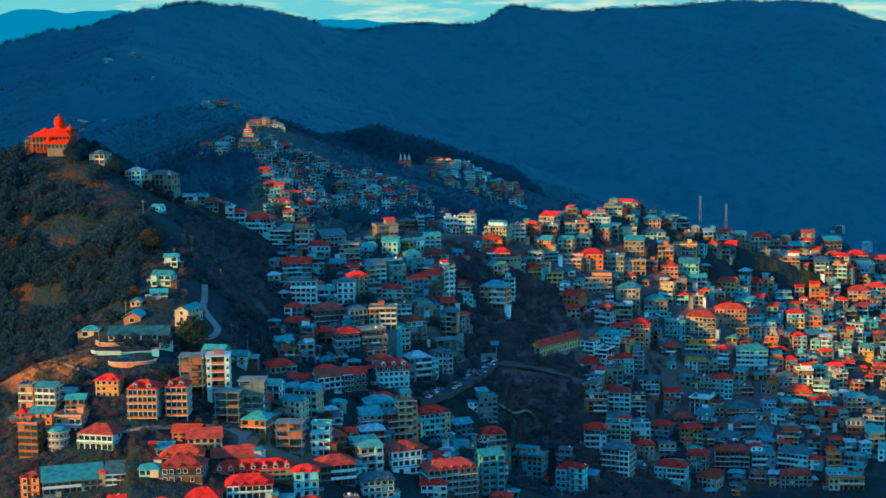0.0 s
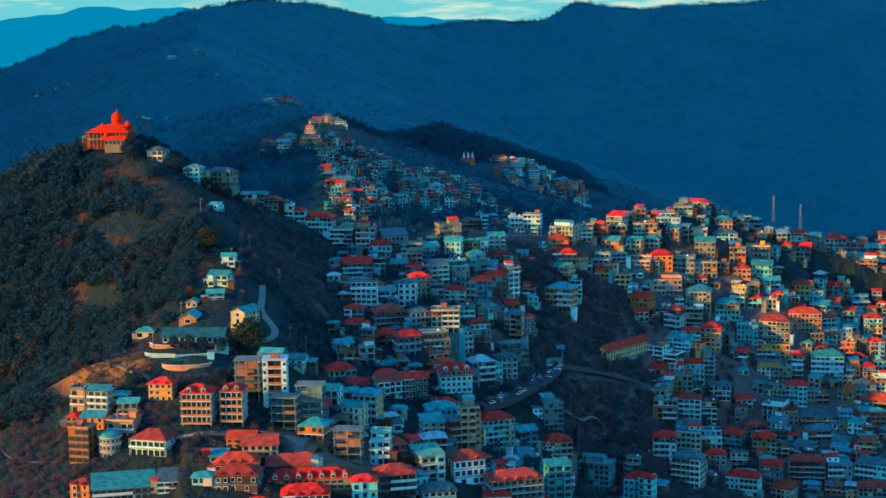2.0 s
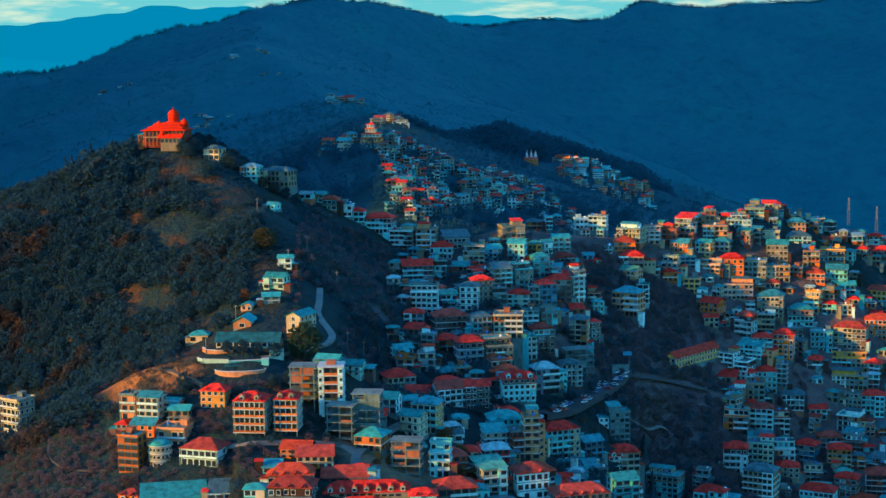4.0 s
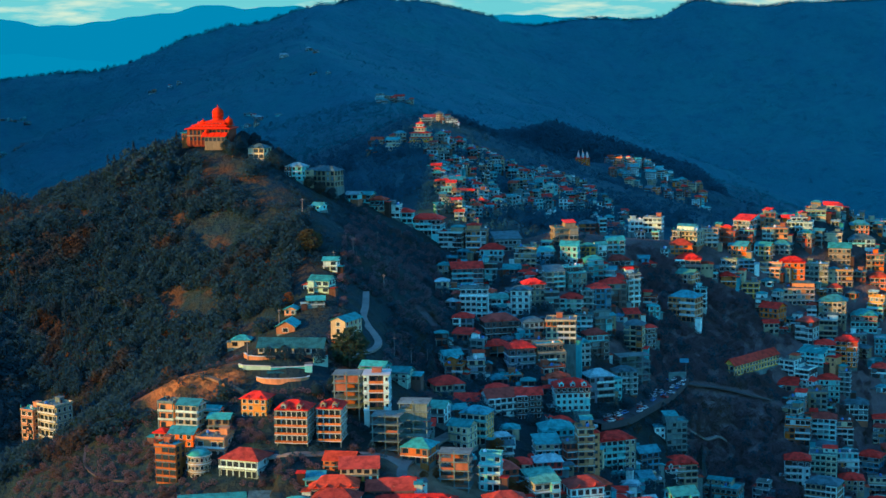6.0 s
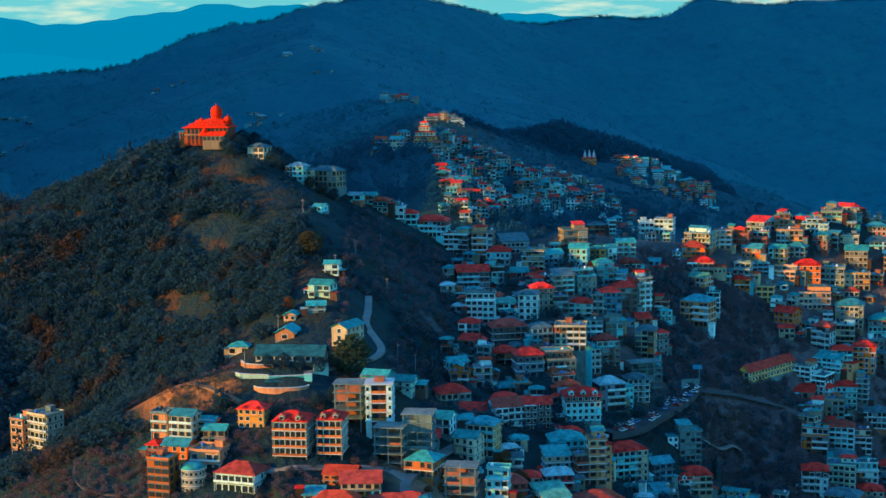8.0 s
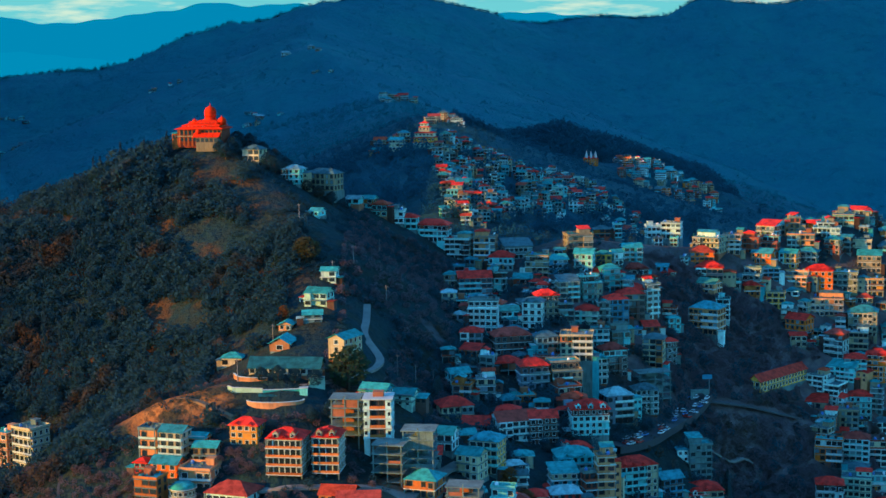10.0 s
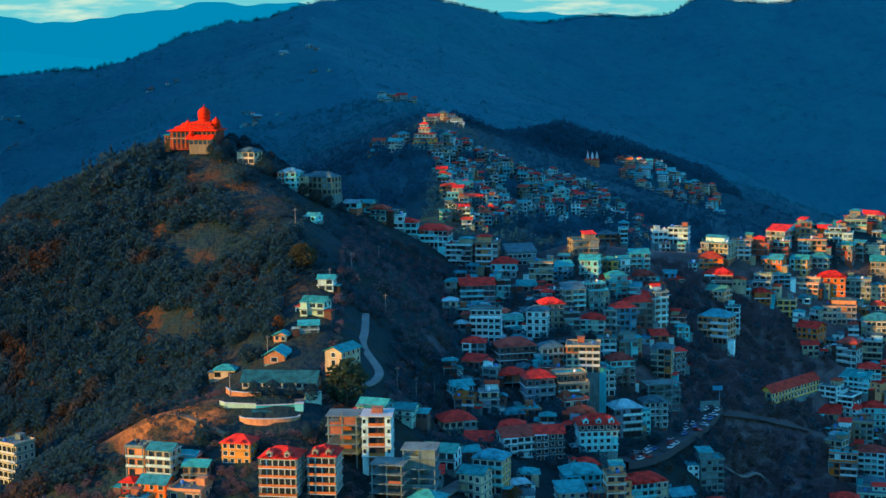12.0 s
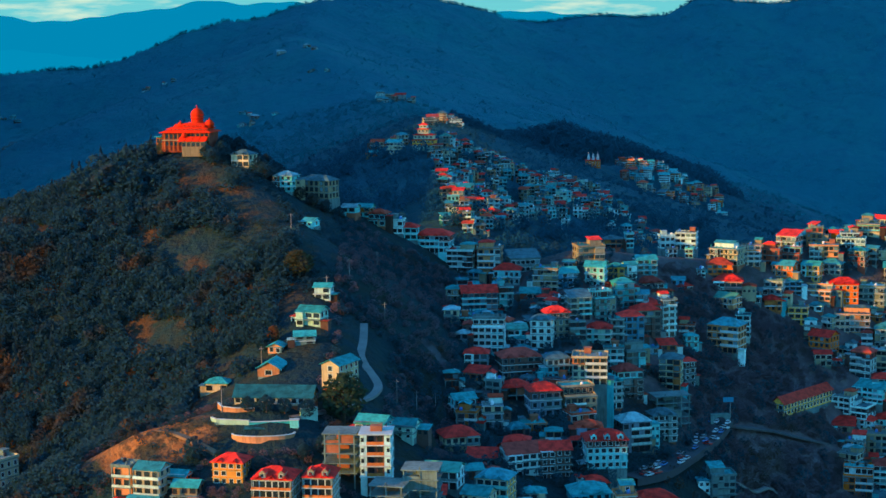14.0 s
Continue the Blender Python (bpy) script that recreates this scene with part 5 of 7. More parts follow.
house(129.5, 895.0, -114.5, 4.0, 5.5, 2, -17, "sky_blue", "flat", plain=True, height=2.39, fine=False, deep=7.4)
house(90.0, 900.0, -109.2, 8.8, 6.8, 2, 2, "brick_red", "hip", "slate", height=2.40, fine=False, wing=True, deep=15.7)
house(99.6, 905.0, -110.0, 4.0, 5.5, 3, 5, "sky_blue", "flat", plain=True, height=2.52, fine=False, deep=16.4)
house(99.1, 835.0, -114.2, 9.7, 7.9, 3, 8, "teal", "gable", "teal", height=2.58, fine=False, deep=3.1)
house(100.1, 826.3, -119.6, 11.9, 9.5, 1, 6, "brown", "hip", "brown", height=3.29, deep=3.8, fine=False)
house(114.3, 836.4, -119.7, 6.3, 5.5, 1, -14, "blue", "gable", "blue", height=2.78, fine=False, deep=3.2)
house(118.1, 835.5, -121.8, 7.3, 6.2, 1, 14, "crimson", "hip", "red", height=1.94, fine=False, deep=2.5)
house(105.4, 824.9, -123.3, 11.1, 9.4, 1, 14, "tan", "hip", "rust", height=2.74, deep=2.7, fine=False)
house(128.5, 851.2, -118.2, 4.2, 5.5, 2, -8, "white", "flat", plain=True, height=1.98, fine=False, deep=2.0)
house(-39.5, 839.4, -84.0, 7.4, 6.5, 2, -20, "sky_blue", "gable", "teal", height=2.33, fine=False, wing=True, deep=4.2)
house(-32.6, 834.7, -88.0, 8.6, 7.4, 2, -16, "sky_blue", "hip", "rust", height=3.09, fine=False, wing=True, deep=3.5)
house(-24.1, 836.1, -92.0, 7.8, 6.5, 2, -12, "white", "flat", plain=True, height=3.41, fine=False, deep=3.6)
house(-17.9, 837.4, -95.4, 9.0, 7.5, 2, -10, "sky_blue", "hip", "red", height=3.11, fine=False, deep=3.8)


# ---- larger buildings of the near spur ----
def below(x, y):
    return float(ground_height(x, y))


house(-53.2, 531.5, -142.0, 11.6, 10, 5, -10, "tan", "hip", "red", stilts=True, balcony=1.3, attic=True, deep=3, sides="lr", bays=6, rail="terracotta",
      label="six-storey brown apartment block, white balconies, red dormer roof, open parking below", group="apartment blocks")
house(-39.8, 533.0, -142.0, 8.6, 10, 5, -8, "tan", "hip", "red", stilts=True, balcony=1.3, attic=True, deep=6, sides="lr", bays=4, rail="terracotta",
      label="narrow brown apartment block, white balconies, red dormer roof, open parking below", group="apartment blocks")
skeleton(-34.6, 553.0, -131.6, 9.6, 9, 4, -6, brick=True, deep=9, label="unplastered grey four-storey block with brown infill walls")


def white_block(x, y, z):
    """A new four-storey block: white corner strips with small windows, a brown recess of balconies between them."""
    thing = new("apartment_block")
    thing.location, thing.rotation_euler = (x, y, z), (0, 0, radians(-3))
    tagged(thing, "new white four-storey block with brown balconies set into its front", "building", "apartment blocks")
    h, w, d = 3.3, 9.4, 9.5
    bm = bmesh.new()
    for x0, x1 in ((-w / 2, -2.7), (2.7, w / 2)):
        box(bm, x0, x1, 0, d, -9, 4 * h)
    part("wall", bm, wall_paint["white"], thing)
    bm = bmesh.new()
    box(bm, -2.7, 2.7, 1.5, d - .1, -9, 4 * h - .1)
    part("recess_wall", bm, wall_paint["brown"], thing)
    for s in range(4):
        share("floor_slab", slab_mesh, thing, (0, d / 2 - .2, s * h + .1), (w + .5, d + .9, .26))
        bm = bmesh.new()
        box(bm, -2.69, 2.69, -.05, .1, s * h + .1, s * h + 1.05)
        part("balcony_parapet", bm, wall_paint["terracotta"], thing)
        for px in (-3.95, 3.95):
            share("window", opening("window", wall_paint["white"]), thing, (px, -.01, s * h + 1.0), (1.0, 1, 1.4))
        for px in (-1.4, 1.3):
            share("doorway", opening("doorway", wall_paint["brown"]), thing, (px, 1.49, s * h + .15), (1.7, 1, 2.4))
        for k in range(3):
            share("window", opening("window", wall_paint["white"]), thing, (w / 2 + .01, 1.8 + k * 2.9, s * h + 1.0), (1.1, 1, 1.4), radians(90))
    share("roof_slab", slab_mesh, thing, (0, d / 2 - .2, 4 * h + .3), (w + 1.0, d + 1.2, .32))
    bm = bmesh.new()
    box(bm, -1.8, 1.8, 3.2, 6.4, 4 * h + .3, 4 * h + 1.9)
    part("stair_cabin", bm, brick_wall, thing)
    HOUSES.append((x, y, w, d))


white_block(-23.4, 550.5, -132.3)


def terrace_wall(points, z, high, paint, label, thick=.5):
    """A free-standing plastered retaining wall along a bent line, with a coping."""
    thing = new("retaining_wall")
    thing.location = (points[0][0], points[0][1], z)
    tagged(thing, label, "wall", "terrace walls below the hall")
    for name, extra, z0, z1, mat in (("wall_body", 0.0, -2.5, high, wall_paint[paint]), ("coping", .12, high, high + .18, white_trim)):
        bm = bmesh.new()
        rings = []
        for k, (px, py) in enumerate(points):
            (xa, ya), (xb, yb) = points[max(0, k - 1)], points[min(len(points) - 1, k + 1)]
            l = math.hypot(xb - xa, yb - ya)
            nx, ny = -(yb - ya) / l * (thick / 2 + extra), (xb - xa) / l * (thick / 2 + extra)
            qx, qy = px - points[0][0], py - points[0][1]
            rings.append([bm.verts.new(p) for p in ((qx - nx, qy - ny, z0), (qx + nx, qy + ny, z0), (qx + nx, qy + ny, z1), (qx - nx, qy - ny, z1))])
        for p, q in zip(rings, rings[1:]):
            for k in range(4):
                bm.faces.new((p[k], p[(k + 1) % 4], q[(k + 1) % 4], q[k]))
        bm.faces.new(rings[0][::-1])
        bm.faces.new(rings[-1])
        part(name, bm, mat, thing)


terrace_wall([(-77, 591), (-75, 585.5), (-70, 583), (-64, 582.5)], -120.2, 2.3, "peach", "tan plastered retaining wall of the hall's forecourt")
terrace_wall([(-78, 581), (-76, 578.2), (-65, 575.6)], -122.6, 2.3, "pale_green", "pale plastered wall of the lower terrace")
# this wall stands in for a low shed whose teal roof lies in shade
terrace_wall([(-65, 575.6), (-58, 576), (-50, 577)], -122.8, 2.0, "teal", "teal wall in place of a low teal-roofed shed")
terrace_wall([(-49, 581.6), (-43.6, 584.2)], -122.0, 3.8, "pale_green", "tall pale plastered end wall of the forecourt")
terrace_wall([(-60 + 10 * math.cos(radians(a)), 571.5 + 4.2 * math.sin(radians(a))) for a in range(175, 372, 14)], -124.9, 1.4, "peach", "low curved cream wall round a small platform")


def platform(x, y, z):
    """The paved round platform with the stumps of an open shelter."""
    thing = new("round_platform")
    thing.location = (x, y, z)
    tagged(thing, "round paved platform with cream pillars of an open shelter", "platform")
    bm = bmesh.new()
    lathe(bm, [(9.6, -3), (9.6, .2)], sides=28)
    part("paving", bm, pale_road, thing).scale = (1, .42, 1)
    for k in range(6):
        bm = bmesh.new()
        px, high = -5.2 + k * 2.1, (2.0, 1.5, 1.9, 1.7, 1.0, 1.3)[k]
        box(bm, px - .7, px + .7, 2.2, 2.8, .1, high)
        part("pillar", bm, wall_paint["cream"], thing)
    bm = bmesh.new()
    solid(bm, (((-6.4, 1.4, 2.2), (3.2, 1.4, 2.2), (3.2, 4.6, 2.9), (-6.4, 4.6, 2.9)),), .16)
    part("shelter_roof", bm, sheet_roof["deep_teal"], thing)


platform(-60, 571.5, -124.6)


def tank_house(x, y, z):
    thing = new("tank_house")
    thing.location = (x, y, z)
    tagged(thing, "small white box-shaped tank house on posts", "tank")
    bm = bmesh.new()
    box(bm, -1.4, 1.4, 0, 2.2, 0, 2.6)
    part("body", bm, wall_paint["sky_blue"], thing)
    bm = bmesh.new()
    box(bm, -1.6, 1.6, -.2, 2.4, 2.6, 2.8)
    part("roof", bm, white_trim, thing)
    bm = bmesh.new()
    box(bm, -1.3, 1.3, .1, 2.1, -3, 0)
    part("foundation", bm, concrete, thing)


tank_house(-50.4, 574.6, -122.8)
skeleton(-20.0, 538.0, -144.0, 10.0, 8.6, 4, -14, brick=True, deep=5, label="unfinished tan four-storey frame with brick infill beside the lane")
skeleton(-9.8, 543, -143.7, 10.4, 9, 5, -8)
skeleton(4.8, 524, -154.6, 10.6, 8, 4, -10, brick=True, label="unfinished brick-red building frame on the slope below the road")
skeleton(27, 684, -147.5, 10.5, 8, 4, 4, brick=True, label="dark unfinished frame of four floors under a red roof")
top = new("roof_canopy")
top.location, top.rotation_euler = (27, 684, -147.5), (0, 0, radians(4))
tagged(top, "bright red hipped metal canopy over an unfinished building", "roof")
roof_part(top, "hip", "red", 10.5, 9, 12.6).location = (0, 4, 0)
skeleton(97, 736, -167, 15, 9, 5, 12, label="grey unfinished building frame with bristling column tops")
house(-178.0, 640.5, -167.2, 7.0, 8, 5, -30, "peach", "flat", plain=True, deep=8, height=3.2, label="tan five-storey block alone above the wooded valley")
house(-167.3, 635.0, -165.0, 10.5, 9, 5, -34, "cream", "flat", balcony=1.0, plain=True, deep=9, height=3.35, label="peach five-storey block alone above the wooded valley")
house(-58.5, 588.0, -118.3, 26, 9, 1, -7, "cream", "gable", "deep_teal", deep=3, height=2.6, rise=3.4, label="long low cream hall with a teal pitched metal roof")
house(-40.1, 598.0, -115.3, 7.0, 12, 3, -30, "cream", "gable", "teal", deep=4, height=2.7, slabs=False, bays=1, label="tall cream gabled house with a teal roof beside a big tree")
house(152.2, 781.6, -172.3, 6.6, 42, 2, -45, "yellow", "gable", "maroon", balcony=.9, deep=8, height=2.8, sides="r", rise=3.4,
      label="long yellow two-storey school with a rust-red pitched roof")
HOUSES.pop()
HOUSES.extend((154.6 + 6 * k, 780.0 + 6 * k, 8, 8) for k in range(5))     # the slanting plan of the school


def round_tower(x, y, z):
    thing = new("round_house")
    thing.location = (x, y, z)
    tagged(thing, "round tan four-storey house with a teal cap", "house", "houses of the hill town")
    bm = bmesh.new()
    lathe(bm, [(4.1, -3), (4.1, 11.4)], sides=18)
    part("wall", bm, wall_paint["tan"], thing)
    for s in range(1, 5):
        bm = bmesh.new()
        lathe(bm, [(4.7, s * 2.8), (4.7, s * 2.8 + .3)], sides=18)
        part("floor_slab", bm, white_trim, thing)
    bm = bmesh.new()
    lathe(bm, [(4.6, 11.5), (2.6, 13.0), (.3, 13.3)], sides=18)
    part("roof", bm, sheet_roof["teal"], thing)
    for s in range(4):
        for k in range(7):
            a = radians(200 + k * 23)
            share("window", window_mesh, thing, (4.12 * math.cos(a), 4.12 * math.sin(a), s * 2.8 + .9), (1.1, 1, 1.3), a + radians(90))


round_tower(-86.5, 529, -153.5)


def temple(x, y, z):
    """Red hill temple: long two-storey wings, stepped roofs, a tall ribbed dome on a drum and small corner domes."""
    thing = new("temple")
    thing.location, thing.rotation_euler, thing.scale = (x, y, z), (0, 0, radians(-10)), (.88, .88, .88)
    tagged(thing, "vivid red hilltop temple with a ribbed dome and small corner domes", "temple")
    tan = wall_paint["brick_red"]
    bm = bmesh.new()
    box(bm, -17, 10.2, 0, 16, -4, 6.9)
    part("wall", bm, tan, thing)
    bm = bmesh.new()
    box(bm, -4, 9, -5, 0, -6, 2.4)
    part("porch", bm, wall_paint["tan"], thing)
    for x0, x1, y0, y1, z0, h in ((-18.3, 11.6, -1.8, 17.5, 6.8, 1.7), (-14.5, 9.4, .2, 15.5, 8.8, 1.4), (-7, 7.6, 1.6, 14, 10.5, 1.5)):
        bm = bmesh.new()
        box(bm, x0, x1, y0, y1, z0, z0 + .35)
        cx, cy = (x0 + x1) / 2, (y0 + y1) / 2
        low = [(x0, y0, z0 + .35), (x1, y0, z0 + .35), (x1, y1, z0 + .35), (x0, y1, z0 + .35)]
        up = [(cx + (p[0] - cx) * .72, cy + (p[1] - cy) * .68, z0 + h) for p in low]
        lv, uv = [bm.verts.new(p) for p in low], [bm.verts.new(p) for p in up]
        for k in range(4):
            bm.faces.new((lv[k], lv[(k + 1) % 4], uv[(k + 1) % 4], uv[k]))
        bm.faces.new(uv)
        part("roof_tier", bm, saffron, thing)
    for x0, x1, y0, y1, z0, z1 in ((-13.0, 8.2, 1.2, 14.5, 8.2, 8.9), (-5.8, 6.4, 2.6, 13, 9.9, 10.6)):
        bm = bmesh.new()
        box(bm, x0, x1, y0, y1, z0, z1)
        part("upper_wall", bm, wall_paint["peach"], thing)
        for k in range(int((x1 - x0) / 2.4)):
            share("window", window_mesh, thing, (x0 + 1.2 + k * 2.4, y0 - .02, z0 + .1), (1.2, 1, .6), 0)
    for k in range(4):
        bm = bmesh.new()
        px = -4.2 + k * 4.1
        solid(bm, (((px - 1.9, -5.8, 2.5), (px + 1.9, -5.8, 2.5), (px + 1.9, -1.6, 4.9), (px - 1.9, -1.6, 4.9)),), .2)
        box(bm, px - 1.5, px + 1.5, -2.6, 0, 2.4, 4.2)
        part("porch_roof", bm, saffron, thing)
    bm = bmesh.new()
    lathe(bm, [(5.0, 11.2), (5.0, 12.2), (3.3, 12.4), (3.3, 14.2), (3.8, 14.4), (3.8, 14.8), (3.2, 15.0), (3.5, 15.8), (3.6, 16.8), (3.3, 18.0), (2.5, 19.1), (1.4, 19.8), (.45, 20.2), (.25, 20.7), (.08, 22)], 1, 8, 20)
    part("dome", bm, saffron, thing, "tall red ribbed dome")
    for px, py, s in ((-7.5, 4, 1.0), (9.0, 5, 1.35), (-3.5, -2.5, .7), (6.5, 2.5, .6), (-12, 9, .6), (-9.5, 6, .7)):
        bm = bmesh.new()
        lathe(bm, [(1.7 * s, 0), (1.7 * s, 1.2 * s), (1.95 * s, 1.3 * s), (1.8 * s, 2.3 * s), (1.2 * s, 3.2 * s), (.3 * s, 3.7 * s), (.08, 4.6 * s)], sides=14)
        part("small_dome", bm, saffron, thing).location = (px, py, 8.9 if py > 0 else 4.2)
    dark = opening("window", wall_paint["brown"])
    for k in range(10):
        share("window", dark, thing, (-14.2 + k * 2.56, -.02, 3.6), (1.7, 1, 2.4), 0)
        share("window", dark, thing, (-14.2 + k * 2.56, -.02, -.2), (1.5, 1, 2.0), 0)
    for k in range(5):
        share("window", dark, thing, (-2.8 + k * 2.7, -5.02, -.4), (1.9, 1, 2.1), 0)
    for k in range(11):
        bm = bmesh.new()
        box(bm, -15.6 + k * 2.56, -15.3 + k * 2.56, -.9, -.5, -3, 6.8)
        part("column", bm, wall_paint["terracotta"], thing)
    bm = bmesh.new()
    box(bm, -17, 10.2, -1.0, -.02, 2.5, 3.0)
    part("gallery_slab", bm, wall_paint["tan"], thing)
    bm = bmesh.new()
    box(bm, -20.8, -17.003, 1, 15, -5, 4.4)
    part("side_wing", bm, wall_paint["terracotta"], thing)
    bm = bmesh.new()
    box(bm, -21.6, -17.01, -.6, 15.6, 4.4, 4.8)
    part("wing_roof", bm, sheet_roof["teal"], thing, "flat teal sheet roof")
    for k in range(2):
        share("window", dark, thing, (-19.8 + k * 1.8, .98, 1.4), (1.2, 1, 2.0), 0)
    HOUSES.append((x, y, 38, 24))


temple(-122.4, 840, -47.6)


def tiered_hotel(x, y, z):
    thing = new("tiered_hotel")
    thing.location, thing.rotation_euler = (x, y, z), (0, 0, radians(-12))
    tagged(thing, "stepped cream and yellow hotel with red tiered roofs", "hotel")
    for k, (w, d, z0, h, paint) in enumerate(((19, 13, -6, 7, "pale_green"), (18, 12, 1, 4, "yellow"), (16, 10, 5.6, 3.4, "cream"), (9, 8, 9.8, 4, "cream"), (6, 6, 14.4, 2.8, "white"))):
        bm = bmesh.new()
        box(bm, -w / 2, w / 2, 0, d, z0, z0 + h)
        part("storey", bm, wall_paint[paint], thing)
        r = roof_part(thing, "hip", "red", w, d, z0 + h, .9, 1.6)
        r.location = (0, d / 2, 0)
        for i in range(int(w / 3)):
            share("window", window_mesh, thing, (-w / 2 + (i + .5) * w / int(w / 3), -.02, z0 + h - 2.2), (1.6, 1, 1.4), 0)
    HOUSES.append((x, y, 22, 15))


tiered_hotel(-13.5, 1326, -81)


def spired_shrine(x, y, z):
    thing = new("spired_shrine")
    thing.location = (x, y, z)
    tagged(thing, "orange shrine with a red roof and three white spires", "shrine")
    bm = bmesh.new()
    box(bm, -9, 9, 0, 14, -4, 9)
    part("wall", bm, wall_paint["orange"], thing)
    roof_part(thing, "hip", "red", 18, 14, 9, .8, 2.5).location = (0, 7, 0)
    for k in range(3):
        bm = bmesh.new()
        lathe(bm, [(1.9, 9), (1.9, 12), (1.5, 14), (.8, 16.5), (.2, 18.5), (.1, 20)], -6 + k * 6, 3, 10)
        part("spire", bm, white_trim, thing, "white spire")
    for s in range(3):
        for i in range(5):
            share("window", window_mesh, thing, (-7 + i * 3.5, -.02, .6 + s * 2.9), (1.5, 1, 1.5), 0)
    HOUSES.append((x, y, 20, 16))


spired_shrine(201, 2078, -160)


def lattice_mast(x, y, z, high, tone):
    thing = new("lattice_mast")
    thing.location = (x, y, z)
    tagged(thing, f"slim {tone} steel lattice mast with aerials on the ridge", "mast", "masts on the ridge")
    half = .75
    for sx in (-1, 1):
        for sy in (-1, 1):
            bm = bmesh.new()
            v = []
            for zz, r in ((0, half), (high, .35)):
                v.append([bm.verts.new((sx * r + dx, sy * r + dy, zz)) for dx, dy in ((-.07, -.07), (.07, -.07), (.07, .07), (-.07, .07))])
            for k in range(4):
                bm.faces.new((v[0][k], v[0][(k + 1) % 4], v[1][(k + 1) % 4], v[1][k]))
            bm.faces.new(v[1])
            part("leg", bm, steel, thing)
    bm = bmesh.new()
    n = int(high / 1.6)
    for k in range(n):
        z0 = k * high / n
        r = half + (.35 - half) * z0 / high
        for q in (-1, 1):
            box(bm, -r, r, q * r - .07, q * r + .07, z0, z0 + .14)
            box(bm, q * r - .07, q * r + .07, -r, r, z0, z0 + .14)
    tagged(part("cross_bars", bm, steel, thing), kind="stuff")
    for k in range(3):
        bm = bmesh.new()
        box(bm, -.5, .5, -.7, -.5, high * (.55 + .16 * k), high * (.55 + .16 * k) + 2.2)
        part("aerial", bm, steel, thing)


lattice_mast(292, 924, -113, 17.5, "grey")
lattice_mast(312, 930, -119, 17, "white")
lattice_mast(383, 955, -138, 14, "grey")


# ---- roads, paths and walls ----
earth_track = surface("packed_earth", (.26, .17, .10), rough=.95, stain=.3, grain=.4)

def ribbon(name, points, wide, material, label, lift=.25, skirt=.9, kind="structure", category="road"):
    """A road or path along the slope, with its own thickness and a levelled top."""
    xs, ys = [], []
    for (xa, ya), (xb, yb) in zip(points, points[1:]):
        n = max(2, int(math.hypot(xb - xa, yb - ya) / 2.5))
        for k in range(n):
            xs.append(xa + (xb - xa) * k / n)
            ys.append(ya + (yb - ya) * k / n)
    xs.append(points[-1][0]); ys.append(points[-1][1])
    xs, ys = np.array(xs), np.array(ys)
    for _ in range(3):
        xs[1:-1] = (xs[:-2] + 2 * xs[1:-1] + xs[2:]) / 4
        ys[1:-1] = (ys[:-2] + 2 * ys[1:-1] + ys[2:]) / 4
    dx, dy = np.gradient(xs), np.gradient(ys)
    s = np.hypot(dx, dy)
    nx, ny = -dy / s, dx / s
    zc = np.maximum(ground_height(xs, ys), np.maximum(ground_height(xs + nx * wide / 2, ys + ny * wide / 2), ground_height(xs - nx * wide / 2, ys - ny * wide / 2)) - wide * .12) + lift
    for _ in range(4):
        zc[1:-1] = (zc[:-2] + 2 * zc[1:-1] + zc[2:]) / 4
    bm = bmesh.new()
    rows = []
    for k in range(len(xs)):
        a = (xs[k] - nx[k] * wide / 2, ys[k] - ny[k] * wide / 2)
        b = (xs[k] + nx[k] * wide / 2, ys[k] + ny[k] * wide / 2)
        rows.append([bm.verts.new(p) for p in ((*a, zc[k] - skirt), (*a, zc[k]), (*b, zc[k]), (*b, zc[k] - skirt))])
    for p, q in zip(rows, rows[1:]):
        for k in range(3):
            bm.faces.new((p[k], q[k], q[k + 1], p[k + 1]))
    return tagged(part(name, bm, material, None), label, category, kind=kind), (xs, ys, zc)


ribbon("road", [(-14, 512), (-15, 528), (-11, 536), (-3, 553), (4, 568)], 5.5, pale_road, "pale concrete lane climbing between the new blocks")
ribbon("road", [(-13, 529), (-20, 535), (-30, 530), (-46, 526), (-60, 526), (-72, 533)], 4.5, pale_road, "dusty lane in front of the apartment blocks")
ribbon("road", [(-33, 690), (-32.5, 674), (-33, 652), (-28.7, 646), (-25, 638.4), (-27, 626), (-30.6, 615.5), (-38, 600.5), (-45.3, 588.5), (-52, 580)], 3.2, pale_road, "pale bending lane on the shaded slope")
ribbon("path", [(-214, 726), (-194, 716), (-173, 706), (-163, 694), (-152, 680), (-144, 674)], 1.8, pale_road, "narrow pale footpath across the wooded slope", category="path")
ribbon("path", [(-134, 562), (-133, 549), (-126, 540), (-116, 535), (-104, 531)], .9, asphalt, "narrow pale footpath round the foot of the spur", category="path")
ribbon("road", [(-104, 583), (-95, 580), (-84, 573), (-72, 563)], 2.6, earth_track, "dirt track cut into the orange earth")
ribbon("road", [(-10, 704), (2, 688), (12, 676), (16, 690), (19, 712)], 5.0, asphalt, "dark lane climbing beside the village")
market_line = ribbon("road", [(122, 756), (115, 742), (106, 724), (98, 708), (86, 690), (70, 676)], 10, asphalt, "asphalt road packed with parked cars", lift=.8, skirt=3)[1]
ribbon("road", [(122, 754), (132, 758), (147, 764), (160, 768), (172, 774)], 6.5, asphalt, "asphalt road leading past the school")
ribbon("path", [(119, 720), (133, 732), (144, 741), (147, 735), (139, 728)], 3, pale_road, "looping footpath down the gully", category="path")
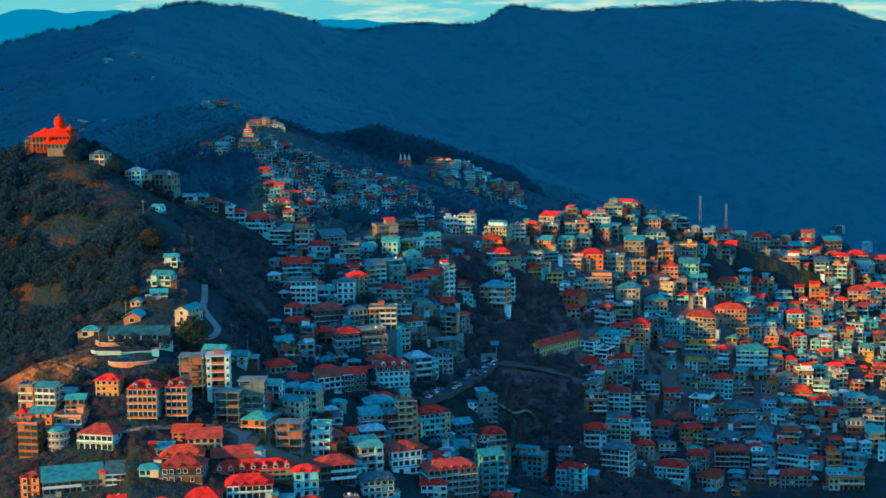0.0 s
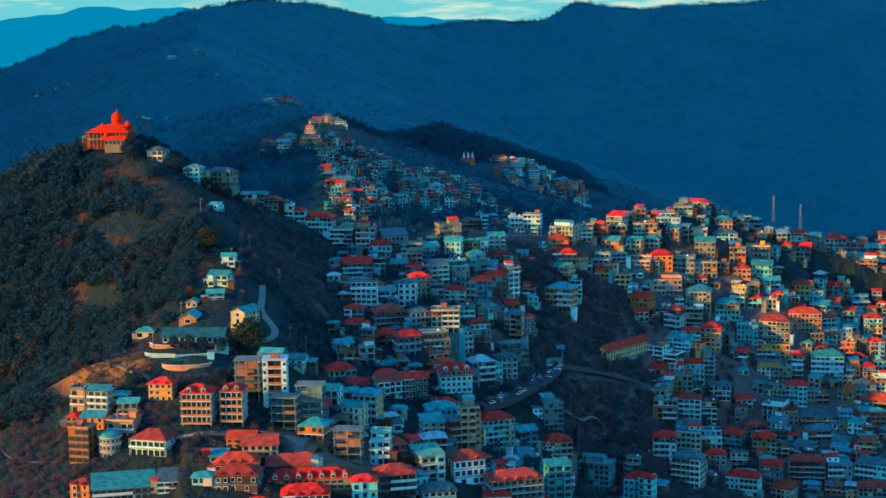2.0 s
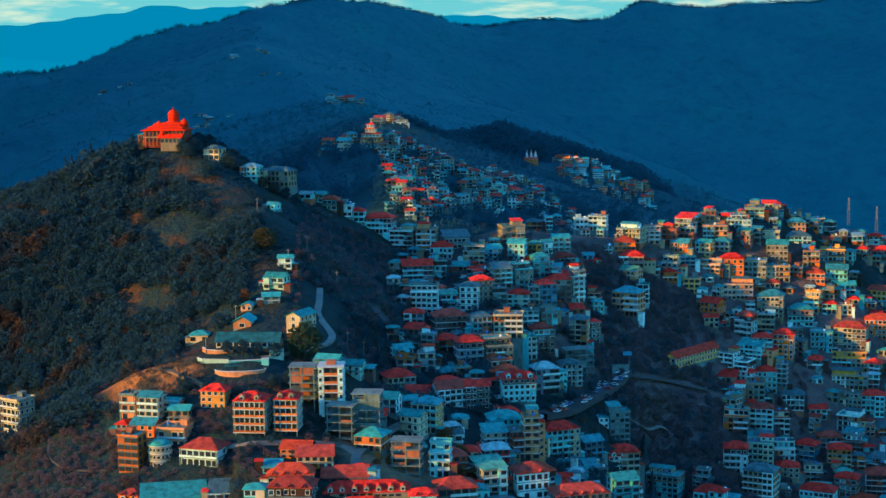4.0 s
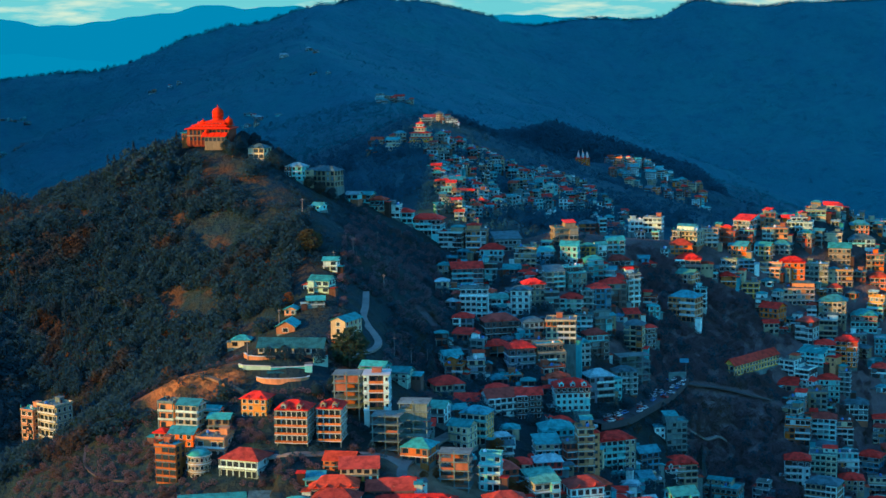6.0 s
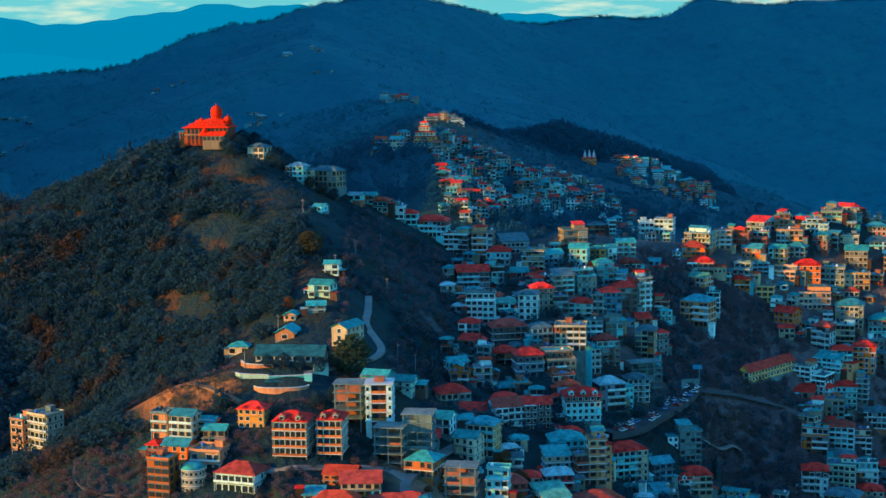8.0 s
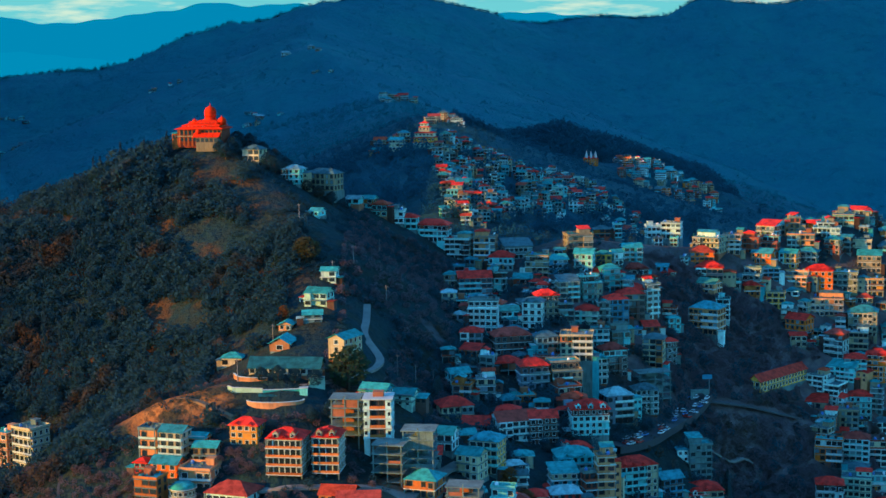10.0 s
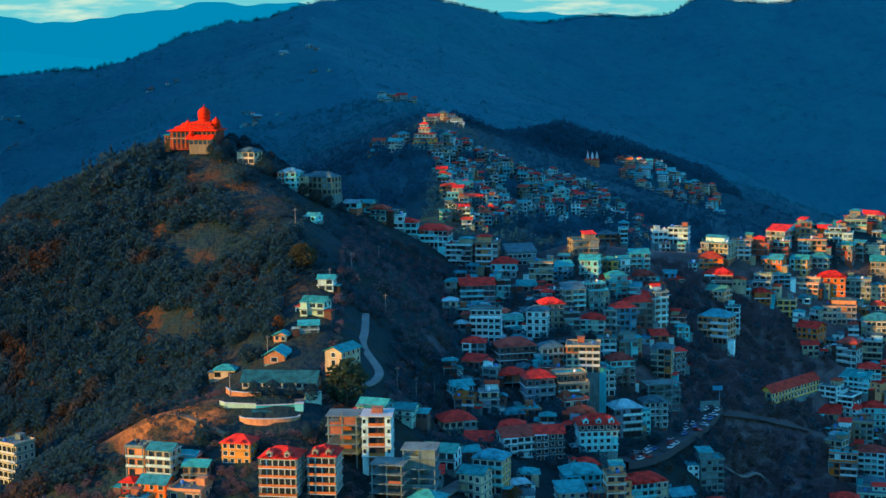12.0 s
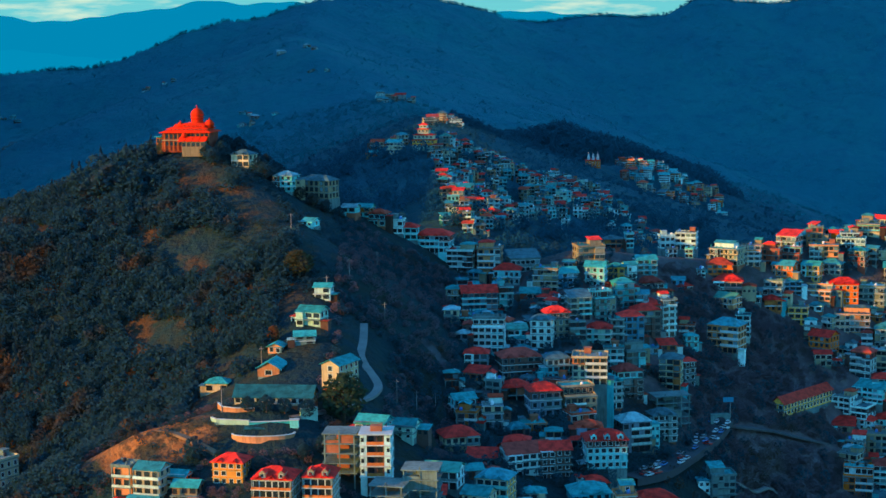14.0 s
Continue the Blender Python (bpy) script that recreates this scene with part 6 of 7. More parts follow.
ribbon("retaining_wall", [(-121, 578), (-122, 572), (-120, 567)], .6, concrete, "curved grey wall at the edge of the cut", lift=1.0, skirt=3, kind="", category="wall")


# ---- cars ----
def car(x, y, z, turn, material):
    thing = new("car")
    thing.location, thing.rotation_euler = (x, y, z), (0, 0, radians(turn))
    tagged(thing, "parked car on the packed asphalt road", "car", "cars on the road")
    bm = bmesh.new()
    side = [(-2, .35), (2, .35), (2.05, .8), (1.2, .92), (-1.5, .95), (-2.05, .85)]
    lo, hi = [bm.verts.new((px, -.82, pz)) for px, pz in side], [bm.verts.new((px, .82, pz)) for px, pz in side]
    bm.faces.new(lo)
    bm.faces.new(hi[::-1])
    for k in range(6):
        bm.faces.new((lo[k], hi[k], hi[(k + 1) % 6], lo[(k + 1) % 6]))
    part("body", bm, material, thing)
    bm = bmesh.new()
    a = [bm.verts.new(p) for p in ((-1.5, -.75, .93), (1.1, -.75, .91), (1.1, .75, .91), (-1.5, .75, .93))]
    b = [bm.verts.new(p) for p in ((-1.05, -.6, 1.42), (.5, -.6, 1.42), (.5, .6, 1.42), (-1.05, .6, 1.42))]
    for k in range(4):
        bm.faces.new((a[k], a[(k + 1) % 4], b[(k + 1) % 4], b[k]))
    part("cabin_glass", bm, glass_dark, thing)
    bm = bmesh.new()
    box(bm, -1.1, .55, -.62, .62, 1.42, 1.47)
    part("roof", bm, material, thing)
    for px in (-1.25, 1.3):
        for py in (-.82, .82):
            ob = share("wheel", wheel_mesh, thing, (px, py, .32))
    return thing


def build_wheel(bm):
    bmesh.ops.create_cone(bm, cap_ends=True, segments=10, radius1=.32, radius2=.32, depth=.2, matrix=Matrix.Rotation(radians(90), 4, "X"))


wheel_mesh = mesh_of("wheel", build_wheel, [tank_black])
paints = [surface("car_paint_" + k, c, rough=.25, stain=.05, grain=.05, spec=.6) for k, c in (("white", (.8, .8, .8)), ("silver", (.5, .52, .54)), ("red", (.6, .04, .03)), ("blue", (.1, .25, .5)))]
masters = [car(0, 0, 0, 0, p) for p in paints]
used = set()
mx, my, mz = market_line
crng = random.Random(3)
spots = []
for k in range(2, len(mx) - 3, 2):
    for lane in (-3.8, -1.2, 1.4, 3.9):
        if crng.random() < .42:
            dx, dy = mx[k + 1] - mx[k - 1], my[k + 1] - my[k - 1]
            s = math.hypot(dx, dy)
            spots.append((mx[k] - dy / s * lane, my[k] + dx / s * lane, mz[k], math.degrees(math.atan2(dy, dx)) + crng.choice((0, 0, 180, 75 if abs(lane) > 3 else 0))))
for k, (px, py, pz, turn) in enumerate(spots):
    m = crng.choice((0, 0, 0, 1, 1, 2, 3))
    if m not in used:
        used.add(m)
        masters[m].location, masters[m].rotation_euler = (px, py, pz), (0, 0, radians(turn))
    else:
        copy_thing(masters[m], pose(px, py, pz, 0, 0, turn))
for m in range(4):
    if m not in used:
        for o in (*masters[m].children, masters[m]):
            bpy.data.objects.remove(o)


def gate_arch(x, y, z):
    thing = new("gate_arch")
    thing.location, thing.rotation_euler, thing.scale = (x, y, z), (0, 0, radians(6)), (.78, .78, .78)
    tagged(thing, "grey stone gateway arch over the road", "arch")
    for sx in (-1, 1):
        bm = bmesh.new()
        box(bm, sx * 4.4 - 1.1, sx * 4.4 + 1.1, -.8, .8, -2, 5.2)
        part("pier", bm, wall_paint["grey"], thing)
    bm = bmesh.new()
    n = 12
    for k in range(n):
        a0, a1 = math.pi * k / n, math.pi * (k + 1) / n
        quad = [(-3.3 * math.cos(a0), 5.2 - 3 + 2.6 * math.sin(a0)), (-3.3 * math.cos(a1), 5.2 - 3 + 2.6 * math.sin(a1))]
        for q in (-.8, .8):
            f = [bm.verts.new((quad[0][0], q, quad[0][1])), bm.verts.new((quad[1][0], q, quad[1][1])), bm.verts.new((quad[1][0], q, 5.4)), bm.verts.new((quad[0][0], q, 5.4))]
            bm.faces.new(f if q > 0 else f[::-1])
    box(bm, -5.6, 5.6, -.9, .9, 5.4, 6.8)
    part("lintel", bm, wall_paint["grey"], thing)


gate_arch(120, 751.5, -168.6)


def sign_board(x, y, z):
    thing = new("sign_board")
    thing.location = (x, y, z)
    tagged(thing, "blue billboard on a tall steel post beside the road", "billboard")
    bm = bmesh.new()
    tube(bm, 0, 0, -4, 10, .25, .2, 8)
    part("post", bm, steel, thing)
    bm = bmesh.new()
    box(bm, -3.2, 1.4, -.15, .15, 10, 12.2)
    part("panel", bm, wall_paint["blue"], thing, "pale blue sign panel")


sign_board(125.5, 757, -169.6)


def pole(x, y, high=9):
    thing = new("utility_pole")
    thing.location = (x, y, below(x, y) - .5)
    tagged(thing, "slim grey utility pole on the grassy slope", "pole", "utility poles")
    bm = bmesh.new()
    tube(bm, 0, 0, 0, high, .16, .1, 6)
    part("shaft", bm, pole_wood, thing)
    bm = bmesh.new()
    box(bm, -.9, .9, -.06, .06, high - .9, high - .75)
    part("crossarm", bm, pole_wood, thing)


for px, py in ((-66, 745), (-40, 720), (-25, 700), (-19, 640), (-12, 650), (-5, 660), (-68, 640), (-75, 585), (-20, 600), (-8, 615), (-48, 700), (-30, 760)):
    pole(px, py)

# ---- the rest of the town, house by house along the slopes ----
fill_rng = random.Random(21)
UPHILL = np.array(TALL)


def low_enough(x, y, top, w):
    """Whether a house with its roof at that height leaves the outlook of the houses uphill of it free."""
    dy = UPHILL[:, 1] - y
    across = np.abs(x - UPHILL[:, 0] * (y - 30) / (UPHILL[:, 1] - 30))
    behind = (dy > 0) & (dy < 90) & (across < (w + UPHILL[:, 3]) * .44)
    return not (behind & (top > UPHILL[:, 2] + .22 * UPHILL[:, 4] + .175 * dy)).any()



def free(x, y, room, gap=1.0):
    return all(abs(x - hx) > (hw + room) / 2 + .6 * gap or abs(y - hy - hd / 2) > (hd + room) / 2 + 1.2 * gap for hx, hy, hw, hd in HOUSES)


def join_up(things, name, label, category="houses", kind="stuff", group=""):
    """Houses too far to pick apart, as one object."""
    mats, co, vi, ls, mi = [], [], [], [], []
    base = loops = 0
    for thing in things:
        lift = thing.matrix_basis
        for ob in list(thing.children):
            me = ob.data
            nv, nl, npoly = len(me.vertices), len(me.loops), len(me.polygons)
            v, k, st, m = np.zeros(nv * 3), np.zeros(nl, np.int32), np.zeros(npoly, np.int32), np.zeros(npoly, np.int32)
            me.vertices.foreach_get("co", v)
            me.loops.foreach_get("vertex_index", k)
            me.polygons.foreach_get("loop_start", st)
            me.polygons.foreach_get("material_index", m)
            w = np.array(lift @ ob.matrix_basis)
            co.append(v.reshape(-1, 3) @ w[:3, :3].T + w[:3, 3])
            slots = []
            for mat in me.materials:
                if mat not in mats:
                    mats.append(mat)
                slots.append(mats.index(mat))
            vi.append(k + base)
            ls.append(st + loops)
            mi.append(np.array(slots, np.int32)[m])
            base, loops = base + nv, loops + nl
        bpy.data.batch_remove([*thing.children, thing])
    co = np.concatenate(co)
    me = bpy.data.meshes.new(name)
    me.vertices.add(len(co))
    me.vertices.foreach_set("co", co.ravel())
    me.loops.add(loops)
    me.loops.foreach_set("vertex_index", np.concatenate(vi))
    starts = np.concatenate(ls)
    me.polygons.add(len(starts))
    me.polygons.foreach_set("loop_start", starts)
    me.polygons.foreach_set("material_index", np.concatenate(mi))
    me.polygons.foreach_set("use_smooth", np.zeros(len(starts), bool))
    for mat in mats:
        me.materials.append(mat)
    me.update(calc_edges=True)
    tagged(new(name, me), label, category, group, kind)


HUT = ("hut", "small tin-roofed hut squeezed between larger houses")


def settle(count, x0, x1, y0, y1, paints, tones, flat=.5, size=(7, 12), floors=(2, 4), keep=None, facing=(-25, 20), joined="", gap=1.0, group="houses of the hill town"):
    """More houses of one quarter, each on its own free spot of the slope."""
    made = []
    for _ in range(count * 14):
        if len(made) == count:
            break
        x, y = fill_rng.uniform(x0, x1), fill_rng.uniform(y0, y1)
        w = fill_rng.uniform(*size)
        if (keep and not keep(x, y)) or not free(x, y, w, gap):
            continue
        d = min(10.5, w * fill_rng.uniform(.65, .95))
        z = float(ground_height(x, y)) + .3
        drop = z - float(ground_height(x, y - 2)) + 2.0
        kind = "flat" if fill_rng.random() < flat else fill_rng.choice(("hip", "gable", "hip", "shed"))
        levels = fill_rng.randint(*floors)
        while levels > 1 and not low_enough(x, y, z + levels * 2.9 + 1.5, w):
            levels -= 1
        if not low_enough(x, y, z + levels * 2.9 + 1.5, w):
            continue
        made.append(house(x, y, z, w, d, levels, fill_rng.uniform(*facing), fill_rng.choice(paints), kind, fill_rng.choice(tones), balcony=fill_rng.choice((0, 1.0, 1.2)),
              fine=False, deep=max(3, drop), sides="lr", height=2.9, group=group, wing=fill_rng.random() < .5))
    if joined == HUT:
        for one in made:
            join_up([one], *joined, "hut", "", "huts of the slope")
    elif joined:
        join_up(made, *joined)
    return len(made)


warm = ("cream", "peach", "yellow", "orange", "tan", "white", "terracotta", "brick_red", "sky_blue", "brown", "teal", "orange", "dark_wood", "tan")
cool = ("white", "sky_blue", "sky_blue", "cream", "grey", "tan", "teal", "lilac", "brown", "dark_wood", "terracotta", "blue", "brick_red")
pale_mix = ("white", "white", "sky_blue", "sky_blue", "cream", "teal", "grey", "peach", "tan", "pale_green")
reds = ("red", "red", "red", "brown", "teal", "blue", "slate", "rust", "teal", "green")


def right_slope(x, y):
    return not (130 < x < 178 and y < 850) and not (216 < x < 232 and 735 < y < 800) and y > 700 + .12 * (x - 190)


def middle(x, y):
    return x > -2 + (y - 640) * .03 and not (x > 118 and y < 850) and not (x > 92 and 700 < y < 770) and not (60 < x < 125 and 670 < y < 760)


FAR_WORDS = ("distant_houses", "crowded small painted houses stepping up the farther hill")
counts = [settle(75, 180, 345, 715, 880, warm, reds, .35, (7, 12), (2, 3), right_slope, facing=(-42, 2)),
          settle(70, 180, 430, 780, 965, warm, reds, .35, (7, 12), (2, 3), right_slope, facing=(-42, 2), joined=("distant_houses", "crowded painted houses filling the far part of the slope")),
          settle(14, 145, 262, 850, 925, warm, reds, .4, (7, 11), (1, 3), facing=(-42, 2)),
          settle(20, 2, 128, 640, 812, cool, reds, .35, (7, 10), (1, 3), middle),
          settle(14, -20, 105, 480, 640, cool, reds, .3, (8, 13), (1, 3), lambda x, y: x > -25 + (y - 480) * .18),
          settle(4, -95, -20, 470, 512, cool, reds, .2, (8, 13), (1, 2)),
          settle(135, -24, 100, 1080, 1440, pale_mix, reds, .4, (5, 9), (2, 3), lambda x, y: x > -14 + abs(y - 1340) * .07 and x < 30 + (y - 1050) * .35, joined=FAR_WORDS),
          settle(26, 92, 168, 1480, 1700, pale_mix, reds, .5, (6, 11), (2, 3), joined=FAR_WORDS),
          settle(34, 60, 210, 1200, 1480, pale_mix, reds, .5, (6, 10), (2, 3), joined=FAR_WORDS),
          settle(48, 236, 372, 2030, 2150, warm, reds, .6, (8, 13), (2, 4), joined=("distant_houses", "small cluster of painted houses on the far spur")),
          settle(6, -12, 30, 2020, 2070, ("cream", "peach", "white"), reds, .6, (9, 16), (2, 4), joined=("distant_houses", "few pale houses high on the far ridge")),
          settle(7, -100, -40, 2640, 2690, ("white", "cream", "grey"), reds, .6, (10, 18), (2, 4), joined=("distant_houses", "few pale blocks high on the mountain")),
          settle(6, -70, -20, 1330, 1400, ("peach", "orange", "cream"), reds, .3, (8, 12), (1, 3), joined=FAR_WORDS)]
SHEDS = ("small_sheds", "small tin-roofed sheds and huts squeezed between the houses")
tins = ("red", "teal", "slate", "red", "blue", "teal", "red", "pale", "teal", "brown", "pale")
counts += [settle(40, 0, 132, 600, 830, cool, tins, .15, (4.2, 6.5), (1, 2), middle, joined=SHEDS),
           settle(130, 182, 420, 715, 950, warm, tins, .2, (4.2, 6.8), (1, 2), right_slope, facing=(-42, 2), joined=SHEDS),
           settle(110, 182, 420, 705, 950, warm, tins, .3, (4.5, 7.5), (1, 3), right_slope, facing=(-42, 2), joined=HUT, gap=.1),
           settle(16, 0, 132, 600, 830, cool, tins, .3, (4.5, 7), (1, 3), middle, joined=SHEDS, gap=.1),
           settle(85, 0, 105, 1030, 1440, pale_mix, reds, .5, (4.5, 8), (2, 3), lambda x, y: x > -4 + (y < 1300) * 4 and x < 34 + (y - 1050) * .33, gap=.1, joined=FAR_WORDS),
           settle(26, 90, 190, 1380, 1560, pale_mix, reds, .4, (6, 10), (2, 3), joined=FAR_WORDS),
           settle(34, -60, 105, 478, 610, cool, tins, .1, (4.5, 8), (1, 1), lambda x, y: x > -15 + (y - 530) * .25 or y < 520, joined=SHEDS)]
for px, py, n in ((-200, 2935, 2), (-600, 3480, 4), (-300, 2740, 6), (-275, 3100, 3), (-950, 3460, 5), (-880, 3150, 7)):
    settle(n, px - 40, px + 40, py - 30, py + 30, ("white", "grey", "sky_blue", "cream"), ("pale", "slate"), .6, (9, 16), (1, 2),
           joined=("distant_houses", "scattered pale houses on the wooded mountain"))


# ---- trees ----
def crown_leaves(rng, kind, count, size):
    """Corner points of small bent leaf clumps that fill a crown one metre across and one high."""
    quads = []
    for _ in range(count):
        if kind == "pine":
            h = rng.random() ** .8
            r = (1 - h) * .42 * (.6 + .5 * rng.random())
        else:
            h = rng.random()
            r = .5 * math.sqrt(max(.05, 1 - (2 * h - .9) ** 2)) * (.55 + .5 * rng.random())
        a = rng.random() * 2 * math.pi
        c = np.array((r * math.cos(a), r * math.sin(a), h))
        u = np.array((rng.gauss(0, 1), rng.gauss(0, 1), rng.gauss(0, .6)))
        u /= np.linalg.norm(u)
        v = np.cross(u, (rng.gauss(0, 1), rng.gauss(0, 1), rng.gauss(0, 1)))
        v /= np.linalg.norm(v) + 1e-6
        s = size * (.6 + .8 * rng.random())
        quads.append([c + s * u, c + s * .6 * v, c - s * u * .8, c - s * .7 * v])
    return np.array(quads)


tree_rng = random.Random(11)
OAK = [crown_leaves(tree_rng, "oak", 72, .115) for _ in range(7)]
PINE = [crown_leaves(tree_rng, "pine", 70, .085) for _ in range(6)]
FAR = [crown_leaves(tree_rng, "pine", 16, .22) for _ in range(5)] + [crown_leaves(tree_rng, "oak", 18, .22) for _ in range(5)]


CANOPY = [crown_leaves(tree_rng, "oak", 40, .13) for _ in range(6)] + [crown_leaves(tree_rng, "pine", 30, .12)]


def wood(name, label, places, shapes, material, trunks=True):
    """Many trees past counting, as one object: leaf clumps and tapered trunks."""
    chunks = []
    for x, y, z, wide, high in places:
        q = shapes[tree_rng.randrange(len(shapes))]
        a = tree_rng.random() * 6.28
        c, s = math.cos(a), math.sin(a)
        p = np.empty_like(q)
        p[..., 0] = x + wide * (q[..., 0] * c - q[..., 1] * s)
        p[..., 1] = y + wide * (q[..., 0] * s + q[..., 1] * c)
        p[..., 2] = z + high * (.12 + q[..., 2] * .9)
        chunks.append(p.reshape(-1, 3))
        if trunks:
            r = wide * .035
            chunks.append(np.array([(x - r, y, z - 1), (x + r, y, z - 1), (x + r * .4, y, z + high * .7), (x - r * .4, y, z + high * .7)]))
    verts = np.concatenate(chunks)
    n = len(verts) // 4
    me = bpy.data.meshes.new(name)
    me.vertices.add(len(verts))
    me.vertices.foreach_set("co", verts.ravel())
    me.loops.add(len(verts))
    me.loops.foreach_set("vertex_index", np.arange(len(verts)))
    me.polygons.add(n)
    me.polygons.foreach_set("loop_start", np.arange(0, len(verts), 4))
    me.update(calc_edges=True)
    me.materials.append(material)
    return tagged(new(name, me), label, "trees", kind="stuff")


def scatter(count, x0, x1, y0, y1, wide, high, keep=None, clear=7):
    xs = np.array([tree_rng.uniform(x0, x1) for _ in range(count)])
    ys = np.array([tree_rng.uniform(y0, y1) for _ in range(count)])
    zs = ground_height(xs, ys)
    out = []
    hs = np.array([(hx, hy + hd / 2, max(hw, hd)) for hx, hy, hw, hd in HOUSES])
    for x, y, z in zip(xs, ys, zs):
        if keep and not keep(x, y, z):
            continue
        if clear and (np.hypot(hs[:, 0] - x, hs[:, 1] - y) < hs[:, 2] / 2 + clear - 4).any():
            continue
        s = tree_rng.uniform(.7, 1.25)
        out.append((x, y, z, wide * s, high * s * tree_rng.uniform(.85, 1.2)))
    return out


def patchy(x, y, cut):
    return math.sin(x / 17 + 1.3 * math.sin(y / 23)) * math.cos(y / 19 + 1.1 * math.sin(x / 29)) + .5 * math.sin(x / 7.3 + y / 9.1) > cut


def on_earth(x, y):
    return ((x + 97) / 27) ** 2 + ((y - 577) / 15) ** 2 < 1


def off_road(x, y):
    return abs(y - 757 - .34 * (x - 130)) > 4.2 or x < 112


def off_terrace(x, y):
    return not (-80 < x < -42 and 562 < y < 602)


def off_lanes(x, y):
    return not (-200 < x < -145 and 596 < y < 646) and not (-93 < x < -68 and 576 < y < 640) and not (-66 < x < -8 and 505 < y < 600) and not (-40 < x < -22 and 560 < y < 690)


wood("oak_wood", "dark oak wood with dry brown patches covering the steep slope",
     scatter(9000, -300, -30, 560, 870, 5.6, 5.6, lambda x, y, z: (x < -62 - max(0, 720 - y) * .10 or y > 760) and not on_earth(x, y) and off_lanes(x, y) and patchy(x, y, -.8) and not (x > -140 and y > 735 and (x > -92 or not patchy(x * 1.7, y * 1.7, .15)))), OAK, leaf_oak)
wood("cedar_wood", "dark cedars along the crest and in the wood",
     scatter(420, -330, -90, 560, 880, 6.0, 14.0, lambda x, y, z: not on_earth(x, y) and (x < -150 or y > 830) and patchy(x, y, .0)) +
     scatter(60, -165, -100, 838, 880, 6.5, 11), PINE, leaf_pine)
wood("gully_scrub", "dry purple-brown scrub filling the steep gully",
     scatter(5600, 108, 235, 600, 850, 3.6, 3.0, lambda x, y, z: off_road(x, y), clear=5) +
     scatter(900, -45, 12, 560, 820, 3.2, 2.6, lambda x, y, z: off_lanes(x, y) and x < 6) +
     scatter(2200, -160, -20, 490, 605, 2.6, 2.0, lambda x, y, z: not on_earth(x, y) and off_terrace(x, y) and not (-75 < x < -8 and 522 < y < 531)), OAK, leaf_scrub)
wood("shrub_slope", "dark shrubs on the shaded slope and in the gullies",
     scatter(1600, -45, 12, 560, 820, 3.0, 2.6, lambda x, y, z: off_lanes(x, y) and x < 6 and patchy(x, y, -.2)) +
     scatter(600, 112, 195, 600, 845, 3.6, 3.4, lambda x, y, z: patchy(x, y, -.75) and off_road(x, y)) +
     scatter(500, -30, 330, 470, 900, 4.6, 5.0, lambda x, y, z: x > 20) + scatter(900, 0, 128, 590, 830, 4.2, 4.6, lambda x, y, z: x > 2, clear=4.6) +
     scatter(260, -110, -20, 500, 600, 3.0, 2.6, lambda x, y, z: not on_earth(x, y) and off_terrace(x, y)) +
     scatter(420, -140, -72, 545, 600, 1.9, 1.5, lambda x, y, z: patchy(x * 2.3, y * 2.3, .1), clear=6) +
     scatter(420, 140, 420, 880, 1010, 5, 5.5), OAK, leaf_oak)
wood("hilltop_shrubs", "low dark shrubs and dry bushes on the grassy hilltop",
     scatter(2600, -150, -40, 690, 850, 2.2, 1.5, lambda x, y, z: patchy(x, y, -.5), clear=6), OAK, leaf_oak, trunks=False)
wood("temple_grove", "dense dark broad trees round the hilltop temple",
     scatter(90, -176, -144, 806, 864, 9, 9.5, clear=5) + scatter(46, -112, -80, 829, 848, 8, 8, clear=9) + scatter(26, -80, -56, 822, 846, 7, 8, clear=4), OAK, leaf_oak)
wood("far_village_trees", "dark trees between the houses of the farther hill",
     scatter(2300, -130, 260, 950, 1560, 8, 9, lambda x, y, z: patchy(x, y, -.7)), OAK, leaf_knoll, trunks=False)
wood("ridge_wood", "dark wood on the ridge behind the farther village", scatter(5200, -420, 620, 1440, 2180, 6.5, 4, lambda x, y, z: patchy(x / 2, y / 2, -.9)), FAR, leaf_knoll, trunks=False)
wood("high_ridge_wood", "haze-tinted wood high on the ridge", scatter(4200, -420, 620, 2180, 2700, 6.5, 4, lambda x, y, z: patchy(x / 2, y / 2, -.9)), FAR, leaf_far, trunks=False)
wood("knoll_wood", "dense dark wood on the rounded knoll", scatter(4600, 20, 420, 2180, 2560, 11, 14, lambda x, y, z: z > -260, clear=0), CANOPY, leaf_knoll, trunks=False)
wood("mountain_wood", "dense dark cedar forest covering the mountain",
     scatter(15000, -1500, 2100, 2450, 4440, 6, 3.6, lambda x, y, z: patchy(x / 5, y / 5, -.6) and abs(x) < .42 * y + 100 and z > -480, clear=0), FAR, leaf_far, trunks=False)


def crest_line():
    """Single tall trees along the skyline of the mountain."""
    out = []
    for name in ("mountain", "mountain_east"):
        crest = CRESTS[name][0]
        for (xa, ya, *_), (xb, yb, *_) in zip(crest, crest[1:]):
            n = int(math.hypot(xb - xa, yb - ya) / 1.7)
            for k in range(n):
                u = k / n
                x, y = xa + u * (xb - xa) + tree_rng.uniform(-8, 8), ya + u * (yb - ya) + tree_rng.uniform(-10, 10)
                if tree_rng.random() < .8 + .3 * math.sin(x / 37):
                    s = tree_rng.uniform(.25, .6) + .25 * (tree_rng.random() < .06)
                    out.append((x, y, float(ground_height(x, y)) - 2, 24 * s, 17 * s))
    return out


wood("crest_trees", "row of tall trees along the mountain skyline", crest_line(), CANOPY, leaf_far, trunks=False)


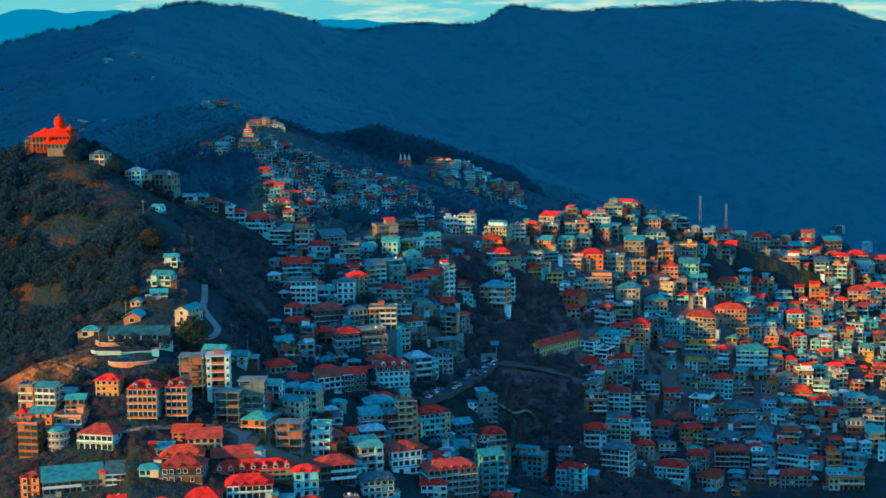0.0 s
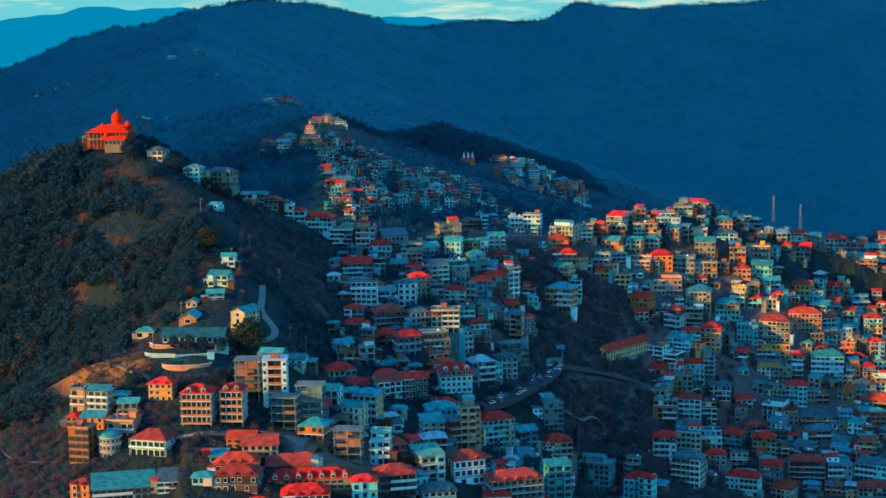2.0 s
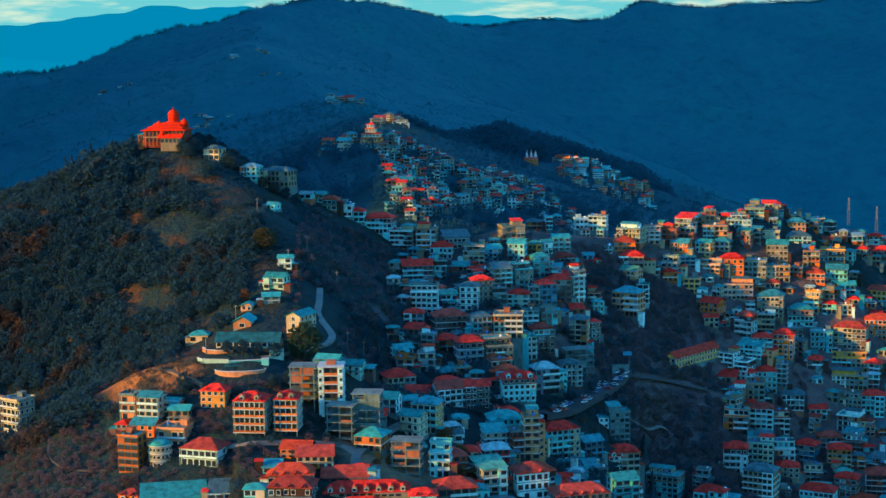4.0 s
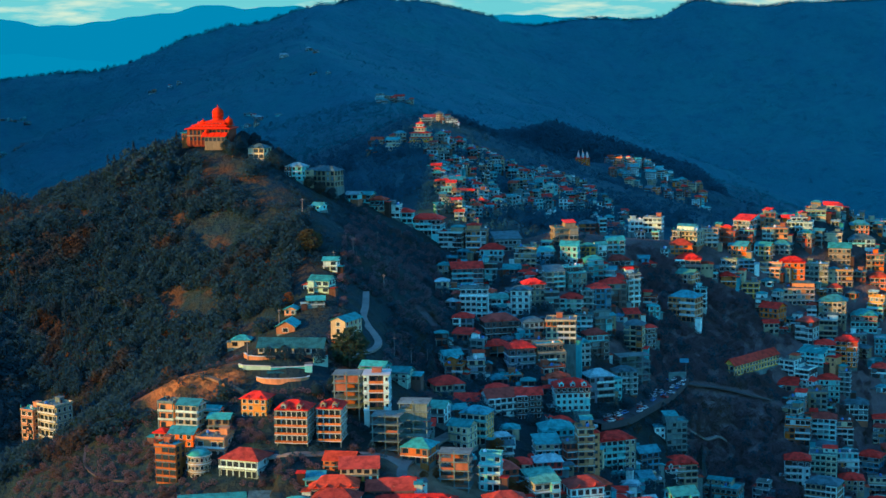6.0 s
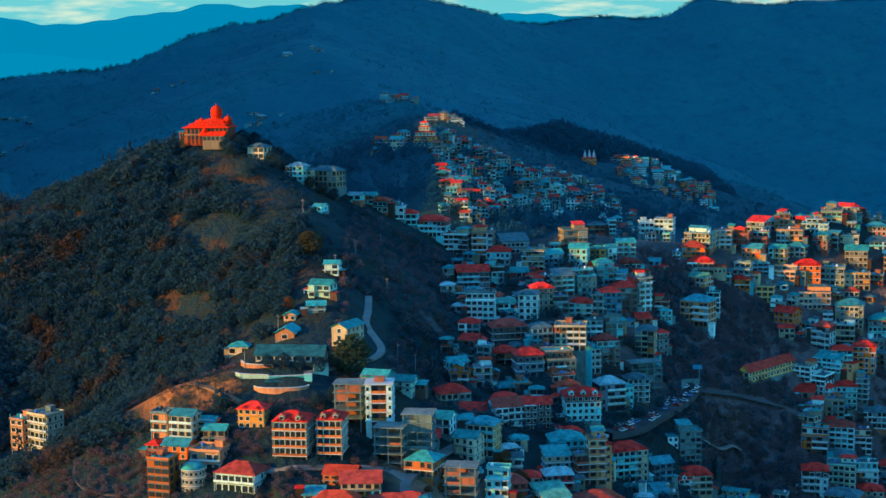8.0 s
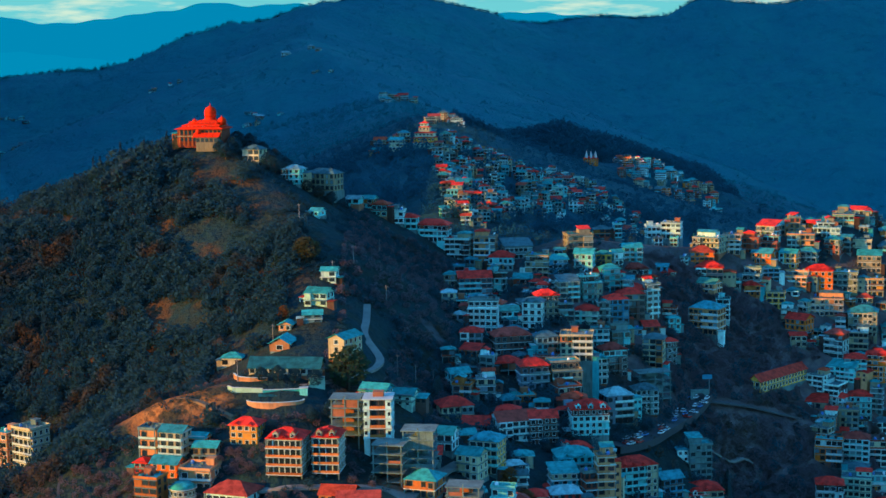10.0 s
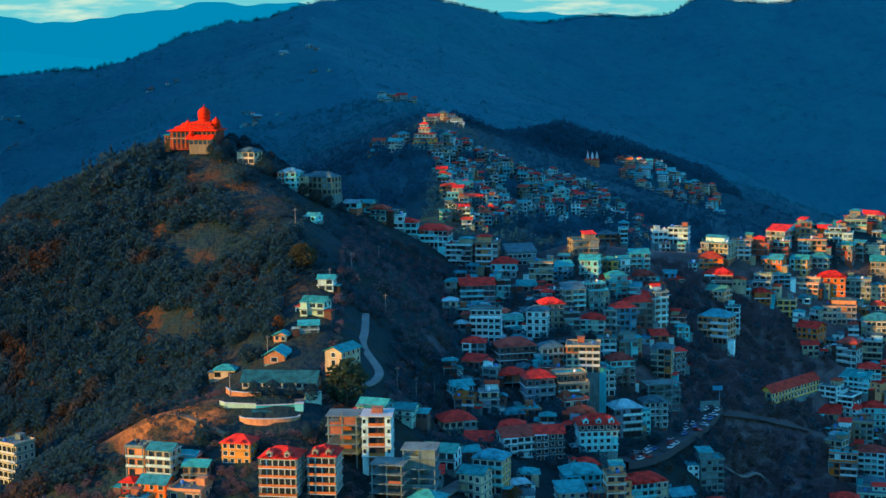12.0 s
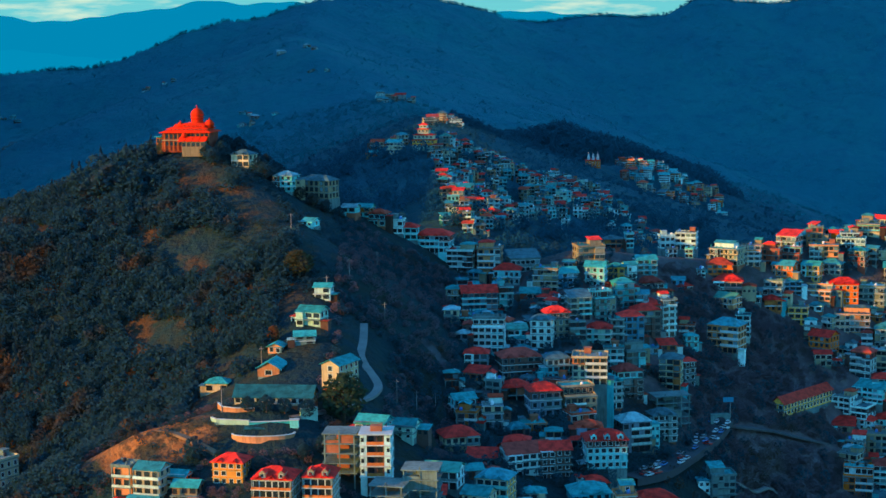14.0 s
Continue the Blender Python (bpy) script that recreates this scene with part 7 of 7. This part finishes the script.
def tree(x, y, wide, high, material, label, seed, z=None):
    """One tree that stands by itself: tapered trunk, limbs, and a crown of leaf clumps."""
    rng = random.Random(seed)
    thing = new("tree")
    thing.location = (x, y, below(x, y) - .3 if z is None else z)
    tagged(thing, label, "tree", "single trees")
    bm = bmesh.new()
    tube(bm, 0, 0, 0, high * .6, wide * .05, wide * .02, 7)
    part("trunk", bm, bark, thing)
    for k in range(5):
        a, h = k * 1.26 + rng.random(), high * rng.uniform(.3, .5)
        bm = bmesh.new()
        tube(bm, 0, 0, 0, wide * .42, wide * .02, wide * .008, 5)
        limb = part("limb", bm, bark, thing)
        limb.location, limb.rotation_euler = (0, 0, h), (radians(50) * math.cos(a), radians(50) * math.sin(a), 0)
    q = np.concatenate([crown_leaves(rng, "oak", 520, .055), crown_leaves(rng, "oak", 200, .07)])
    for _ in range(3):
        cx, cy, cz = rng.uniform(-.25, .25), rng.uniform(-.25, .25), rng.uniform(.2, .6)
        q = np.concatenate([q, crown_leaves(rng, "oak", 160, .08) * .5 + np.array((cx, cy, cz))])
    v = q.reshape(-1, 3) * np.array((wide, wide, high * .85)) + np.array((0, 0, high * .18))
    me = bpy.data.meshes.new("crown")
    me.from_pydata([tuple(p) for p in v], [], [tuple(range(k, k + 4)) for k in range(0, len(v), 4)])
    me.materials.append(material)
    crown = new("crown", me)
    crown.parent = thing
    return thing


for k, (px, py, high) in enumerate(((-68, 814, 6), (-62, 813, 6.5), (-56, 815, 6), (-50, 820, 5))):
    tree(px, py, high, high, leaf_oak, "dark bushy tree below a crest house", 95 + k)
for k, (px, py, high) in enumerate(((-107, 847, 12), (-101, 850, 13), (-94, 847, 12.5), (-87, 843, 12), (-81, 839, 11), (-74, 838, 10), (-68, 836, 9))):
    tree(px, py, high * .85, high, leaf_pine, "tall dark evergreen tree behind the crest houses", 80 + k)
tree(-35.5, 592, 16, 16, leaf_green, "large leafy green tree beside the tall cream house", 1)
tree(-60, 712, 12, 11, leaf_yellow, "pale yellowing tree standing alone on the spur", 2)
tree(-66, 661, 5, 7, leaf_rust, "small rust-coloured tree beside a pole", 3)
for k, (px, py, s) in enumerate(((22, 566, 8), (27, 556, 6), (24, 531, 7), (31, 536, 6), (-1, 528, 4), (-6, 524, 3.5))):
    tree(px, py, s, s * .9, leaf_rust, "low rust-coloured bush on the dry slope between the houses", 60 + k)
for k, (px, py, s) in enumerate(((-66, 582, 5), (-60, 581.5, 5.5), (-54, 582, 5), (-47, 583, 6), (-72, 560, 5), (-40, 566, 6), (-46, 561, 5), (-60, 556, 5))):
    tree(px, py, s, s * 1.05, leaf_oak, "dark round evergreen tree in front of a hall", 10 + k)
for k, (px, py, s) in enumerate(((-110, 825, 8), (-88, 822, 9), (-84, 815, 8), (-108, 838, 9), (-92, 838, 10), (-84, 830, 9), (-80, 836, 9), (-114, 832, 7), (-148, 836, 8))):
    tree(px, py, s, s, leaf_oak, "dark broad tree beside the hilltop temple", 30 + k)


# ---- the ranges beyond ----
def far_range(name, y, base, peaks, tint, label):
    """A distant range, too far to shift: a plain glowing silhouette of hill, the haze put into its emission colour."""
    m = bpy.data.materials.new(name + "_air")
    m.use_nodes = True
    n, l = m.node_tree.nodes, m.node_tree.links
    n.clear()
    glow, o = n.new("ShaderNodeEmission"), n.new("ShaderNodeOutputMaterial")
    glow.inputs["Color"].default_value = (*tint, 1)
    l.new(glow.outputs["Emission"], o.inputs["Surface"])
    bm = bmesh.new()
    prev = None
    x = peaks[0][0]
    k = 0
    while x <= peaks[-1][0]:
        while k < len(peaks) - 2 and x > peaks[k + 1][0]:
            k += 1
        (xa, za), (xb, zb) = peaks[k], peaks[k + 1]
        u = (x - xa) / (xb - xa)
        u = u * u * (3 - 2 * u)
        z = za + u * (zb - za) + 3 * math.sin(x / 41) + 2 * math.sin(x / 17 + 1)
        pair = (bm.verts.new((x, y, base)), bm.verts.new((x, y, z)))
        if prev:
            bm.faces.new((prev[0], pair[0], pair[1], prev[1]))
        prev = pair
        x += 14
    return tagged(part("backdrop", bm, m, None), label, "mountains", kind="structure")


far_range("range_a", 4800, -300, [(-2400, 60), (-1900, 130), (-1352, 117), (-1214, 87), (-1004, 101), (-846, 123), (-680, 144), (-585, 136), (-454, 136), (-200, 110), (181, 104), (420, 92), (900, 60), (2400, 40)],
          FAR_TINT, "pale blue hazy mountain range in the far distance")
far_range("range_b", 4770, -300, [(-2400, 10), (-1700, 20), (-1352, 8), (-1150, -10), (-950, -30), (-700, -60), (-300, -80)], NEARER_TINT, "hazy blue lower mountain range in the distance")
